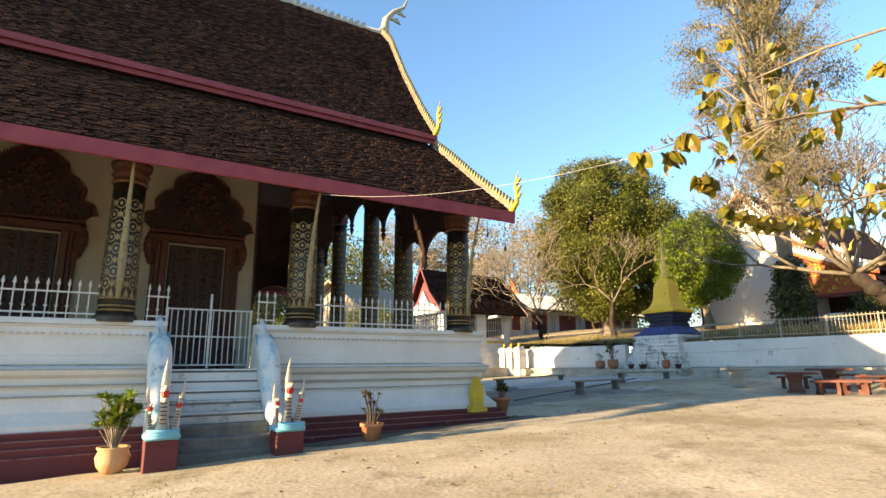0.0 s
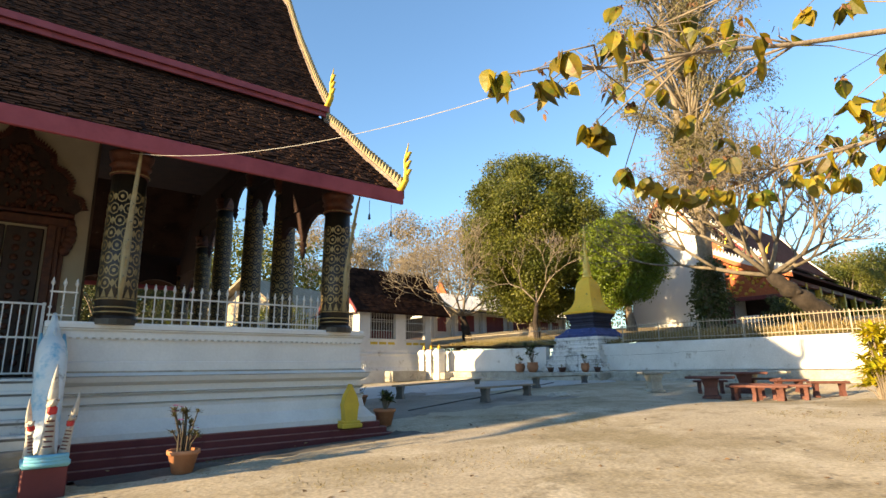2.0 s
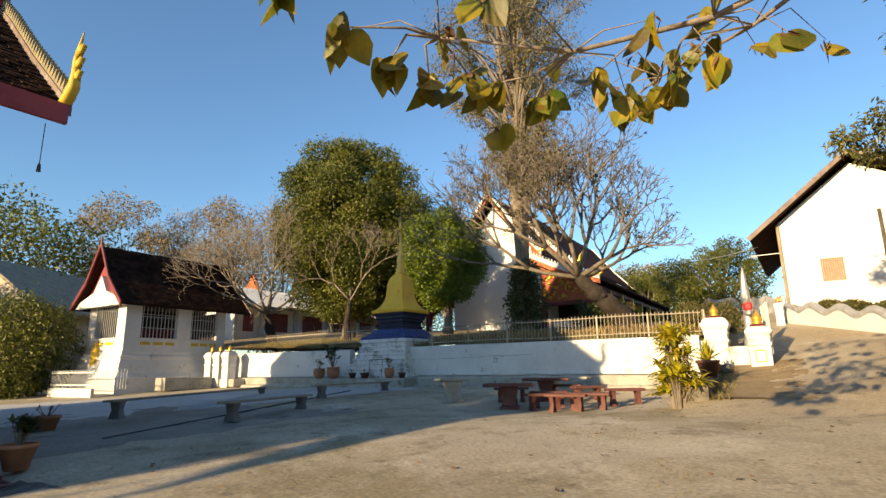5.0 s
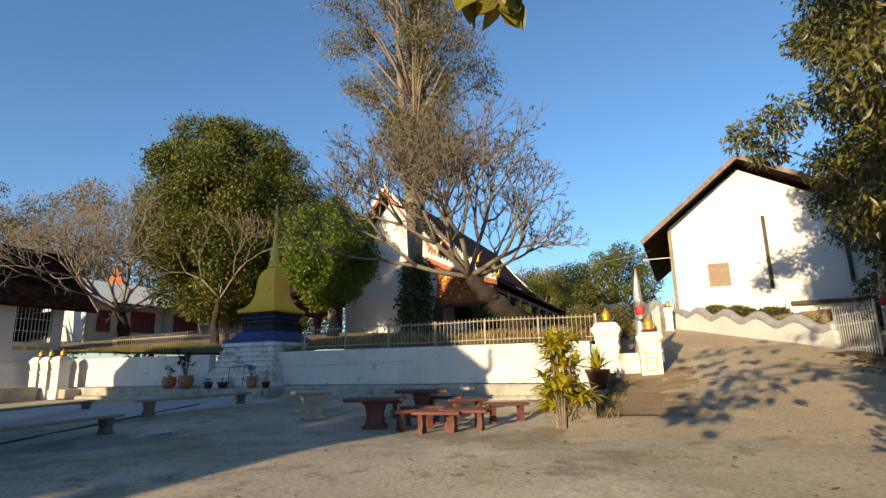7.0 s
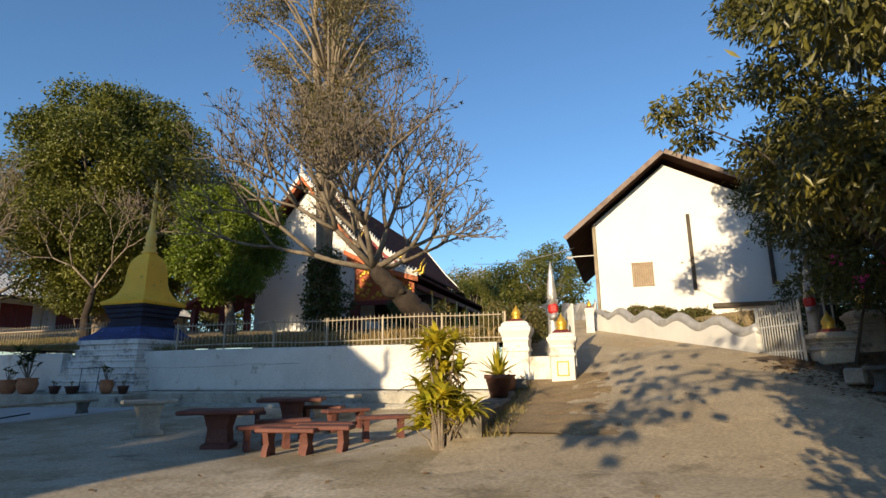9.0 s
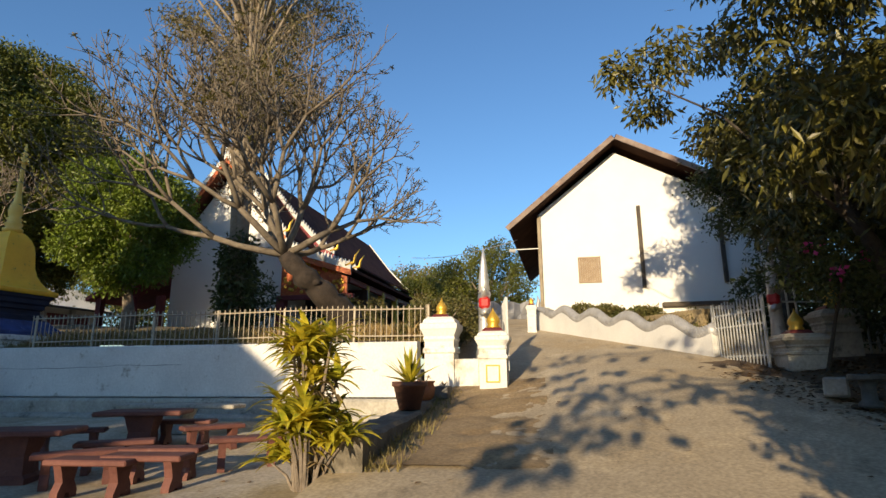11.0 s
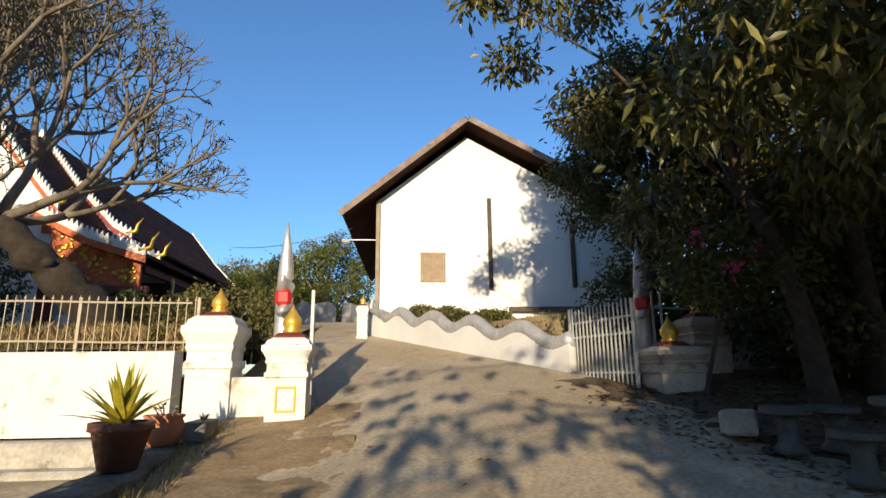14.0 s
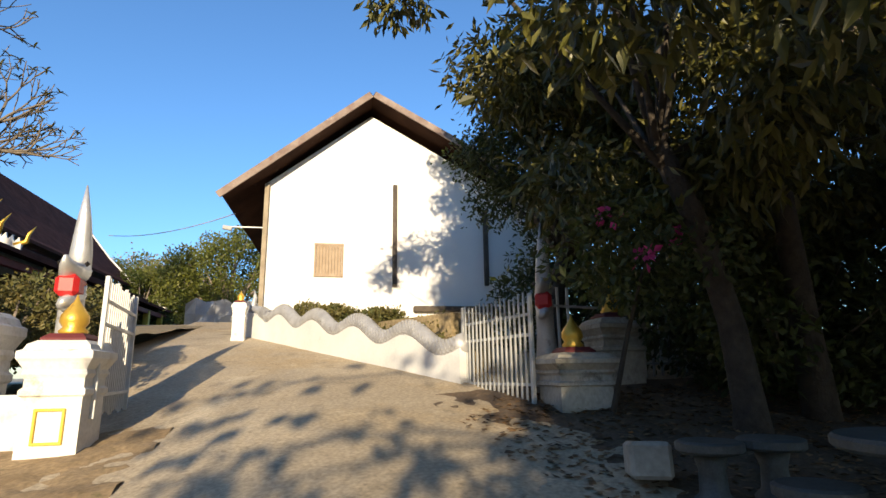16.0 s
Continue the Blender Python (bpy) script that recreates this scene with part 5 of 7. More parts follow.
part("bar", Mesh().tube([(-0.4, 0, 0.72), (0.5, 0, 0.76)], 0.012, 5), CABLE_DARK, stand)
gap = Mesh().box((-14.2, -0.75, 1.0), (4.6, 0.9, 0.62), 0.04)
solid("ledge_stupa", gap, OLD_STONE, "mossy stone ledge before the stupa", "ledge", kind="structure", m=TERRACE)

# ---- yellow-green blade shrub at the foot of the road wall ----
cor = thing("shrub", pose(13.9, 14.75, court(13.9, 14.75) - 0.02), "yellow-green strap-leaved shrub in full sun", "shrub")
st, lf = Mesh(), Mesh()
rnd = random.Random(21)
for i in range(46):
    a = rnd.uniform(0, 6.28)
    hgt = rnd.uniform(0.3, 1.75)
    r0 = rnd.uniform(0.05, 0.52) * (1.15 - 0.35 * hgt)
    top = Vector((math.cos(a) * r0, math.sin(a) * r0, hgt))
    st.tube([(0.12 * math.cos(a), 0.12 * math.sin(a), 0), tuple(top * 0.55), tuple(top)], [0.022, 0.018, 0.012], 5)
    rosette(lf, Matrix.Translation(top), 15, 0.46, 0.092, rnd, 0.7, 34)
tagged(part("stems", st, BARK, cor), kind="stuff")
part("leaves", lf, LEAF_CORDY, cor, "drooping yellow-green strap leaves")
dry = Mesh()
for i in range(90):
    a = rnd.uniform(0, 6.28)
    rosette(dry, pose(0.2 * math.cos(a), 0.2 * math.sin(a), rnd.uniform(0.25, 1.2)), 1, 0.42, 0.06, rnd, 1.6, 10)
part("dry_leaves", dry, LEAF_TAN, cor, "withered hanging leaves")


# ---- concrete tables and benches ----
def bench_thing(m, length=1.15, mat=None, label="oxide-red concrete bench on two shaped supports"):
    th = thing("bench", m, label, "bench", "red garden benches")
    mat = mat or BENCH_RED
    part("seat", Mesh().box((0, 0, 0.415), (length, 0.36, 0.07), 0.015), mat, th)
    for sx in (-1, 1):
        out = [(-0.15, 0), (-0.04, 0), (-0.03, 0.06), (0.03, 0.06), (0.04, 0), (0.15, 0), (0.15, 0.08), (0.09, 0.19), (0.12, 0.30), (0.15, 0.38), (-0.15, 0.38), (-0.12, 0.30), (-0.09, 0.19), (-0.15, 0.08)]
        part("support", Mesh().prism(out, sx * length * 0.33 - 0.05, sx * length * 0.33 + 0.05, "x"), mat, th)
    return th


def table_thing(m, w, d, mat, label, h=0.74):
    th = thing("table", m, label, "table", "garden tables")
    part("top", Mesh().box((0, 0, h - 0.04), (w, d, 0.08), 0.02), mat, th)
    part("pedestal", Mesh().lathe([(0.26, 0), (0.26, 0.08), (0.20, 0.12), (0.18, h * 0.5), (0.24, h - 0.1), (0.28, h - 0.08)], square=True), mat, th)
    return th


def at(x, y, turn=0.0, sink=0.01):
    return pose(x, y, court(x, y) - sink + wavy(x, y, 0.02), 0, 0, turn)


table_thing(at(11.75, 18.7, -35), 1.4, 0.8, BENCH_RED, "oxide-red concrete garden table", 0.70)
table_thing(at(13.6, 19.7, -35), 1.4, 0.8, BENCH_RED, "oxide-red concrete garden table nearer the wall", 0.70)
for x, y, a, length in ((12.25, 16.75, -50, 1.05), (12.75, 16.45, -48, 1.0), (14.15, 16.8, -22, 1.0), (13.15, 17.15, -42, 1.05), (14.4, 18.7, -5, 1.0), (12.3, 17.8, -12, 1.05), (12.9, 18.5, -20, 1.05), (14.3, 19.7, -45, 1.05), (12.6, 20.1, -22, 1.05)):
    bench_thing(at(x, y, a), length)
table_thing(at(10.9, 20.7, 0), 1.0, 0.5, OLD_STONE, "pale grey stone pedestal table", 0.7)
table_thing(at(14.6, 20.9, -54), 2.6, 0.5, OLD_STONE, "long grey stone slab seat before the wall", 0.55)


def plank_bench(pts, label):
    th = thing("plank_bench", pose(0, 0, 0), label, "bench", "plank benches")
    (xa, ya), (xb, yb) = pts
    L_ = math.hypot(xb - xa, yb - ya)
    ang = math.degrees(math.atan2(yb - ya, xb - xa))
    m = pose(xa, ya, (court(xa, ya) + court(xb, yb)) / 2, 0, 0, ang)
    part("plank", Mesh().box((L_ / 2, 0, 0.42), (L_ + 0.5, 0.26, 0.05), 0.008, m), PLANK, th)
    for s in (0.15, L_ - 0.15):
        part("block", Mesh().lathe([(0.13, 0.0), (0.12, 0.06), (0.09, 0.2), (0.11, 0.34), (0.12, 0.395)], m=m @ pose(s, 0, 0.0), square=True), STEP_DARK, th)
    return th


plank_bench(((1.99, 20.2), (6.1, 28.9)), "weathered plank bench on dark stone blocks")
plank_bench(((4.45, 18.6), (6.5, 21.0)), "weathered plank bench on dark stone blocks")
plank_bench(((7.3, 23.2), (10.4, 25.9)), "weathered plank bench on dark stone blocks")
rk = Mesh()
for i in range(3):
    rk.lathe([(0.22 - 0.05 * i, 0), (0.2, 0.06), (0.1, 0.13), (0.01, 0.16)], 7, at(6.95 + 0.22 * i, 19.75 + 0.08 * i, 40 * i))
solid("stone_heap", rk, OLD_STONE, "small heap of broken grey stone slabs", "stones")

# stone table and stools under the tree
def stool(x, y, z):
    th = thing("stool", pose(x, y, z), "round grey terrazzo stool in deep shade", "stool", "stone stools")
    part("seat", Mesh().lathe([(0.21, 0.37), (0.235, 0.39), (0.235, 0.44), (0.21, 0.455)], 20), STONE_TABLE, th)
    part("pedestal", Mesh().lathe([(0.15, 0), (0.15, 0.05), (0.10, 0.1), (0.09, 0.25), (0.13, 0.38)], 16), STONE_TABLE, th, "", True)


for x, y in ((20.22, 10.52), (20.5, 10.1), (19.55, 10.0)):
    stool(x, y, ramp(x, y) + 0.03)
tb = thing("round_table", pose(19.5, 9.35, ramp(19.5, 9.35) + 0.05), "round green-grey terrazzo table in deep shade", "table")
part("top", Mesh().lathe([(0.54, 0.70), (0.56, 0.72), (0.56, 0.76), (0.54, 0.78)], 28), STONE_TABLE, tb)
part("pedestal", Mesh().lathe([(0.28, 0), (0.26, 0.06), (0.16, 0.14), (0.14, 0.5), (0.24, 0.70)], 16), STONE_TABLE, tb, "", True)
solid("stone_block", Mesh().box((0, 0, 0.12), (0.5, 0.32, 0.28), 0.03), OLD_STONE, "pale broken kerb block in leaf litter", "stone", m=pose(20.62, 10.98, ramp(20.6, 10.98) + 0.06, 0, 6, 12))

# ---- temple railing, stair gate, stair serpents ----
rail = thing("railing", TEMPLE, "white iron railing with spearhead pickets on the platform", "railing", "railings")
spear = Mesh().box((0, 0, 0.31), (0.02, 0.02, 0.60), 0.0).lathe([(0.012, 0.58), (0.032, 0.62), (0.004, 0.72)], 6).lathe([(0.012, 0.20), (0.034, 0.225), (0.012, 0.25)], 6).data("picket", IRON_WHITE)
for x0, x1 in ((-13, -9.9), (-9.4, -6.7), (-6.1, -3.4), (-2.75, OPEN_L - 0.02), (OPEN_R + 0.04, -0.35), (0.36, 3.98)):
    nn = max(1, int((x1 - x0) / 0.155))
    for i in range(nn + 1):
        part("picket", spear, None, rail, m=pose(x0 + (x1 - x0) * i / nn, 0.05, 2.40))
    for z in (2.50, 2.88):
        part("rail", Mesh().box(((x0 + x1) / 2, 0.05, z), (x1 - x0 + 0.06, 0.025, 0.03)), IRON_WHITE, rail)
for j in range(80):
    part("picket", spear, None, rail, m=pose(4.85, 0.7 + 0.17 * j, 2.40))
part("rail", Mesh().box((4.85, 7.4, 2.88), (0.025, 13.6, 0.03)).box((4.85, 7.4, 2.5), (0.025, 13.6, 0.03)), IRON_WHITE, rail)
sg = thing("stair_gate", TEMPLE, "white iron double gate closed at the stair head", "gate", "iron gates")
for x in (OPEN_L + 0.03, (OPEN_L + OPEN_R) / 2, OPEN_R - 0.03):
    mid = abs(x - (OPEN_L + OPEN_R) / 2) < 0.1
    part("stile", Mesh().box((x, 0.42, 2.12 + (0.15 if mid else 0)), (0.045, 0.03, 1.22 + (0.3 if mid else 0)), 0.004), IRON_WHITE, sg)
for z in (1.58, 2.15, 2.70):
    part("rail", Mesh().box(((OPEN_L + OPEN_R) / 2, 0.42, z), (OPEN_R - OPEN_L, 0.025, 0.03)), IRON_WHITE, sg)
bar = Mesh().box((0, 0, 2.14), (0.018, 0.018, 1.14)).lathe([(0.01, 2.12), (0.03, 2.15), (0.01, 2.18)], 6).data("bar", IRON_WHITE)
for i in range(1, 15):
    part("bar", bar, None, sg, m=pose(OPEN_L + (OPEN_R - OPEN_L) * i / 15, 0.42, 0))
for sx, xx in ((-1, OPEN_L - 0.12), (1, OPEN_R + 0.12)):
    bal = thing("stair_balustrade", TEMPLE @ pose(xx, 0, 0), "turquoise and white serpent balustrade beside the steps", "balustrade", "stair balustrades")
    path = [(0, 0.10, 2.52), (0, -0.06, 2.34), (0, -0.16, 2.12), (0, -0.36, 1.98), (0, -0.60, 1.86), (0, -0.80, 1.60), (0, -0.92, 1.26), (0, -1.06, 0.92), (0, -1.32, 0.68), (0, -1.7, 0.56), (0, -2.0, 0.52)]
    part("body", Mesh().tube(path, [0.03, 0.07, 0.12, 0.18, 0.20, 0.20, 0.19, 0.18, 0.17, 0.15, 0.13], 12), PALE_BLUE, bal, "worn pale blue serpent body", True)
    out = [(-0.0, 0.0), (-0.0, 2.1)] + [(y, z - 0.04) for _, y, z in path[3:]] + [(-2.1, 0.0)]
    part("cheek", Mesh().prism(out, -0.13, 0.13, "x"), WHITE, bal, "white plaster cheek wall")
    for off in (-0.15, 0.15):
        part("edge_band", Mesh().tube([(off, y + 0.02, z + 0.06) for _, y, z in path[2:9]], [0.02, 0.035, 0.035, 0.035, 0.035, 0.03, 0.02], 6), TURQUOISE, bal, "turquoise painted edge", True)
    part("spine", Mesh().tube([(sx * 0.03, y + 0.03, z + 0.17) for _, y, z in path[2:8]], [0.025, 0.035, 0.035, 0.035, 0.03, 0.02], 6), WHITE_WORN, bal, "", True)
    ped = thing("naga_pedestal", TEMPLE @ pose(xx, -2.16, court(-3.4, 9.2) - 0.1), "dark red pedestal with turquoise coil", "pedestal", "stair pedestals")
    part("block", Mesh().box((0, 0, 0.25), (0.46, 0.46, 0.5), 0.015), RED_PLINTH, ped)
    cl = Mesh().box((0, 0, 0.54), (0.50, 0.50, 0.10), 0.03)
    for k in range(3):
        cl.tube([(-0.22, -0.24 + 0.0 * k, 0.545 + 0.04 * k), (0, -0.27, 0.54 + 0.04 * k), (0.22, -0.24, 0.545 + 0.04 * k)], 0.03, 8)
    part("coil", cl, TURQUOISE, ped, "turquoise coiled plinth", True)
    base = TEMPLE @ pose(xx, -2.16, court(-3.4, 9.2) + 0.46)
    naga_head("stair_serpent", base, 0.46, "white and red serpent head rearing beside the steps", NAGA_CREAM, True)
    naga_head("stair_serpent", base @ pose(-0.16, 0.05, 0, 0, -6, 15), 0.30, "small white and red serpent head beside the steps", NAGA_CREAM, True)
    naga_head("stair_serpent", base @ pose(0.17, 0.05, 0, 0, 8, -15), 0.33, "small white and red serpent head beside the steps", NAGA_CREAM, True)
leaf_stone = thing("boundary_stone", TEMPLE @ pose(4.55, -0.42, 0.42), "yellow leaf-shaped boundary stone on the platform corner", "stone marker")
out = [(-0.22, 0), (0.22, 0), (0.22, 0.10), (0.17, 0.14), (0.19, 0.30), (0.22, 0.45), (0.16, 0.62), (0.04, 0.78), (0, 0.86), (-0.04, 0.78), (-0.16, 0.62), (-0.22, 0.45), (-0.19, 0.30), (-0.17, 0.14), (-0.22, 0.10)]
out = [(x * 0.78, z) for x, z in out]
part("slab", Mesh().prism(out, -0.09, 0.09, "y"), YELLOW, leaf_stone)
part("foot", Mesh().box((0, 0, 0.04), (0.46, 0.30, 0.09), 0.015).box((0, 0, 0.11), (0.39, 0.25, 0.06), 0.012), YELLOW, leaf_stone)


# ---- pavilion with a steep tiled roof ----
PAV = TERRACE @ pose(-26.0, -5.1, 0, 0, 0, 90)   # x runs along the long front, y to the back
pav = thing("pavilion", PAV, "small white chapel with steep dark tiled roof and barred windows", "chapel")
PL, PD, PZ = 5.7, 3.55, 5.2
part("base", Mesh().sweep([(0.42, 0.5), (0.40, 1.5), (0.28, 1.7), (0.22, 2.1), (0.12, 2.35), (0.16, 2.5), (0.06, 2.6), (0.06, 2.75), (-0.3, 2.75)], [(0, 0, -1, -1), (PL, 0, 1, -1), (PL, PD, 1, 1), (0, PD, -1, 1)], closed=True), WHITE_WORN, pav, "stained white moulded base")
for x0, x1, z0, z1 in ((0, 0.8, 2.6, PZ), (0.8, PL, 2.6, 3.42), (0.8, PL, 5.08, PZ), (2.75, 3.55, 3.42, 5.08), (5.2, PL, 3.42, 5.08)):
    part("wall_panel", Mesh().box(((x0 + x1) / 2, 0.13, (z0 + z1) / 2), (x1 - x0, 0.26, z1 - z0)), WHITE, pav)
for y0, y1, z0, z1 in ((0.26, 0.75, 2.6, PZ), (2.8, PD, 2.6, PZ), (0.75, 2.8, 2.6, 3.42), (0.75, 2.8, 5.08, PZ)):
    part("wall_panel", Mesh().box((0.13, (y0 + y1) / 2, (z0 + z1) / 2), (0.26, y1 - y0, z1 - z0)), WHITE, pav)
part("wall_panel", Mesh().box((PL - 0.13, PD / 2 + 0.13, 3.8), (0.26, PD - 0.26, 2.4)), WHITE, pav)
part("wall_panel", Mesh().box((PL / 2, PD - 0.13, 3.8), (PL - 0.52, 0.26, 2.4)), WHITE, pav)
# dark panels and ceiling stand in for the shade behind the windows
part("inner_lining", Mesh().box((PL / 2, PD - 0.31, 3.8), (PL - 0.6, 0.06, 2.3)), DARK_WOOD, pav, "dark panel that paints the shade inside the chapel")
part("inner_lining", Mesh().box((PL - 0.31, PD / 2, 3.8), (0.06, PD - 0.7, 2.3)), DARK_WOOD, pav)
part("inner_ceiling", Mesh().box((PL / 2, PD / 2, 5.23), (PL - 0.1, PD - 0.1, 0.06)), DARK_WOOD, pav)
part("altar", Mesh().box((PL / 2, PD - 1.0, 3.5), (2.6, 0.6, 1.2), 0.03), MAROON, pav, "red draped altar inside")
for x0, x1 in ((0.8, 2.75), (3.55, 5.2)):
    w = part("window", Mesh().box(((x0 + x1) / 2, -0.02, 3.40), (x1 - x0 + 0.2, 0.10, 0.07), 0.01), WHITE, pav, "barred window opening")
    for k in range(10):
        part("bar", Mesh().box((x0 + (x1 - x0) * (k + 0.5) / 10, 0.05, 4.25), (0.028, 0.028, 1.66)), IRON_WHITE, w)
    part("crossbar", Mesh().box(((x0 + x1) / 2, 0.06, 4.5), (x1 - x0, 0.02, 0.03)).box(((x0 + x1) / 2, 0.06, 3.95), (x1 - x0, 0.02, 0.03)), IRON_WHITE, w)
    for k in range(3):
        part("panel", Mesh().box((x0 + 0.28 + 0.66 * k * (x1 - x0) / 1.95, -0.008, 3.16), (0.52 * (x1 - x0) / 1.95, 0.03, 0.16), 0.006), YELLOW, w, "yellow painted panel")
w = part("window", Mesh().box((-0.02, 1.78, 3.40), (0.10, 2.2, 0.07), 0.01), WHITE, pav, "barred window opening")
for k in range(11):
    part("bar", Mesh().box((0.05, 0.75 + 2.05 * (k + 0.5) / 11, 4.25), (0.028, 0.028, 1.66)), IRON_WHITE, w)
for k in range(2):
    part("panel", Mesh().box((-0.01, 1.3 + 0.95 * k, 3.16), (0.03, 0.75, 0.16), 0.006), YELLOW, w)
part("niche", Mesh().box((-0.12, 2.3, 2.3), (0.2, 0.5, 0.9), 0.05).prism([(2.0, 2.75), (2.6, 2.75), (2.3, 3.2)], -0.2, -0.03, "x"), YELLOW, pav, "small yellow spirit niche")
RX0, RX1, RZ, EZ = -0.65, 6.9, 8.1, 5.05
rf, tl = Mesh(), Mesh()
rnd = random.Random(31)
for sgn in (-1, 1):
    cy = PD / 2
    poly = [(cy + sgn * (cy + 0.6), EZ), (cy + sgn * 1.1, 6.35), (cy, RZ)]
    low_ = [(a, b - 0.1) for a, b in poly]
    pts = poly + low_[::-1]
    rf.prism(pts if sgn > 0 else pts[::-1], RX0, RX1, "x")
    tot = sum(math.hypot(c - a, d - b) for (a, b), (c, d) in zip(poly, poly[1:]))
    if sgn < 0:
        for j in range(int(tot / 0.21)):
            y, z, cy_, cz_ = along(poly, 0.21 * j)
            ang = math.degrees(math.atan2(cz_, cy_))
            x = RX0 + 0.1
            while x < RX1:
                tl.box((0, 0.14, 0), (0.23, 0.30, 0.03), 0.0, pose(x, y, z + 0.03 + rnd.uniform(0, 0.02), ang - 5, rnd.uniform(-3, 3), rnd.uniform(-3, 3)))
                x += 0.24
part("roof", rf, TILE, pav)
tagged(part("roof_tiles", tl, TILE, pav, "dark brown weathered tiles"), kind="stuff")
for x in (RX0 - 0.03, RX1 + 0.03):
    bgm = Mesh()
    cy = PD / 2
    for sgn in (-1, 1):
        poly = [(cy + sgn * (cy + 0.7), EZ - 0.12), (cy + sgn * 1.1, 6.28), (cy, RZ + 0.1)]
        for (a, b), (c, d) in zip(poly, poly[1:]):
            q = [(a, b - 0.1), (c, d - 0.1), (c, d + 0.16), (a, b + 0.16)]
            bgm.prism(q if sgn < 0 else q[::-1], x - 0.04, x + 0.04, "x")
    bgm.tube([(x, cy, RZ), (x, cy, RZ + 0.35), (x, cy, RZ + 0.65)], [0.08, 0.05, 0.01], 6)
    part("bargeboard", bgm, MAROON if x < 0 else BARGE, pav, "dark red bargeboard")
part("gable", Mesh().prism([(-0.4, 5.1), (PD + 0.4, 5.1), (PD / 2 + 0.95, 6.3), (PD / 2, 7.6), (PD / 2 - 0.95, 6.3)], -0.25, -0.15, "x"), RED_FASCIA, pav, "dark red gable panel")
part("gable_roof", Mesh().prism([(-0.55, 5.0), (PD + 0.55, 5.0), (PD + 0.2, 5.3), (PD / 2 + 0.6, 5.75), (PD / 2, 6.6), (PD / 2 - 0.6, 5.75), (-0.2, 5.3)], -0.5, -0.26, "x"), WHITE_WORN, pav, "pale plaster pent gable")
ben = Mesh().box((0, 0, 0.32), (2.6, 0.8, 0.62), 0.03)
solid("stone_platform", ben, OLD_STONE, "low old stone platform beside the chapel", "platform", kind="structure", m=TERRACE @ pose(-24.6, -2.6, court(3, 36) - 0.0, 0, 0, 90))
solid("stone_platform", Mesh().box((0, 0, 0.2), (2.2, 0.9, 0.4), 0.03), OLD_STONE, "low old stone step below the gate posts", "platform", kind="structure", m=TERRACE @ pose(-23.9, -0.6, court(5, 38), 0, 0, 0))
pick_white = pick.copy()
pick_white.materials[0] = IRON_BRIGHT
pf = thing("fence", TERRACE, "small white picket fence before the chapel", "fence", "iron fences")
for i in range(30):
    part("picket", pick_white, None, pf, m=pose(-28.6 + 0.13 * i, -6.9, 0.95))
for i in range(12):
    part("picket", pick_white, None, pf, m=pose(-24.7, -6.9 + 0.13 * i, 0.95))
part("rail", Mesh().box((-26.7, -6.9, 1.75), (3.9, 0.03, 0.04)).box((-26.7, -6.9, 1.2), (3.9, 0.03, 0.04)), IRON_BRIGHT, pf)
part("kerb", Mesh().box((-26.7, -6.9, 0.85), (4.0, 0.16, 0.4), 0.02), WHITE_WORN, pf)
for x in (-24.9, -24.2, -23.45):
    pillar_thing(TERRACE @ pose(x, -0.9, 0), 0.24, 0.9, 2.72, 0.36, "small old white gate post with reddish bud")

# ---- long low building with pale sheet roof ----
ANX = TERRACE @ pose(-33.0, 6.5, 0, 0, 0, 90)
anx = thing("long_building", ANX, "long low white building with pale sheet roof and maroon shutters", "building")
AL = 18.5
part("wall", Mesh().box((AL / 2, 2.5, 5.1), (AL, 5.0, 3.2)), WHITE, anx)
rfm = Mesh()
for i in range(62):
    x = -0.6 + (AL + 1.2) * i / 62
    rfm.prism([(-0.9, 6.52), (2.5, 8.35), (2.5, 8.42), (-0.9, 6.60)], x, x + (AL + 1.2) / 62 * 0.5, "x")
rfm.prism([(-0.9, 6.50), (2.5, 8.33), (5.9, 6.5), (5.9, 6.56), (2.5, 8.38), (-0.9, 6.56)], -0.6, AL + 0.6, "x")
part("roof", rfm, SHEET, anx, "pale corrugated sheet roof")
part("fascia", Mesh().box((AL / 2, -0.92, 6.48), (AL + 1.2, 0.05, 0.16)), DARK_TIMBER, anx)
for x0, x1, z0, z1 in ((0.7, 1.7, 4.66, 6.08), (3.1, 5.1, 4.75, 6.2), (6.7, 9.0, 4.75, 6.2), (10.4, 12.9, 4.0, 6.2), (14.0, 15.8, 4.7, 6.1), (16.4, 17.6, 4.7, 6.1)):
    w = part("window", Mesh().box(((x0 + x1) / 2, -0.02, (z0 + z1) / 2), (x1 - x0 + 0.16, 0.06, z1 - z0 + 0.16), 0.01), WHITE, anx)
    n = max(2, int((x1 - x0) / 0.3))
    for k in range(n):
        part("shutter", Mesh().box((x0 + (x1 - x0) * (k + 0.5) / n, -0.06, (z0 + z1) / 2), ((x1 - x0) / n - 0.02, 0.04, z1 - z0), 0.008), MAROON, w)
for x in (0.0, 2.4, 5.9, 9.8, 13.4, 16.1, AL):
    part("pier", Mesh().box((x, -0.1, 5.0), (0.32, 0.24, 3.0), 0.01), IRON_GREY, anx, "grey painted pier")

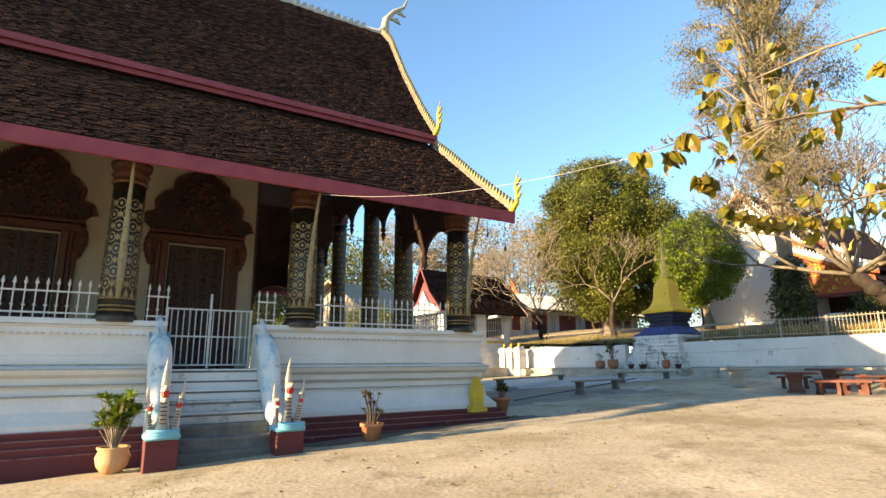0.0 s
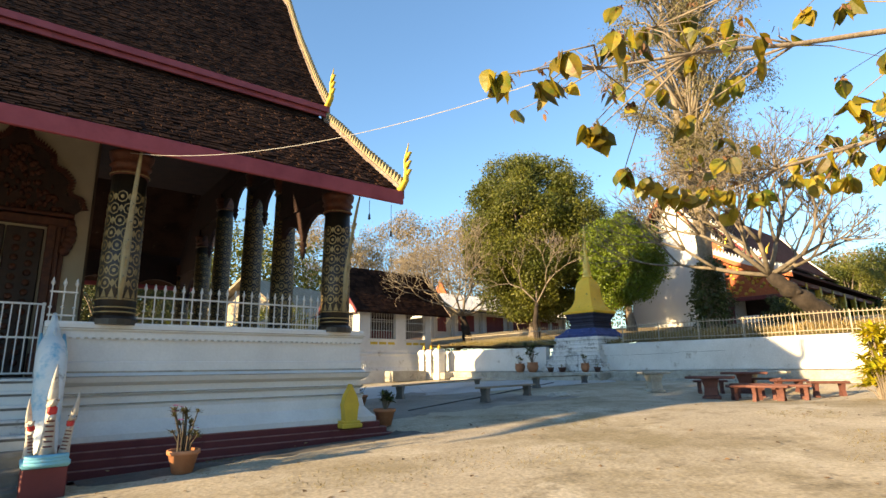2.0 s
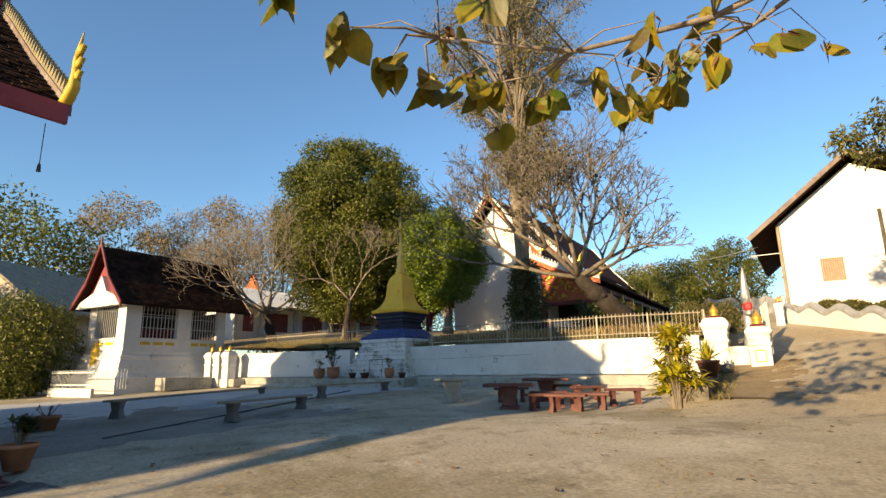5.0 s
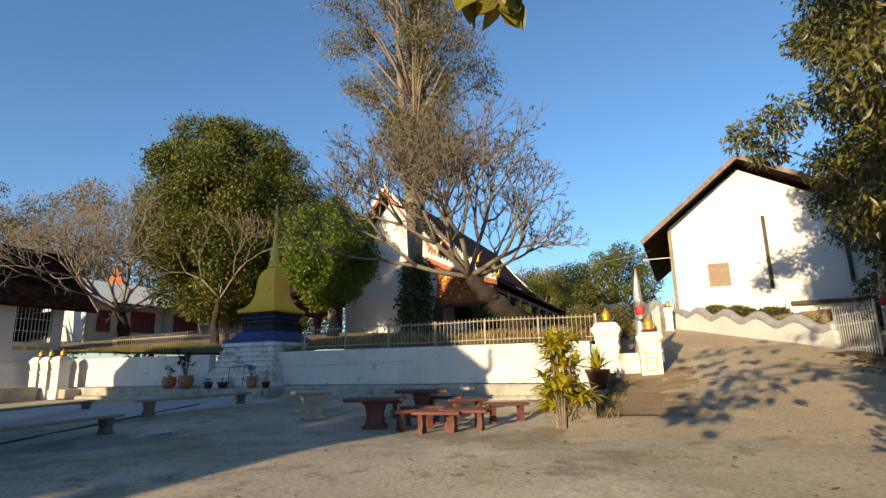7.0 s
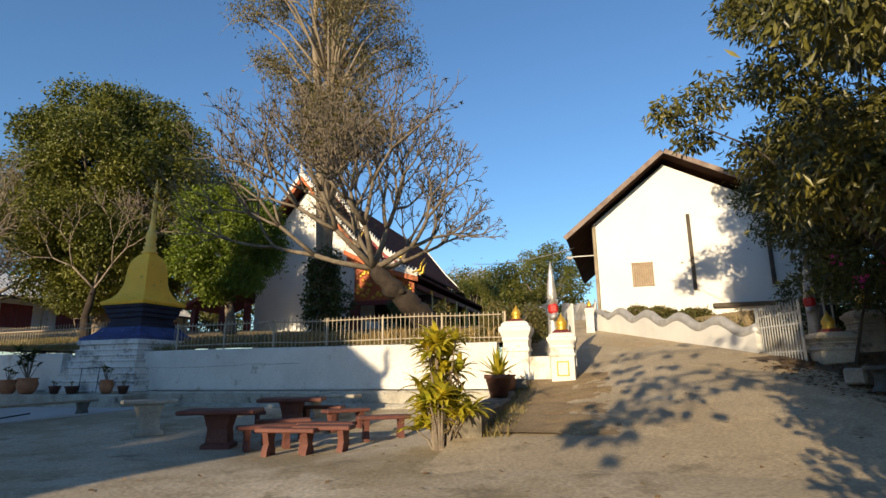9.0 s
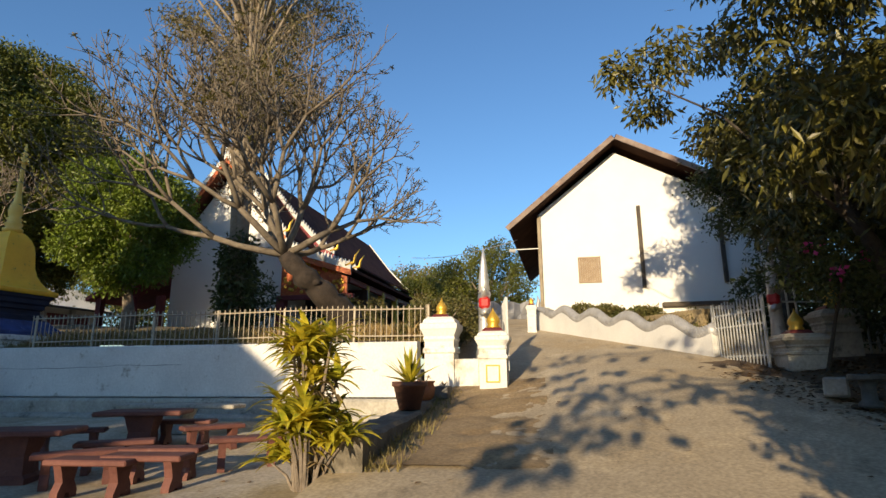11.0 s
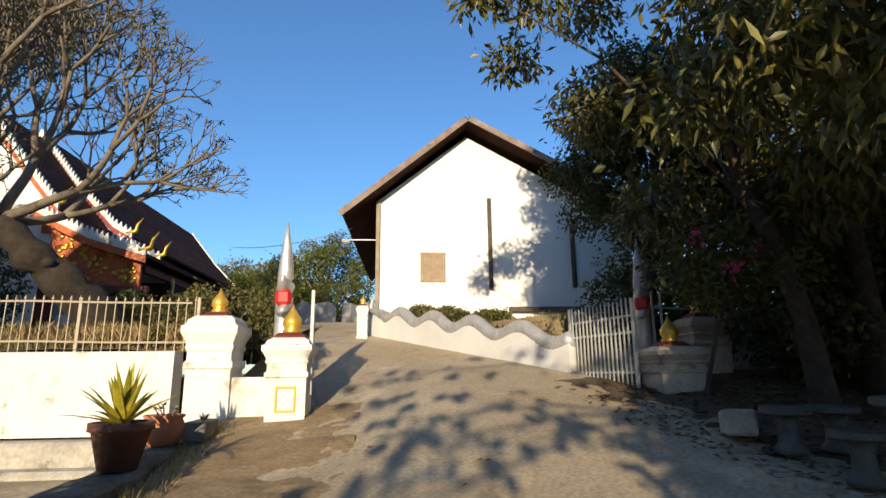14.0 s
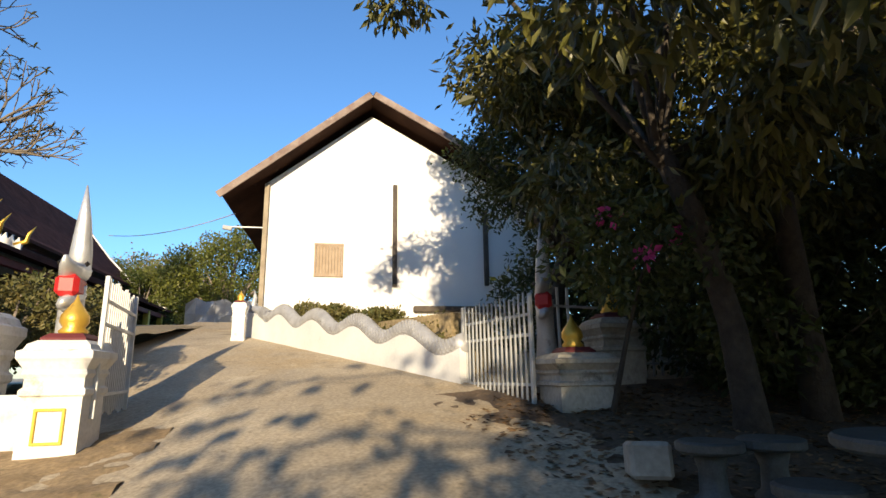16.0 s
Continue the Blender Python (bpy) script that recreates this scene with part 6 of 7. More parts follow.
# ---- second temple on the terrace ----
sim = thing("temple_hall", TERRACE, "white temple hall with dark swept roofs and gilded red gables", "temple")
AXS = -16.1
part("wall", Mesh().prism([(-19.7, 3.2), (-12.4, 3.2), (-12.4, 9.2), (AXS, 13.7), (-19.7, 9.2)], 16.0, 39.0, "y"), HOUSE_WHITE, sim)
for sgn in (1, -1):
    tiers = (([(0, 14.35), (2.2, 11.5), (4.0, 9.35)], 15.1, 19.5), ([(3.3, 9.15), (5.6, 8.0), (8.0, 7.25)], 14.7, 39.5), ([(0, 14.55), (2.2, 11.75), (4.15, 9.7), (5.1, 9.15)], 19.4, 41.0), ([(4.4, 8.95), (5.8, 8.25), (6.6, 7.95)], 19.4, 40.2))
    for ti, (poly, y0, y1) in enumerate(tiers):
        if sgn < 0 and ti == 3:
            continue
        pts = [(AXS + sgn * a, b) for a, b in poly]
        low_ = [(a, b - 0.16) for a, b in pts]
        q = pts + low_[::-1]
        part("roof", Mesh().prism(q[::-1] if sgn > 0 else q, y0, y1, "y"), TILE_RED, sim, "dark tiled roof tier")
        crest = Mesh()
        for yy in (y0, y1):
            bgm = Mesh()
            for (a, b), (c, d) in zip(pts, pts[1:]):
                q = [(a, b - 0.12), (c, d - 0.12), (c, d + 0.16), (a, b + 0.16)]
                bgm.prism(q if c > a else q[::-1], yy - 0.1, yy + 0.06, "y")
            part("bargeboard", bgm, WHITE_WORN if ti else WHITE, sim, "pale plaster bargeboard")
        for (a, b), (c, d) in zip(pts, pts[1:]):
            n = int(math.hypot(c - a, d - b) / 0.22)
            for k in range(n):
                q0, q1 = k / n, (k + 0.85) / n
                xa, za, xb, zb = a + (c - a) * q0, b + (d - b) * q0, a + (c - a) * q1, b + (d - b) * q1
                crest.prism([(xa, za + 0.14), (xb, zb + 0.14), ((xa + xb) / 2 + 0.04, (za + zb) / 2 + 0.38)][::1 if c > a else -1], y0 - 0.08, y0 + 0.02, "y")
        part("crest", crest, WHITE, sim, "white serrated crest")
        under_b = Mesh()
        for (a, b), (c, d) in zip(pts, pts[1:]):
            q = [(a, b - 0.42), (c, d - 0.42), (c, d - 0.13), (a, b - 0.13)]
            under_b.prism(q if c > a else q[::-1], y0 - 0.06, y0 + 0.02, "y")
        part("rafter_board", under_b, RED_FASCIA if ti >= 2 else ORANGE_RED, sim, "red painted rake board")
        ex, ez = pts[-1]
        part("finial", Mesh().tube([(ex - sgn * 0.3, y0, ez + 0.1), (ex + sgn * 0.15, y0, ez + 0.25), (ex + sgn * 0.2, y0, ez + 0.6), (ex + sgn * 0.45, y0, ez + 0.95)], [0.12, 0.11, 0.07, 0.01], 7), GOLD, sim, "gilded upswept finial", True)
part("finial", Mesh().tube([(AXS, 15.1, 14.2), (AXS, 15.0, 14.7), (AXS, 14.8, 15.2)], [0.12, 0.09, 0.01], 7), WHITE, sim)
part("gable_panel", Mesh().prism([(-12.3, 5.9), (-8.5, 5.9), (-8.5, 6.9), (-12.3, 8.6)], 15.2, 15.35, "y"), ORANGE_RED, sim, "vermilion panel with gilded flowers")
dots = Mesh()
rnd = random.Random(8)
for i in range(60):
    x = rnd.uniform(-12.1, -8.7)
    z = rnd.uniform(6.1, 6.8 + (-8.6 - x) * 0.45)
    dots.lathe([(0.01, 0), (0.11, 0.02), (0.05, 0.05)], 8, pose(x, 15.2, z, 90, 0, 0))
tagged(part("gilt_flower", dots, GOLD, sim, "", True), kind="stuff")
part("gable_panel", Mesh().prism([(-12.3, 8.4), (-12.3, 9.2), (-13.2, 10.4), (-13.2, 8.4)], 15.9, 15.98, "y"), ORANGE_RED, sim)
part("beam", Mesh().box((-10.3, 15.3, 5.82), (4.3, 0.3, 0.26), 0.02), MAROON, sim)
for x in (-12.35, -9.0):
    part("column", Mesh().box((x, 15.5, 4.5), (0.5, 0.5, 2.9), 0.04), MAROON if x < -10 else YELLOW, sim, "red square column" if x < -10 else "gilded square column")
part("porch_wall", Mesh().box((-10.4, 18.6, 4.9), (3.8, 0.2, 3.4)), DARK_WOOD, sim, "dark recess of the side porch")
part("gallery_wall", Mesh().box((-12.3, 28.5, 5.2), (0.16, 20.0, 4.2)), BROWN_WALL, sim, "brown wall of the side gallery")
for k in range(7):
    part("column", Mesh().box((-8.7, 18.8 + 3.1 * k, 4.9), (0.36, 0.36, 3.9), 0.03), YELLOW, sim, "gilded square column")
part("beam", Mesh().box((-8.7, 27.6, 6.8), (0.24, 23.5, 0.3), 0.02), MAROON, sim)
part("counter", Mesh().box((-10.2, 14.6, 4.35), (1.9, 0.6, 0.55), 0.03), HOUSE_WHITE, sim, "white plaster bench")
part("side_porch", Mesh().prism([(-24.5, 6.2), (-20.0, 8.4), (-19.6, 8.4), (-19.6, 8.1), (-24.5, 6.0)], 15.0, 20.0, "y"), RED_FASCIA, sim, "dark red side porch roof")
for x in (-23.8, -21.6, -19.8):
    part("column", Mesh().box((x, 15.4, 4.8), (0.36, 0.36, 2.8), 0.02), MAROON, sim)
orange = thing("shrine_gable", TERRACE @ pose(-38, 12, 0), "small orange and gold gable peeping over the chapel roof", "roof gable")
part("gable", Mesh().prism([(-1.5, 7.9), (1.5, 7.9), (0, 10.2)], -0.1, 0.1, "y"), ORANGE_RED, orange)
part("wall", Mesh().box((0, 1.0, 5.9), (2.2, 1.8, 4.4)), WHITE_WORN, orange)

# brown-roofed hut beyond the bush
hut = thing("hut", pose(-7.2, 56, 0, 0, 0, -30), "plain hut with a low brown gabled roof", "hut")
part("wall", Mesh().prism([(-4.2, 0.5), (4.2, 0.5), (4.2, 6.2), (0, 9.2), (-4.2, 6.2)], -6, 6, "y"), CREAM, hut)
part("roof", Mesh().prism([(-5.0, 5.7), (0, 9.3), (5.0, 5.7), (5.0, 5.9), (0, 9.55), (-5.0, 5.9)], -6.8, 6.8, "y"), PLANK, hut)

# ---- draped tarpaulins far up the road ----
tp = Mesh()
for k in range(2):
    x0 = 0.0 + 2.6 * k
    pts = [(x0 + 0.45 * i, 0.0, 0) for i in range(6)]
    n = 6
    v = []
    for j in range(5):
        for i in range(n):
            v.append((x0 + 0.45 * i, 0.25 * math.sin(i * 1.7 + j), 1.9 * j / 4 + (0.35 * abs(math.sin(i * 1.3 + k)) if j == 4 else 0)))
    tp.add(v, [(j * n + i, j * n + i + 1, (j + 1) * n + i + 1, (j + 1) * n + i) for j in range(4) for i in range(n - 1)])
solid("tarpaulin", tp, TARP, "grey tarpaulins draped over stored goods", "tarpaulin", m=pose(35.0, 32.6, 3.9, 0, 0, -42))

# ---- cables ----
def sag(a, b, drop, n=16):
    a, b = Vector(a), Vector(b)
    return [tuple(a.lerp(b, i / n) - Vector((0, 0, drop * 4 * (i / n) * (1 - i / n)))) for i in range(n + 1)]


solid("cable", Mesh().tube(sag(tuple(TEMPLE @ Vector((0.1, -0.75, 5.2))), (2.9, 6.75, 4.3), 0.3), 0.004, 5), CABLE, "pale slack cable from temple eave to tree", "cable")
solid("cable", Mesh().tube(sag((31.0, 33.0, 8.4), (27.3, 22.2, 7.0), 0.25), 0.015, 5), CABLE, "pale slack cable to the white house", "cable")
for i, s in enumerate((4.6, 5.15)):
    top = TEMPLE @ Vector((s, -1.0, 5.12))
    solid("eave_bell", Mesh().tube([tuple(top), tuple(top - Vector((0, 0, 0.30 + 0.3 * i)))], 0.006, 5).lathe([(0.03, -0.42 - 0.3 * i), (0.02, -0.32 - 0.3 * i), (0.004, -0.28 - 0.3 * i)], 8, Matrix.Translation(top)), CABLE_DARK, "small dark bell hanging on a wire from the eave", "bell", "eave bells")
hose = Mesh().tube([(2.2, 17.6, court(2.2, 17.6) + 0.03), (4.5, 20.5, court(4.5, 20.5) + 0.04), (7.0, 24.0, court(7, 24) + 0.03), (9.2, 26.8, court(9.2, 26.8) + 0.05)], 0.02, 6)
solid("hose", hose, CABLE_DARK, "dark hose lying across the courtyard", "hose")


# ---- plants ----
def leaf_cloud(clumps, count, length, width, seed, outward=0.5, droop=0.2, shell=0.35):
    """count small folded leaves spread over ellipsoid clumps given as (centre, radii)."""
    rg = np.random.RandomState(seed)
    cs = np.array([c for c, r in clumps], float)
    rs = np.array([r for c, r in clumps], float)
    vol = (rs[:, 0] * rs[:, 1] * rs[:, 2]) ** 0.67
    pick_ = rg.choice(len(clumps), count, p=vol / vol.sum())
    d = rg.normal(size=(count, 3))
    d /= np.linalg.norm(d, axis=1)[:, None]
    rad = shell + (1 - shell) * rg.rand(count) ** 0.6
    rad *= 1 + 0.25 * rg.normal(size=count) * (rg.rand(count) < 0.25)
    p = cs[pick_] + d * rs[pick_] * rad[:, None]
    ax = d * outward + rg.normal(size=(count, 3)) * 0.6
    ax[:, 2] -= droop
    ax /= np.linalg.norm(ax, axis=1)[:, None]
    sd = np.cross(ax, rg.normal(size=(count, 3)))
    sd /= np.linalg.norm(sd, axis=1)[:, None]
    up = np.cross(sd, ax)
    L_ = (length * (0.6 + 0.7 * rg.rand(count)))[:, None]
    W_ = (width * (0.6 + 0.7 * rg.rand(count)))[:, None]
    v = np.stack([p, p + ax * L_ * 0.5 + sd * W_ * 0.5 + up * W_ * 0.12, p + ax * L_, p + ax * L_ * 0.5 - sd * W_ * 0.5 + up * W_ * 0.12], 1).reshape(-1, 3)
    ms = Mesh()
    ms.v = [tuple(q) for q in v.tolist()]
    ms.f = [(4 * i, 4 * i + 1, 4 * i + 2, 4 * i + 3) for i in range(count)]
    return ms


def clumps_on(centre, radii, k, size, seed, flat=0.8, inner=0.5):
    rg = random.Random(seed)
    out = []
    for i in range(k):
        z = 1 - 2 * (i + 0.5) / k
        a = i * 2.39996 + rg.uniform(-0.4, 0.4)
        r = math.sqrt(max(0, 1 - z * z))
        q = inner + (1 - inner) * rg.random() ** 0.5
        s = size * rg.uniform(0.65, 1.35)
        out.append(((centre[0] + radii[0] * r * math.cos(a) * q, centre[1] + radii[1] * r * math.sin(a) * q, centre[2] + radii[2] * z * q), (s, s, s * flat)))
    return out


def limbs(ms, foot, clumps, r0, seed, fork=0.35, every=1):
    """Trunk from foot with limbs that reach the clumps."""
    rg = random.Random(seed)
    foot = Vector(foot)
    mid = sum((Vector(c) for c, r in clumps), Vector()) / len(clumps)
    low_ = min(c[2] for c, r in clumps)
    top = Vector((foot.x + (mid.x - foot.x) * 0.5, foot.y + (mid.y - foot.y) * 0.5, foot.z + (mid.z - foot.z) * fork))
    ms.tube([tuple(foot - Vector((0, 0, 0.3))), tuple(foot + Vector((0.02, 0, 0.25))), tuple(foot.lerp(top, 0.5) + Vector((rg.uniform(-0.1, 0.1), rg.uniform(-0.1, 0.1), 0))), tuple(top)], [r0 * 1.5, r0 * 1.1, r0 * 0.95, r0 * 0.8], 10)
    for c, r in clumps[::every]:
        c = Vector(c)
        m = top.lerp(c, 0.5) + Vector((rg.uniform(-0.3, 0.3), rg.uniform(-0.3, 0.3), 0.12 * (c - top).length))
        ms.tube([tuple(top), tuple(top.lerp(m, 0.5)), tuple(m), tuple(c)], [r0 * 0.45, r0 * 0.33, r0 * 0.22, r0 * 0.05], 6)


def leafy_tree(foot, centre, radii, k, size, count, leaf, mat, bark, r0, seed, label, category="tree", outward=0.5, inner=0.55, fork=0.35, name="tree", droop=0.2):
    th = thing(name, pose(*foot), label, category, "trees")
    f = Vector(foot)
    cl = [((c[0] - f.x, c[1] - f.y, c[2] - f.z), r) for c, r in clumps_on(centre, radii, k, size, seed, inner=inner)]
    tr = Mesh()
    limbs(tr, (0, 0, 0), cl, r0, seed, fork)
    part("trunk", tr, bark, th, "", True)
    part("crown", leaf_cloud(cl, count, leaf[0], leaf[1], seed, outward, droop), mat, th)
    return th


def grow(ms, p, d, length, r, depth, rg, spread, tips, up=0.18, sides=5, shrink=0.78):
    """Forking bare branches with blunt tips."""
    n = 3
    pts, rad = [tuple(p)], [r]
    for i in range(n):
        d = (d + Vector((rg.uniform(-1, 1), rg.uniform(-1, 1), rg.uniform(-0.6, 1))) * 0.13 + Vector((0, 0, up * 0.25))).normalized()
        p = p + d * length / n
        pts.append(tuple(p))
        rad.append(r * (1 - 0.25 * (i + 1) / n))
    ms.tube(pts, rad, sides if depth > 2 else 4)
    if depth == 0:
        tips.append((p, d))
        return
    kids = 3 if rg.random() < 0.38 else 2
    turn = rg.uniform(0, 6.28)
    for i in range(kids):
        a = turn + 2 * math.pi * i / kids + rg.uniform(-0.4, 0.4)
        o = d.orthogonal().normalized()
        side = o * math.cos(a) + d.cross(o) * math.sin(a)
        nd = (d + side * spread * rg.uniform(0.7, 1.2)).normalized()
        grow(ms, p, nd, length * shrink * rg.uniform(0.85, 1.15), r * 0.71, depth - 1, rg, spread, tips, up, sides, shrink)


def bare_tree(foot, trunk, starts, depth, seed, label, r0, leaves, spread=0.62, mat=None, flowers=30, up=0.18):
    """trunk: points from the foot to the fork; starts: (direction, length) of the main limbs."""
    th = thing("frangipani_tree", pose(*foot), label, "tree", "trees")
    rg = random.Random(seed)
    ms, tips = Mesh(), []
    pts = [Vector(q) - Vector(foot) for q in trunk]
    tk = Mesh()
    fine_pts = [pts[0] - Vector((0, 0, 0.3))]
    for a_, b_ in zip(pts, pts[1:]):
        fine_pts += [a_.lerp(b_, k / 4) for k in range(4)]
    fine_pts.append(pts[-1])
    nf = len(fine_pts)
    tk.tube([tuple(q + Vector((rg.uniform(-1, 1), rg.uniform(-1, 1), rg.uniform(-0.5, 0.5))) * r0 * 0.12) for q in fine_pts], [r0 * (1.5 - 0.75 * i / nf) * rg.uniform(0.86, 1.14) for i in range(nf)], 11)
    for k in range(5):
        q = fine_pts[rg.randint(2, nf - 2)]
        tk.lathe([(r0 * 0.1, -r0 * 0.3), (r0 * 0.5, -r0 * 0.1), (r0 * 0.45, r0 * 0.2), (r0 * 0.1, r0 * 0.4)], 7, Matrix.Translation(q + Vector((rg.uniform(-1, 1), rg.uniform(-1, 1), 0.3)).normalized() * r0 * 0.8))
    part("trunk", tk, BARK_GNARLED, th, "gnarled dark trunk", True)
    for d, ln_ in starts:
        ms = Mesh()
        grow(ms, pts[-1], Vector(d).normalized(), ln_, r0 * 0.36, depth, rg, spread, tips, up)
        part("limb", ms, mat or BARK_PALE, th, "", True)
    lf, fl = Mesh(), Mesh()
    for i, (p, d) in enumerate(tips):
        if rg.random() < leaves:
            rosette(lf, Matrix.Translation(p), 5, 0.17, 0.045, rg, 0.8, 30)
        if flowers and i % max(1, len(tips) // flowers) == 0:
            for k in range(3):
                q = p + Vector((rg.uniform(-0.06, 0.06), rg.uniform(-0.06, 0.06), 0.05))
                fl.lathe([(0.004, 0), (0.035, 0.012), (0.004, 0.02)], 6, Matrix.Translation(q))
    if lf.v:
        part("leaves", lf, LEAF_OLIVE, th, "few remaining leaves at branch tips")
    if fl.v:
        tagged(part("flowers", fl, CREAM_PETAL, th, "few cream flowers"), kind="stuff")
    return th, tips


def tw(x, y, z=None):
    p = TERRACE @ Vector((x, y, 0))
    return (p.x, p.y, terrace_height(x, y) - 0.05 if z is None else z)


# large leaning frangipani on the terrace
bare_tree(tw(-3.9, 4.2), [tw(-3.9, 4.2), tw(-4.2, 3.8, 3.7), tw(-4.75, 3.25, 4.35), tw(-5.1, 2.9, 4.75), tw(-5.6, 2.6, 5.35)],
          [((0.35, -0.05, 0.8), 1.55), ((0.9, -0.6, 0.42), 1.5), ((-0.25, 0.5, 0.85), 1.75), ((-0.95, 0.75, 0.22), 2.1), ((0.1, 0.9, 0.5), 1.75), ((-0.5, -0.35, 0.6), 1.7), ((0.75, 0.1, 0.12), 1.35), ((-0.8, 0.2, 0.75), 1.85)], 7, 3,
          "large leaning frangipani tree, almost bare, on the terrace", 0.33, 0.2, 0.55, BARK_LIMB, 40, 0.16)
# bare frangipani by the chapel
bare_tree((7.5, 41.0, 3.3), [(7.5, 41.0, 3.3), (7.4, 41.0, 4.3), (7.2, 41.0, 5.2)],
          [((-0.8, 0.1, 0.6), 1.75), ((0.1, -0.4, 0.9), 1.6), ((0.75, -0.2, 0.5), 1.7), ((0.3, 0.8, 0.6), 1.6), ((-0.4, -0.7, 0.6), 1.6), ((-0.9, -0.4, 0.35), 1.85), ((0.9, 0.3, 0.25), 1.6), ((-0.7, 0.6, 0.5), 1.75)], 7, 9,
          "bare grey frangipani tree behind the retaining wall", 0.26, 0.0, 0.6, BARK_PALE, 0, 0.1)
bare_tree((11.2, 36.0, 3.2), [(11.2, 36.0, 3.2), (11.1, 36.0, 4.4), (11.3, 36.1, 5.6)],
          [((-0.7, 0.0, 0.7), 1.3), ((0.5, -0.3, 0.8), 1.3), ((0.0, 0.6, 0.8), 1.3)], 5, 14, "thin bare tree before the round dark tree", 0.15, 0.1, 0.6, BARK, 0, 0.15)
leafy_tree((12.2, 40.2, 3.6), (12.4, 40.0, 10.7), (4.5, 4.5, 6.1), 130, 1.15, 190000, (0.19, 0.09), LEAF_GREEN, BARK, 0.42, 5, "large round dense olive-green tree", inner=0.4, fork=0.3)
leafy_tree((16.9, 34.8, 4.0), (16.5, 34.7, 8.2), (2.25, 2.3, 2.8), 52, 0.8, 52000, (0.18, 0.08), LEAF_BRIGHT, BARK, 0.24, 6, "bright green leafy tree behind the stupa", inner=0.55, fork=0.3)

# very tall thin-crowned tree
tall = thing("tall_tree", pose(19.5, 30.3, 3.6), "very tall tree with sparse grey-green feathery crown", "tree", "trees")
cl = []
rg = random.Random(41)
for i in range(120):
    z = rg.uniform(8.5, 24.0)
    a = rg.uniform(0, 6.28)
    rr = rg.uniform(0.25, 1.0) * (1.7 + 2.9 * math.sin(math.pi * min(1, max(0, (z - 8) / 18))))
    s = rg.uniform(0.75, 1.45)
    cl.append(((rr * math.cos(a), rr * math.sin(a), z), (s, s, s * 0.85)))
tr = Mesh()
for k, (dx, dy) in enumerate(((0, 0), (0.25, 0.1), (-0.2, 0.15))):
    tr.tube([(dx * 0.3, dy * 0.3, -0.3), (dx * 0.6, dy * 0.6, 4), (dx * 1.6, dy * 1.6, 9), (dx * 3.5, dy * 3.5, 15), (dx * 4.5 + 0.2, dy * 4.5, 22)], [0.34, 0.26, 0.21, 0.15, 0.05], 8)
for c, r in cl:
    c = Vector(c)
    b = Vector((c.x * 0.08, c.y * 0.08, c.z - rg.uniform(2.0, 4.5)))
    m = b.lerp(c, 0.55) + Vector((0, 0, 0.6))
    tr.tube([tuple(b), tuple(b.lerp(m, 0.5)), tuple(m), tuple(c)], [0.09, 0.075, 0.055, 0.015], 5)
    for k in range(5):
        e = c + Vector((rg.uniform(-1, 1), rg.uniform(-1, 1), rg.uniform(-0.8, 0.8))) * r[0] * 1.2
        tr.tube([tuple(m.lerp(c, 0.6)), tuple(c.lerp(e, 0.4)), tuple(e)], [0.03, 0.02, 0.006], 4)
part("trunk", tr, BARK_PALE, tall, "several straight pale stems", True)
part("crown", leaf_cloud(cl, 52000, 0.19, 0.06, 42, 0.2, 0.9, 0.05), LEAF_SAGE, tall)
vine = [((0.35 * math.cos(k * 2.4), 0.35 * math.sin(k * 2.4), 0.3 + 0.11 * k), (0.55, 0.55, 0.5)) for k in range(30)]
part("ivy", leaf_cloud(vine, 3500, 0.2, 0.13, 44, 0.6, 0.4), LEAF_DARK, tall, "dark climbing leaves on the lower trunk")
dryv = [((0.5 * math.cos(k * 2.4), 0.5 * math.sin(k * 2.4), 5.0 + 0.45 * k), (0.65, 0.65, 0.6)) for k in range(28)]
part("dry_vine", leaf_cloud(dryv, 4200, 0.16, 0.06, 45, 0.3, 0.5), LEAF_TAN, tall, "dry tan vine on the stems")

# low green growth on the terrace and by the gate
def bush_thing(foot, radii, count, mat, label, seed, leaf=(0.13, 0.06), k=14):
    th = thing("bush", pose(*foot), label, "bush", "bushes")
    cl_ = clumps_on((0, 0, radii[2] * 0.75), radii, k, min(radii) * 0.5, seed, inner=0.5)
    st_ = Mesh()
    for c, r in cl_:
        st_.tube([(0, 0, -0.1), (c[0] * 0.4, c[1] * 0.4, c[2] * 0.5), c], [0.03, 0.022, 0.008], 5)
    part("stem", st_, BARK, th)
    part("foliage", leaf_cloud(cl_, count, leaf[0], leaf[1], seed), mat, th)


bush_thing(tw(-11.6, 10.5), (1.0, 1.0, 1.7), 3500, LEAF_DARK, "dark green bush by the white temple wall", 51, (0.2, 0.08))
bush_thing(tw(-8.2, 13.0), (1.3, 0.8, 0.9), 3000, LEAF_DARK, "dark green bush below the gilded gable", 52, (0.17, 0.07))
bush_thing(tw(-6.6, 13.2), (1.1, 0.8, 0.7), 2600, HEDGE, "mixed green bush beside the temple porch", 53)
bush_thing(tw(-0.7, 1.8), (0.62, 1.1, 0.62), 5200, HEDGE, "clipped green bush behind the gate pillars", 54, (0.09, 0.045))
bush_thing(tw(-1.2, 4.2), (0.8, 1.8, 0.52), 5200, HEDGE, "low green hedge along the road", 55, (0.09, 0.045))
bush_thing(tw(-1.2, 0.62), (0.34, 0.2, 0.22), 1400, HEDGE, "small clump trailing over the wall top", 56, (0.07, 0.035), 8)
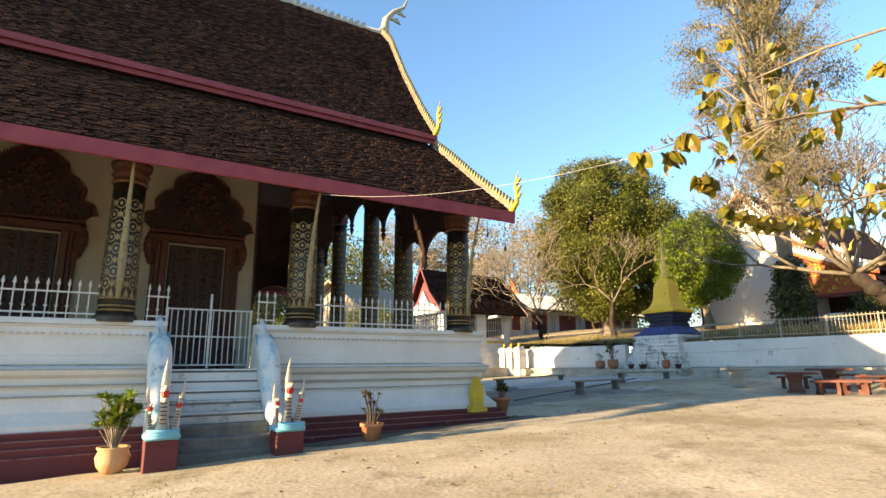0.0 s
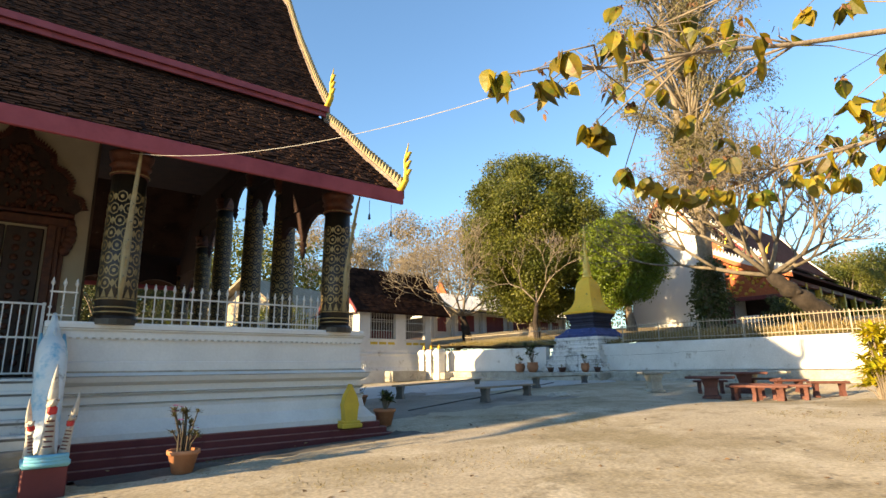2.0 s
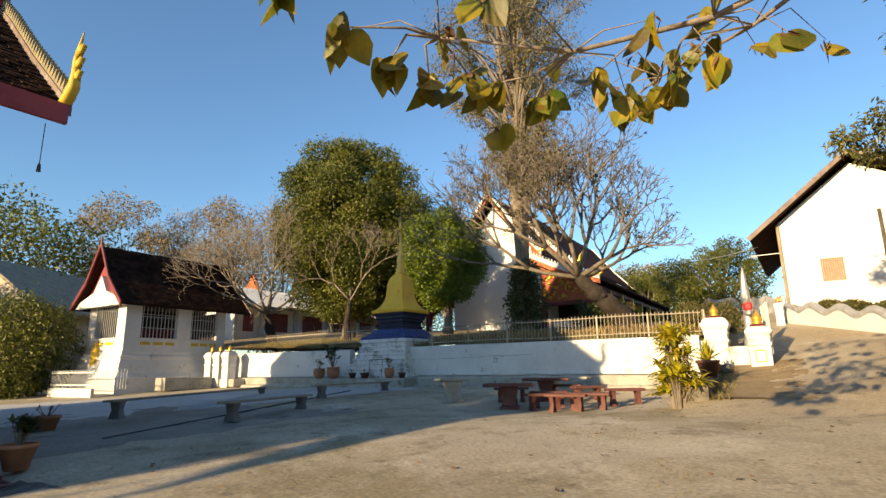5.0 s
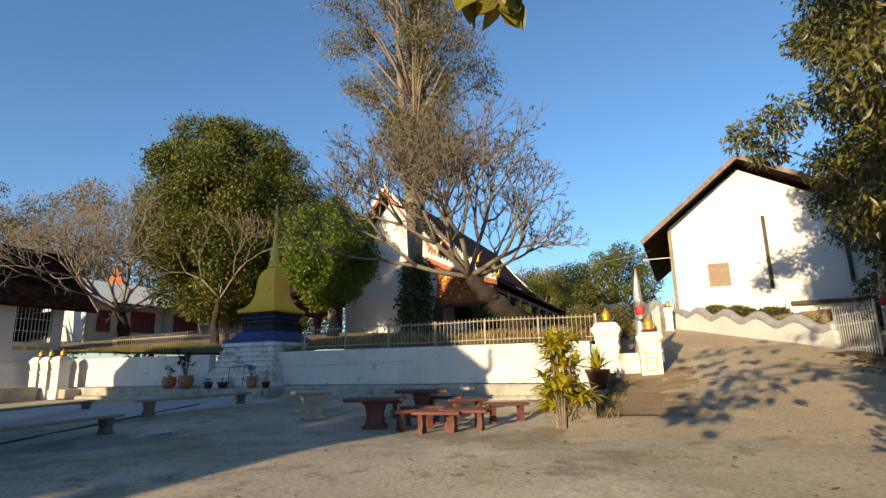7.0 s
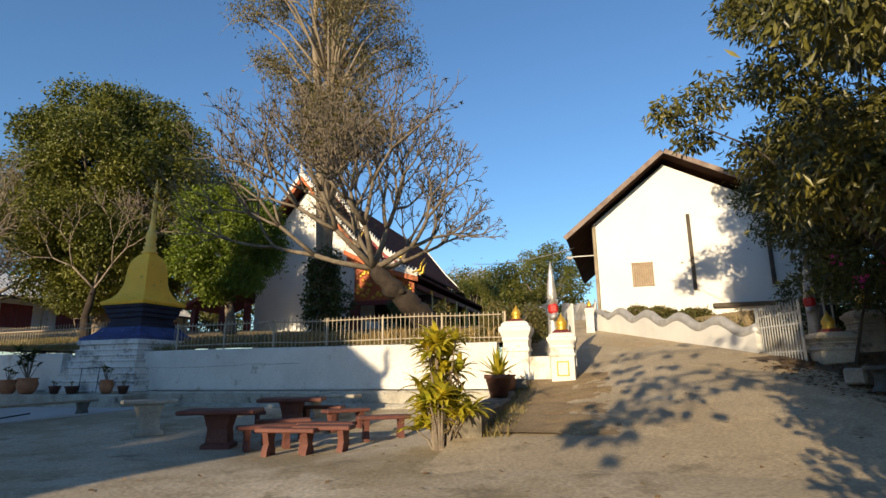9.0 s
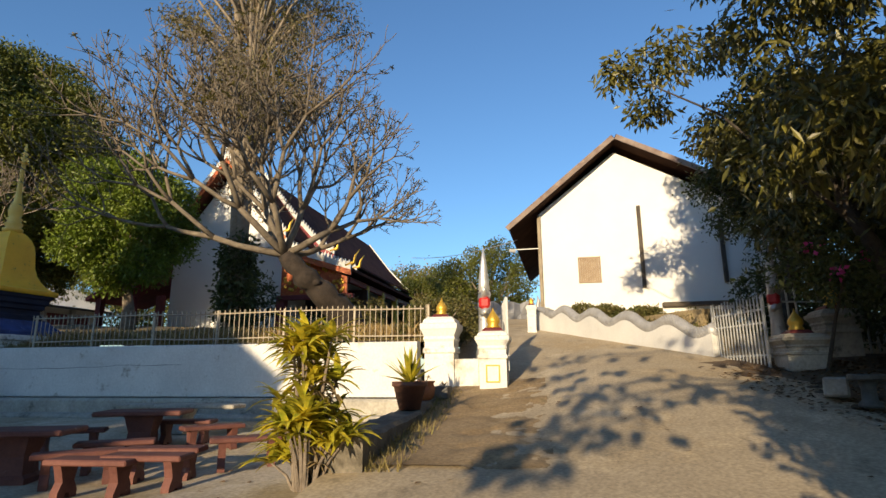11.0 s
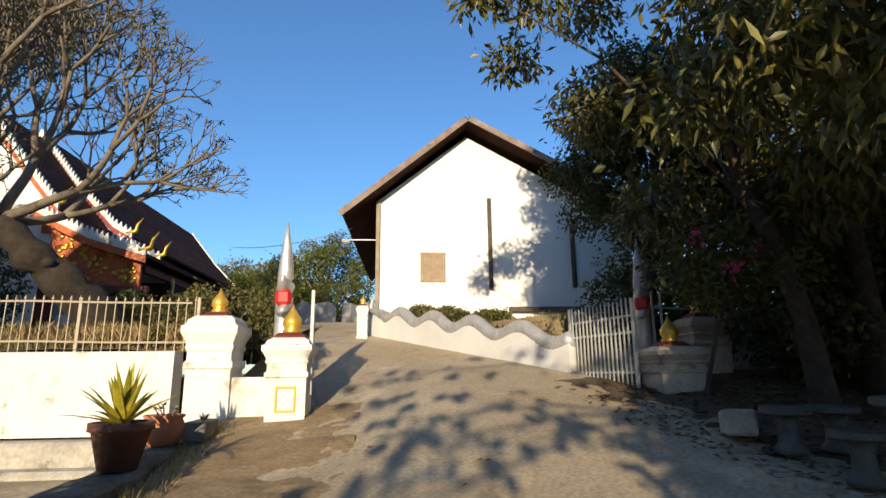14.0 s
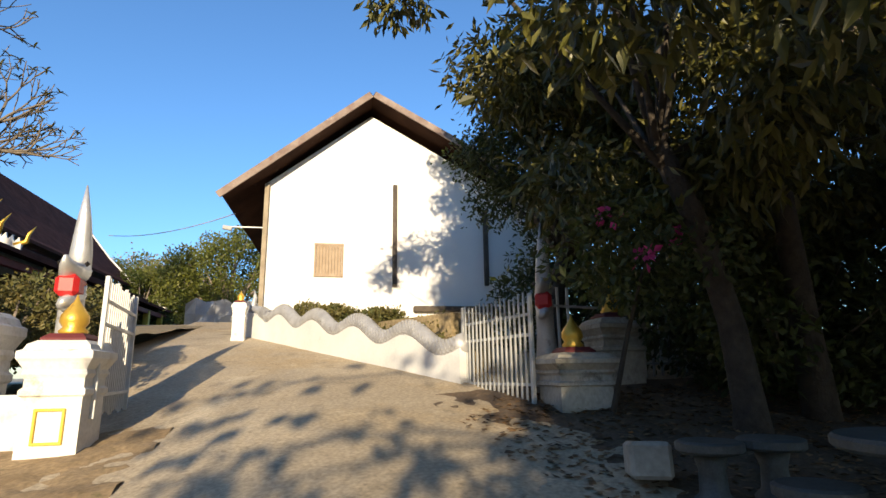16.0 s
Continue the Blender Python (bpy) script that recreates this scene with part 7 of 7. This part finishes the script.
bush_thing((-5.2, 38.6, court(-5, 38)), (2.5, 2.3, 2.7), 26000, LEAF_GREEN, "large bright green bush beside the chapel", 57, (0.2, 0.08), 24)
bush_thing((-10.5, 38.5, court(-10, 38)), (2.6, 2.2, 2.6), 12000, LEAF_GREEN, "large olive bush behind the temple", 58, (0.2, 0.09), 22)
hd = thing("hedge", SERP, "clipped hedge behind the serpent wall", "hedge")
cl = [((1.9 + 0.42 * i, 0.55, serp_mid(1.9 + 0.42 * i) + 0.12 + 0.04 * math.sin(i)), (0.40, 0.42, 0.22)) for i in range(14)]
part("foliage", leaf_cloud(cl, 17000, 0.09, 0.05, 61, 0.7, 0.0, 0.45), HEDGE, hd)
part("bed", Mesh().box((4.4, 0.7, 2.6), (6.4, 1.0, 1.6)), DIRT, hd)

# far trees around the place
far = [((-13, 63, 1.2), 8.5, 13.5, LEAF_GREEN), ((-4.5, 72, 1.5), 5.5, 17.0, LEAF_TAN), ((3.5, 76, 1.5), 5.5, 18.5, LEAF_TAN), ((-24, 60, 1.2), 8.0, 12.5, LEAF_DARK), ((-34, 58, 1.0), 9.0, 13.5, LEAF_GREEN),
       ((12, 78, 2), 7.5, 18.0, LEAF_TAN), ((40.2, 35.2, 3.6), 2.9, 6.6, LEAF_GREEN), ((45, 48, 3.6), 2.3, 6.4, LEAF_GREEN), ((58, 62, 3.6), 7.0, 9.5, LEAF_TAN), ((-18, 44, 1.0), 4.5, 8.0, LEAF_DARK), ((24, 62, 4), 6.0, 10.5, LEAF_GREEN), ((50, 52, 3.6), 5.0, 8.0, LEAF_GREEN)]
for i, (f, r, h, mt) in enumerate(far):
    leafy_tree(f, (f[0], f[1], f[2] + h * 0.62), (r, r, h * 0.5), 34, r * 0.34, 22000, (0.03 * r + 0.10, 0.018 * r + 0.05), mt, BARK, 0.3, 70 + i, "distant broad tree, dry and tan" if mt is LEAF_TAN else "distant broad green tree", inner=0.6, fork=0.3)
ban = thing("banana_plant", pose(0.2, 46.5, 1.3), "tall yellow-green banana leaves behind the chapel", "plant")
ms = Mesh()
for k in range(3):
    rosette(ms, pose(0.8 * k, 0.3 * k, 2.6 + 0.5 * k), 7, 3.4, 0.6, random.Random(81 + k), 0.25, 72)
part("leaves", ms, LEAF_CORDY, ban)
part("stem", Mesh().tube([(0, 0, -0.2), (0, 0, 2.8)], [0.2, 0.15], 8).tube([(0.8, 0.3, -0.2), (0.8, 0.3, 3.3)], [0.2, 0.15], 8).tube([(1.6, 0.6, -0.2), (1.6, 0.6, 3.8)], [0.2, 0.15], 8), LEAF_OLIVE, ban)

# ---- dark mango tree over the right of the road ----
mango = thing("mango_tree", pose(21.95, 10.55, ramp(21.95, 10.55)), "large dark mango tree overhanging the road", "tree", "trees")
zb = ramp(21.95, 10.55)
cl = []
rg = random.Random(91)
while len(cl) < 210:
    a, q = rg.uniform(0, 6.28), math.sqrt(rg.random())
    x, y = 6.2 * q * math.cos(a) - 0.3, 6.2 * q * math.sin(a) - 1.8
    zlo = 4.35 - zb + (0.7 if x < -3.8 else 0.0) + (0.5 if y > 0.5 else 0)
    ztop = 12.2 - 3.6 * q * q
    z = rg.uniform(zlo, max(zlo + 0.4, ztop))
    wx, wy = x + 21.95, y + 10.55
    s = rg.uniform(0.65, 1.1)
    low_side = 0.349 * (wx - 12.5) - 0.937 * (wy - 10.1)
    if 0.437 * (wx - 15.1) - 0.9 * (wy - 10.66) < 1.15 * s + 0.35 or (z + zb < 6.4 and low_side < 0.8 * s):
        continue
    cl.append(((x, y, z), (s, s, s * 0.75)))
cl += [((-2.2, 3.0, 6.0), (0.5, 0.5, 0.4)), ((-0.1, 3.4, 6.1), (0.6, 0.6, 0.4)), ((-1.0, 2.5, 6.6), (0.7, 0.7, 0.6)), ((-3.6, -1.2, 2.7), (0.8, 0.8, 0.6)), ((-4.2, -2.2, 2.8), (0.9, 0.9, 0.6)), ((-2.6, -2.2, 2.6), (0.9, 0.9, 0.7)), ((0.8, 1.2, 3.2), (0.9, 0.9, 0.7)), ((1.6, -0.6, 2.9), (1.0, 1.0, 0.8))]
tr = Mesh()
tr.tube([(0.45, -0.5, -0.4), (0.35, -0.5, 0.3), (0.22, -0.42, 1.2), (-0.15, -0.2, 2.2), (-0.5, 0.1, 3.0)], [0.26, 0.17, 0.14, 0.12, 0.11], 10)
tr.tube([(1.25, -1.3, -0.4), (1.2, -1.25, 1.2), (1.1, -1.2, 2.6), (1.1, -1.2, 3.6)], [0.22, 0.16, 0.13, 0.11], 9)
for c, r in cl[::5]:
    c = Vector(c)
    b = Vector((-0.5, 0.1, 2.8)) if c.y > -1.2 else Vector((1.05, -1.1, 3.4))
    m = b.lerp(c, 0.55) + Vector((rg.uniform(-0.3, 0.3), rg.uniform(-0.3, 0.3), 0.35))
    tr.tube([tuple(b), tuple(b.lerp(m, 0.5)), tuple(m), tuple(c)], [0.05, 0.036, 0.024, 0.008], 5)
part("trunk", tr, BARK_DARK, mango, "two dark leaning stems", True)
mg = leaf_cloud(cl, 165000, 0.22, 0.07, 92, 0.4, 0.7, 0.15)
part("crown", mg, LEAF_MANGO, mango, "drooping narrow glossy leaves")

fine = thing("tamarind_tree", pose(26.3, 13.2, ramp(26.3, 13.2)), "dark fine-leaved tree before the white house", "tree", "trees")
zb = ramp(26.3, 13.2)
cl = clumps_on((0.5, -0.9, 5.0), (2.0, 2.3, 2.6), 34, 0.75, 95, inner=0.4) + [((0.6, 0.9, 3.6), (0.8, 0.8, 0.7)), ((0.9, 1.1, 5.0), (0.8, 0.8, 0.7))]
tr = Mesh()
limbs(tr, (0, -0.2, 0), cl, 0.2, 96, 0.4)
part("trunk", tr, BARK_DARK, fine, "", True)
part("crown", leaf_cloud(cl, 34000, 0.13, 0.06, 97, 0.3, 0.2, 0.1), LEAF_DARK, fine)
# dense shade bushes at the far side of the mango
for i, (x, y, r) in enumerate(((24.5, 9.4, 1.6), (25.6, 7.4, 2.0), (24.0, 6.0, 2.0), (27.5, 10.5, 2.0), (28.6, 13.0, 1.5), (30.5, 8.0, 2.6), (27.0, 4.5, 2.6), (33.0, 11.5, 3.0), (29.0, 5.5, 3.2), (25.0, 2.5, 3.0))):
    bush_thing((x, y, ramp(x, y)), (r, r, r * 0.9), 8500, LEAF_DARK, "dark bush behind the shaded fence", 101 + i, (0.17, 0.07), 16)
pk = thing("bougainvillea", pose(22.6, 11.5, ramp(22.6, 11.5)), "shrub with a few magenta flowers in tree shade", "shrub")
cl = clumps_on((-0.2, -0.6, 1.9), (1.2, 1.0, 0.7), 12, 0.45, 111)
part("foliage", leaf_cloud(cl, 2600, 0.13, 0.06, 112), LEAF_DARK, pk)
part("stem", Mesh().tube([(0, 0, -0.1), (-0.1, -0.3, 1.0), (-0.2, -0.6, 1.9)], [0.04, 0.03, 0.015], 6), BARK_DARK, pk)
tagged(part("flowers", leaf_cloud([((-0.9, -0.3, 2.2), (0.16, 0.16, 0.12)), ((-0.5, -1.0, 2.0), (0.14, 0.14, 0.1)), ((-1.1, -0.6, 1.7), (0.12, 0.12, 0.1))], 60, 0.09, 0.07, 113), PINK, pk), kind="stuff")

# ---- overhanging tree with big yellowing leaves ----
TREE_FOOT = (11.6, 2.6, court(11.6, 2.6))
ov = thing("overhanging_tree", pose(0, 0, 0), "tree with drooping yellowing leaves reaching over the courtyard", "tree", "trees")
br = Mesh()
fork = Vector((11.2, 2.9, 2.9))
part("trunk", Mesh().tube([(11.7, 2.6, -0.2), (11.6, 2.6, 0.6), (11.4, 2.7, 1.8), tuple(fork)], [0.30, 0.22, 0.19, 0.17], 10), BARK, ov, "", True)
main = [fork, Vector((10.0, 4.3, 4.3)), Vector((8.6, 5.6, 5.0)), Vector((7.4, 6.4, 5.05)), Vector((5.9, 6.9, 5.0)), Vector((4.6, 6.8, 4.75)), Vector((3.5, 6.6, 4.4))]
part("branch", Mesh().tube([tuple(q) for q in main], [0.11, 0.075, 0.05, 0.036, 0.026, 0.018, 0.010], 8), BARK, ov, "crooked grey-brown branch", True)
up1 = [main[1], Vector((9.0, 5.6, 5.9)), Vector((7.6, 6.9, 6.6)), Vector((6.2, 7.9, 6.5)), Vector((5.2, 8.4, 6.2))]
part("branch", Mesh().tube([tuple(q) for q in up1], [0.05, 0.04, 0.03, 0.02, 0.009], 7), BARK, ov, "crooked grey-brown branch", True)
low1 = [main[2], Vector((8.1, 6.6, 4.6)), Vector((7.2, 7.4, 4.15)), Vector((6.3, 7.9, 3.95)), Vector((5.3, 8.1, 3.95))]
part("branch", Mesh().tube([tuple(q) for q in low1], [0.04, 0.032, 0.024, 0.017, 0.009], 7), BARK, ov, "crooked grey-brown branch", True)
right1 = [main[2], Vector((8.6, 6.9, 5.0)), Vector((8.5, 8.0, 4.8)), Vector((8.1, 8.8, 4.6))]
part("branch", Mesh().tube([tuple(q) for q in right1], [0.036, 0.028, 0.02, 0.009], 7), BARK, ov, "crooked grey-brown branch", True)
rg = random.Random(121)
tips = []


def twig(a, b, r=0.014):
    a, b = Vector(a), Vector(b)
    m = a.lerp(b, 0.5) + Vector((rg.uniform(-0.12, 0.12), rg.uniform(-0.12, 0.12), rg.uniform(0.0, 0.16)))
    br.tube([tuple(a), tuple(a.lerp(m, 0.55)), tuple(m), tuple(b)], [r, r * 0.85, r * 0.7, r * 0.35], 5)
    tips.append((b, (b - m).normalized()))


for a, b in ((main[6], (2.95, 6.45, 4.15)), (main[6], (2.35, 6.05, 3.95)), (main[6], (3.0, 6.2, 4.3)), (main[5], (3.65, 7.2, 4.1)), (main[5], (3.7, 7.25, 4.05)), (main[5], (4.15, 7.6, 3.75)), (main[4], (4.9, 7.6, 4.4)), (main[4], (5.0, 7.2, 5.3)),
             (low1[4], (4.55, 7.95, 3.75)), (low1[4], (4.95, 8.15, 3.72)), (low1[4], (5.3, 8.3, 3.75)), (low1[3], (5.75, 8.25, 3.75)), (low1[3], (6.25, 8.25, 3.75)), (low1[2], (7.15, 7.85, 3.85)), (low1[2], (6.6, 8.0, 3.9)),
             (up1[4], (4.5, 8.5, 5.9)), (up1[3], (5.6, 8.3, 5.7)), (up1[3], (5.9, 8.7, 6.6)), (up1[2], (7.0, 7.9, 6.2)), (up1[2], (7.3, 7.6, 7.0)), (up1[1], (8.4, 6.7, 6.6)), (main[3], (6.7, 7.1, 4.5)), (main[3], (6.5, 6.8, 5.5)), (right1[3], (7.8, 9.1, 4.3)), (right1[2], (8.0, 8.5, 4.5)), (right1[3], (8.3, 9.3, 4.6)), (right1[2], (8.7, 8.8, 5.1)), (main[4], (5.4, 7.5, 4.8)), (up1[4], (4.9, 8.9, 6.3)), (main[5], (4.2, 6.9, 5.1))):
    twig(a, b)
for i in range(130):
    base = rg.choice(main[2:] + up1[1:] + low1[1:] + right1[1:])
    twig(base, base + Vector((rg.uniform(-0.9, 0.8), rg.uniform(-0.6, 0.8), rg.uniform(-0.35, 0.5))), 0.008)
tagged(part("twigs", br, BARK, ov, "", True), kind="stuff")


def broad_leaf(ms, p, d, L_, W_, rg_):
    """Heart-shaped drooping leaf, folded along its midrib and curled."""
    d = d.normalized()
    side = d.cross(Vector((rg_.uniform(-1, 1), rg_.uniform(-1, 1), rg_.uniform(-0.3, 0.3))))
    side = side.normalized() if side.length > 0.05 else d.orthogonal().normalized()
    nrm = side.cross(d)
    v = []
    fold, curl = rg_.uniform(0.1, 0.5), rg_.uniform(-0.35, 0.35)
    prof = ((0, 0.10), (0.10, 0.36), (0.3, 0.5), (0.55, 0.46), (0.8, 0.24), (1.0, 0.01))
    for t, w in prof:
        c = p + d * L_ * t + nrm * L_ * curl * t * t
        wob = rg_.uniform(0.9, 1.1)
        v += [tuple(c - side * W_ * w * wob + nrm * W_ * w * fold), tuple(c), tuple(c + side * W_ * w * wob + nrm * W_ * w * fold)]
    f = []
    for k in range(len(prof) - 1):
        f += [(3 * k, 3 * k + 1, 3 * k + 4, 3 * k + 3), (3 * k + 1, 3 * k + 2, 3 * k + 5, 3 * k + 4)]
    ms.add(v, f)


big, wither = Mesh(), Mesh()
for i, (p, d) in enumerate(tips):
    n = rg.randint(5, 9) if i < 30 else rg.choice((0, 1, 2, 3))
    for k in range(n):
        dd = Vector((rg.uniform(-0.6, 0.6), rg.uniform(-0.6, 0.6), rg.uniform(-1.3, -0.35)))
        q = p + Vector((rg.uniform(-0.08, 0.08), rg.uniform(-0.08, 0.08), rg.uniform(-0.05, 0.03)))
        broad_leaf(big, q, dd, rg.uniform(0.17, 0.29), rg.uniform(0.13, 0.21), rg)
    for k in range(rg.choice((1, 2, 4, 5)) if i < 30 else rg.choice((2, 4, 6, 9))):
        q = p + Vector((rg.uniform(-0.05, 0.05), rg.uniform(-0.05, 0.05), rg.uniform(-0.06, 0.02)))
        broad_leaf(wither, q, Vector((rg.uniform(-0.7, 0.7), rg.uniform(-0.7, 0.7), -0.7)), rg.uniform(0.05, 0.10), rg.uniform(0.02, 0.04), rg)
part("leaves", big, LEAF_YELLOW, ov, "large yellow and green drooping leaves")
part("withered_leaves", wither, LEAF_BROWN, ov, "small withered brown leaves")
# the tree's own main crown behind the walker, unseen, spread wide to shade the mango side
rest = clumps_on((9.0, 1.2, 6.5), (5.5, 3.3, 2.3), 52, 1.05, 131, inner=0.2)
lim = Mesh()
for c, r in rest:
    c = Vector(c)
    m = fork.lerp(c, 0.55) + Vector((0, 0, 0.3))
    lim.tube([tuple(fork), tuple(fork.lerp(m, 0.5)), tuple(m), tuple(c)], [0.09, 0.07, 0.05, 0.015], 6)
part("limbs", lim, BARK, ov, "", True)
part("crown", leaf_cloud(rest, 30000, 0.26, 0.18, 132, 0.2, 0.7, 0.1), LEAF_YELLOW, ov)
# unseen leafy tree beside the walker, added to shade the stools and the far gate pillars
leafy_tree((13.6, 5.0, ramp(13.6, 5.0)), (13.6, 5.0, 4.2), (2.0, 2.3, 2.1), 40, 0.85, 6500, (0.24, 0.12), LEAF_DARK, BARK, 0.2, 141, "unseen dark leafy tree added to shade the stone stools", inner=0.3, fork=0.35)
# another added tree, kept out of view, that blocks sun from the road's right
leafy_tree((10.9, 5.6, court(10.9, 5.6)), (10.9, 6.2, 3.0), (1.4, 1.2, 1.8), 34, 0.55, 8500, (0.2, 0.1), LEAF_DARK, BARK, 0.1, 143, "unseen small dark leafy tree added to shade the road", inner=0.3, fork=0.3)


# ---- ground cover ----
def scatter(count, place, build, seed):
    ms = Mesh()
    rg_ = random.Random(seed)
    for i in range(count):
        q = place(rg_)
        if q:
            build(ms, q, rg_)
    return ms


def blade(ms, q, rg_):
    x, y, z = q
    a, h, w = rg_.uniform(0, 6.28), rg_.uniform(0.05, 0.22), rg_.uniform(0.006, 0.012)
    lx, ly = rg_.uniform(-0.6, 0.6) * h, rg_.uniform(-0.6, 0.6) * h
    c, s = math.cos(a) * w, math.sin(a) * w
    ms.add([(x - c, y - s, z), (x + c, y + s, z), (x + lx, y + ly, z + h)], [(0, 1, 2)])


def litter_leaf(ms, q, rg_):
    x, y, z = q
    a, l, w = rg_.uniform(0, 6.28), rg_.uniform(0.05, 0.11), rg_.uniform(0.02, 0.04)
    dx, dy, sx, sy = math.cos(a) * l, math.sin(a) * l, -math.sin(a) * w, math.cos(a) * w
    ms.add([(x, y, z + 0.006), (x + dx / 2 + sx, y + dy / 2 + sy, z + rg_.uniform(0.005, 0.03)), (x + dx, y + dy, z + rg_.uniform(0.006, 0.03)), (x + dx / 2 - sx, y + dy / 2 - sy, z + rg_.uniform(0.005, 0.02))], [(0, 1, 2, 3)])


def on_bank(rg_):
    x, y = rg_.uniform(-24, -0.5), 0.35 + 5.5 * rg_.random() ** 1.6
    p = TERRACE @ Vector((x, y, terrace_height(x, y)))
    return tuple(p)


solid("dry_grass", scatter(26000, on_bank, blade, 201), DRY_GRASS, "dry grass on the terrace bank", "grass", kind="stuff")



def tall_blade(ms, q, rg_):
    x, y, z = q
    a, h, w = rg_.uniform(0, 6.28), rg_.choice((0.4, 0.6, 1.0)) * rg_.uniform(0.12, 0.46), rg_.uniform(0.006, 0.014)
    lx, ly = rg_.uniform(-0.45, 0.45) * h, rg_.uniform(-0.45, 0.45) * h
    c, s_ = math.cos(a) * w, math.sin(a) * w
    ms.add([(x - c, y - s_, z), (x + c, y + s_, z), (x + lx * 0.4 + c * 0.7, y + ly * 0.4 + s_ * 0.7, z + h * 0.6), (x + lx, y + ly, z + h)], [(0, 1, 2), (0, 2, 3)])


def behind_fence(rg_):
    x, y = rg_.uniform(-12.2, -0.9), 0.42 + 3.2 * rg_.random() ** 1.4
    if noise.noise((x * 0.55, y * 0.7, 12)) < -0.12:
        return None
    return tuple(TERRACE @ Vector((x, y, terrace_height(x, y) - 0.02)))


solid("dry_weeds", scatter(24000, behind_fence, tall_blade, 206), WEEDS, "tall dry brown weeds behind the picket fence", "weeds", kind="stuff")


def in_court(rg_):
    x, y = rg_.uniform(-4, 16), rg_.uniform(1.5, 15)
    if noise.noise((x * 0.45, y * 0.45, 9)) < 0.28:
        return None
    p = TEMPLE.inverted() @ Vector((x, y, 0))
    if p.y > -0.6 or y < 0.4 * x - 1:
        return None
    return (x, y, court(x, y) + wavy(x, y, 0.02))


def low_blade(ms, q, rg_):
    x, y, z = q
    a, h, w = rg_.uniform(0, 6.28), rg_.uniform(0.01, 0.035), rg_.uniform(0.004, 0.008)
    lx, ly = rg_.uniform(-1.5, 1.5) * h, rg_.uniform(-1.5, 1.5) * h
    c, s = math.cos(a) * w, math.sin(a) * w
    ms.add([(x - c, y - s, z - 0.004), (x + c, y + s, z - 0.004), (x + lx, y + ly, z + h)], [(0, 1, 2)])


solid("short_grass", scatter(42000, in_court, low_blade, 202), DRY_GRASS, "thin dry grass patches in the dusty court", "grass", kind="stuff")


def road_z(x, y):
    q = ROADWAY.inverted() @ Vector((x, y, 0))
    return max(court(x, y), road_height(q.x, q.y) if 0 < q.x < 26 and -4 < q.y < 40 else -9)


def under_tree(rg_):
    x, y = rg_.uniform(15.5, 25.5), rg_.uniform(6.0, 13.0)
    q = TERRACE.inverted() @ Vector((x, y, 0))
    edge = q.x - 4.9 + 0.25 * (q.y + 0.3)
    if edge < rg_.random() ** 2 * 1.6 or q.y > 0.4:
        return None
    return (x, y, max(road_z(x, y), soil_height(q.x, q.y)))


solid("leaf_litter", scatter(14000, under_tree, litter_leaf, 203), LITTER, "brown fallen leaves under the mango tree", "fallen leaves", kind="stuff")


def anywhere(rg_):
    x, y = rg_.uniform(-3, 19), rg_.uniform(3, 17)
    p = TEMPLE.inverted() @ Vector((x, y, 0))
    if p.y > -0.7:
        return None
    return (x, y, road_z(x, y) + 0.005)


solid("fallen_leaves", scatter(420, anywhere, litter_leaf, 204), LITTER, "scattered fallen leaves on the concrete", "fallen leaves", kind="stuff")


def verge(rg_):
    s, o = rg_.uniform(0, 5.5), 0.28 + 0.4 * rg_.random() ** 2
    p = RET @ Vector((s, -o, 0))
    return (p.x, p.y, road_z(p.x, p.y))


solid("verge_grass", scatter(900, verge, blade, 205), DRY_GRASS, "dry weeds along the low road wall", "grass", kind="stuff")

# ---- roof tiles nearest the walk, piece by piece ----
for owner, m in TILE_PIECES[:300]:
    part("roof_tile", single, None, owner, m=m)
rest_tiles = Mesh()
for owner, m in TILE_PIECES[300:]:
    rest_tiles.box((0, 0.085, 0), (0.155, 0.20, 0.022), 0.0, m)
if rest_tiles.v:
    tagged(part("roof_tiles", rest_tiles, TILE, roof), kind="stuff")
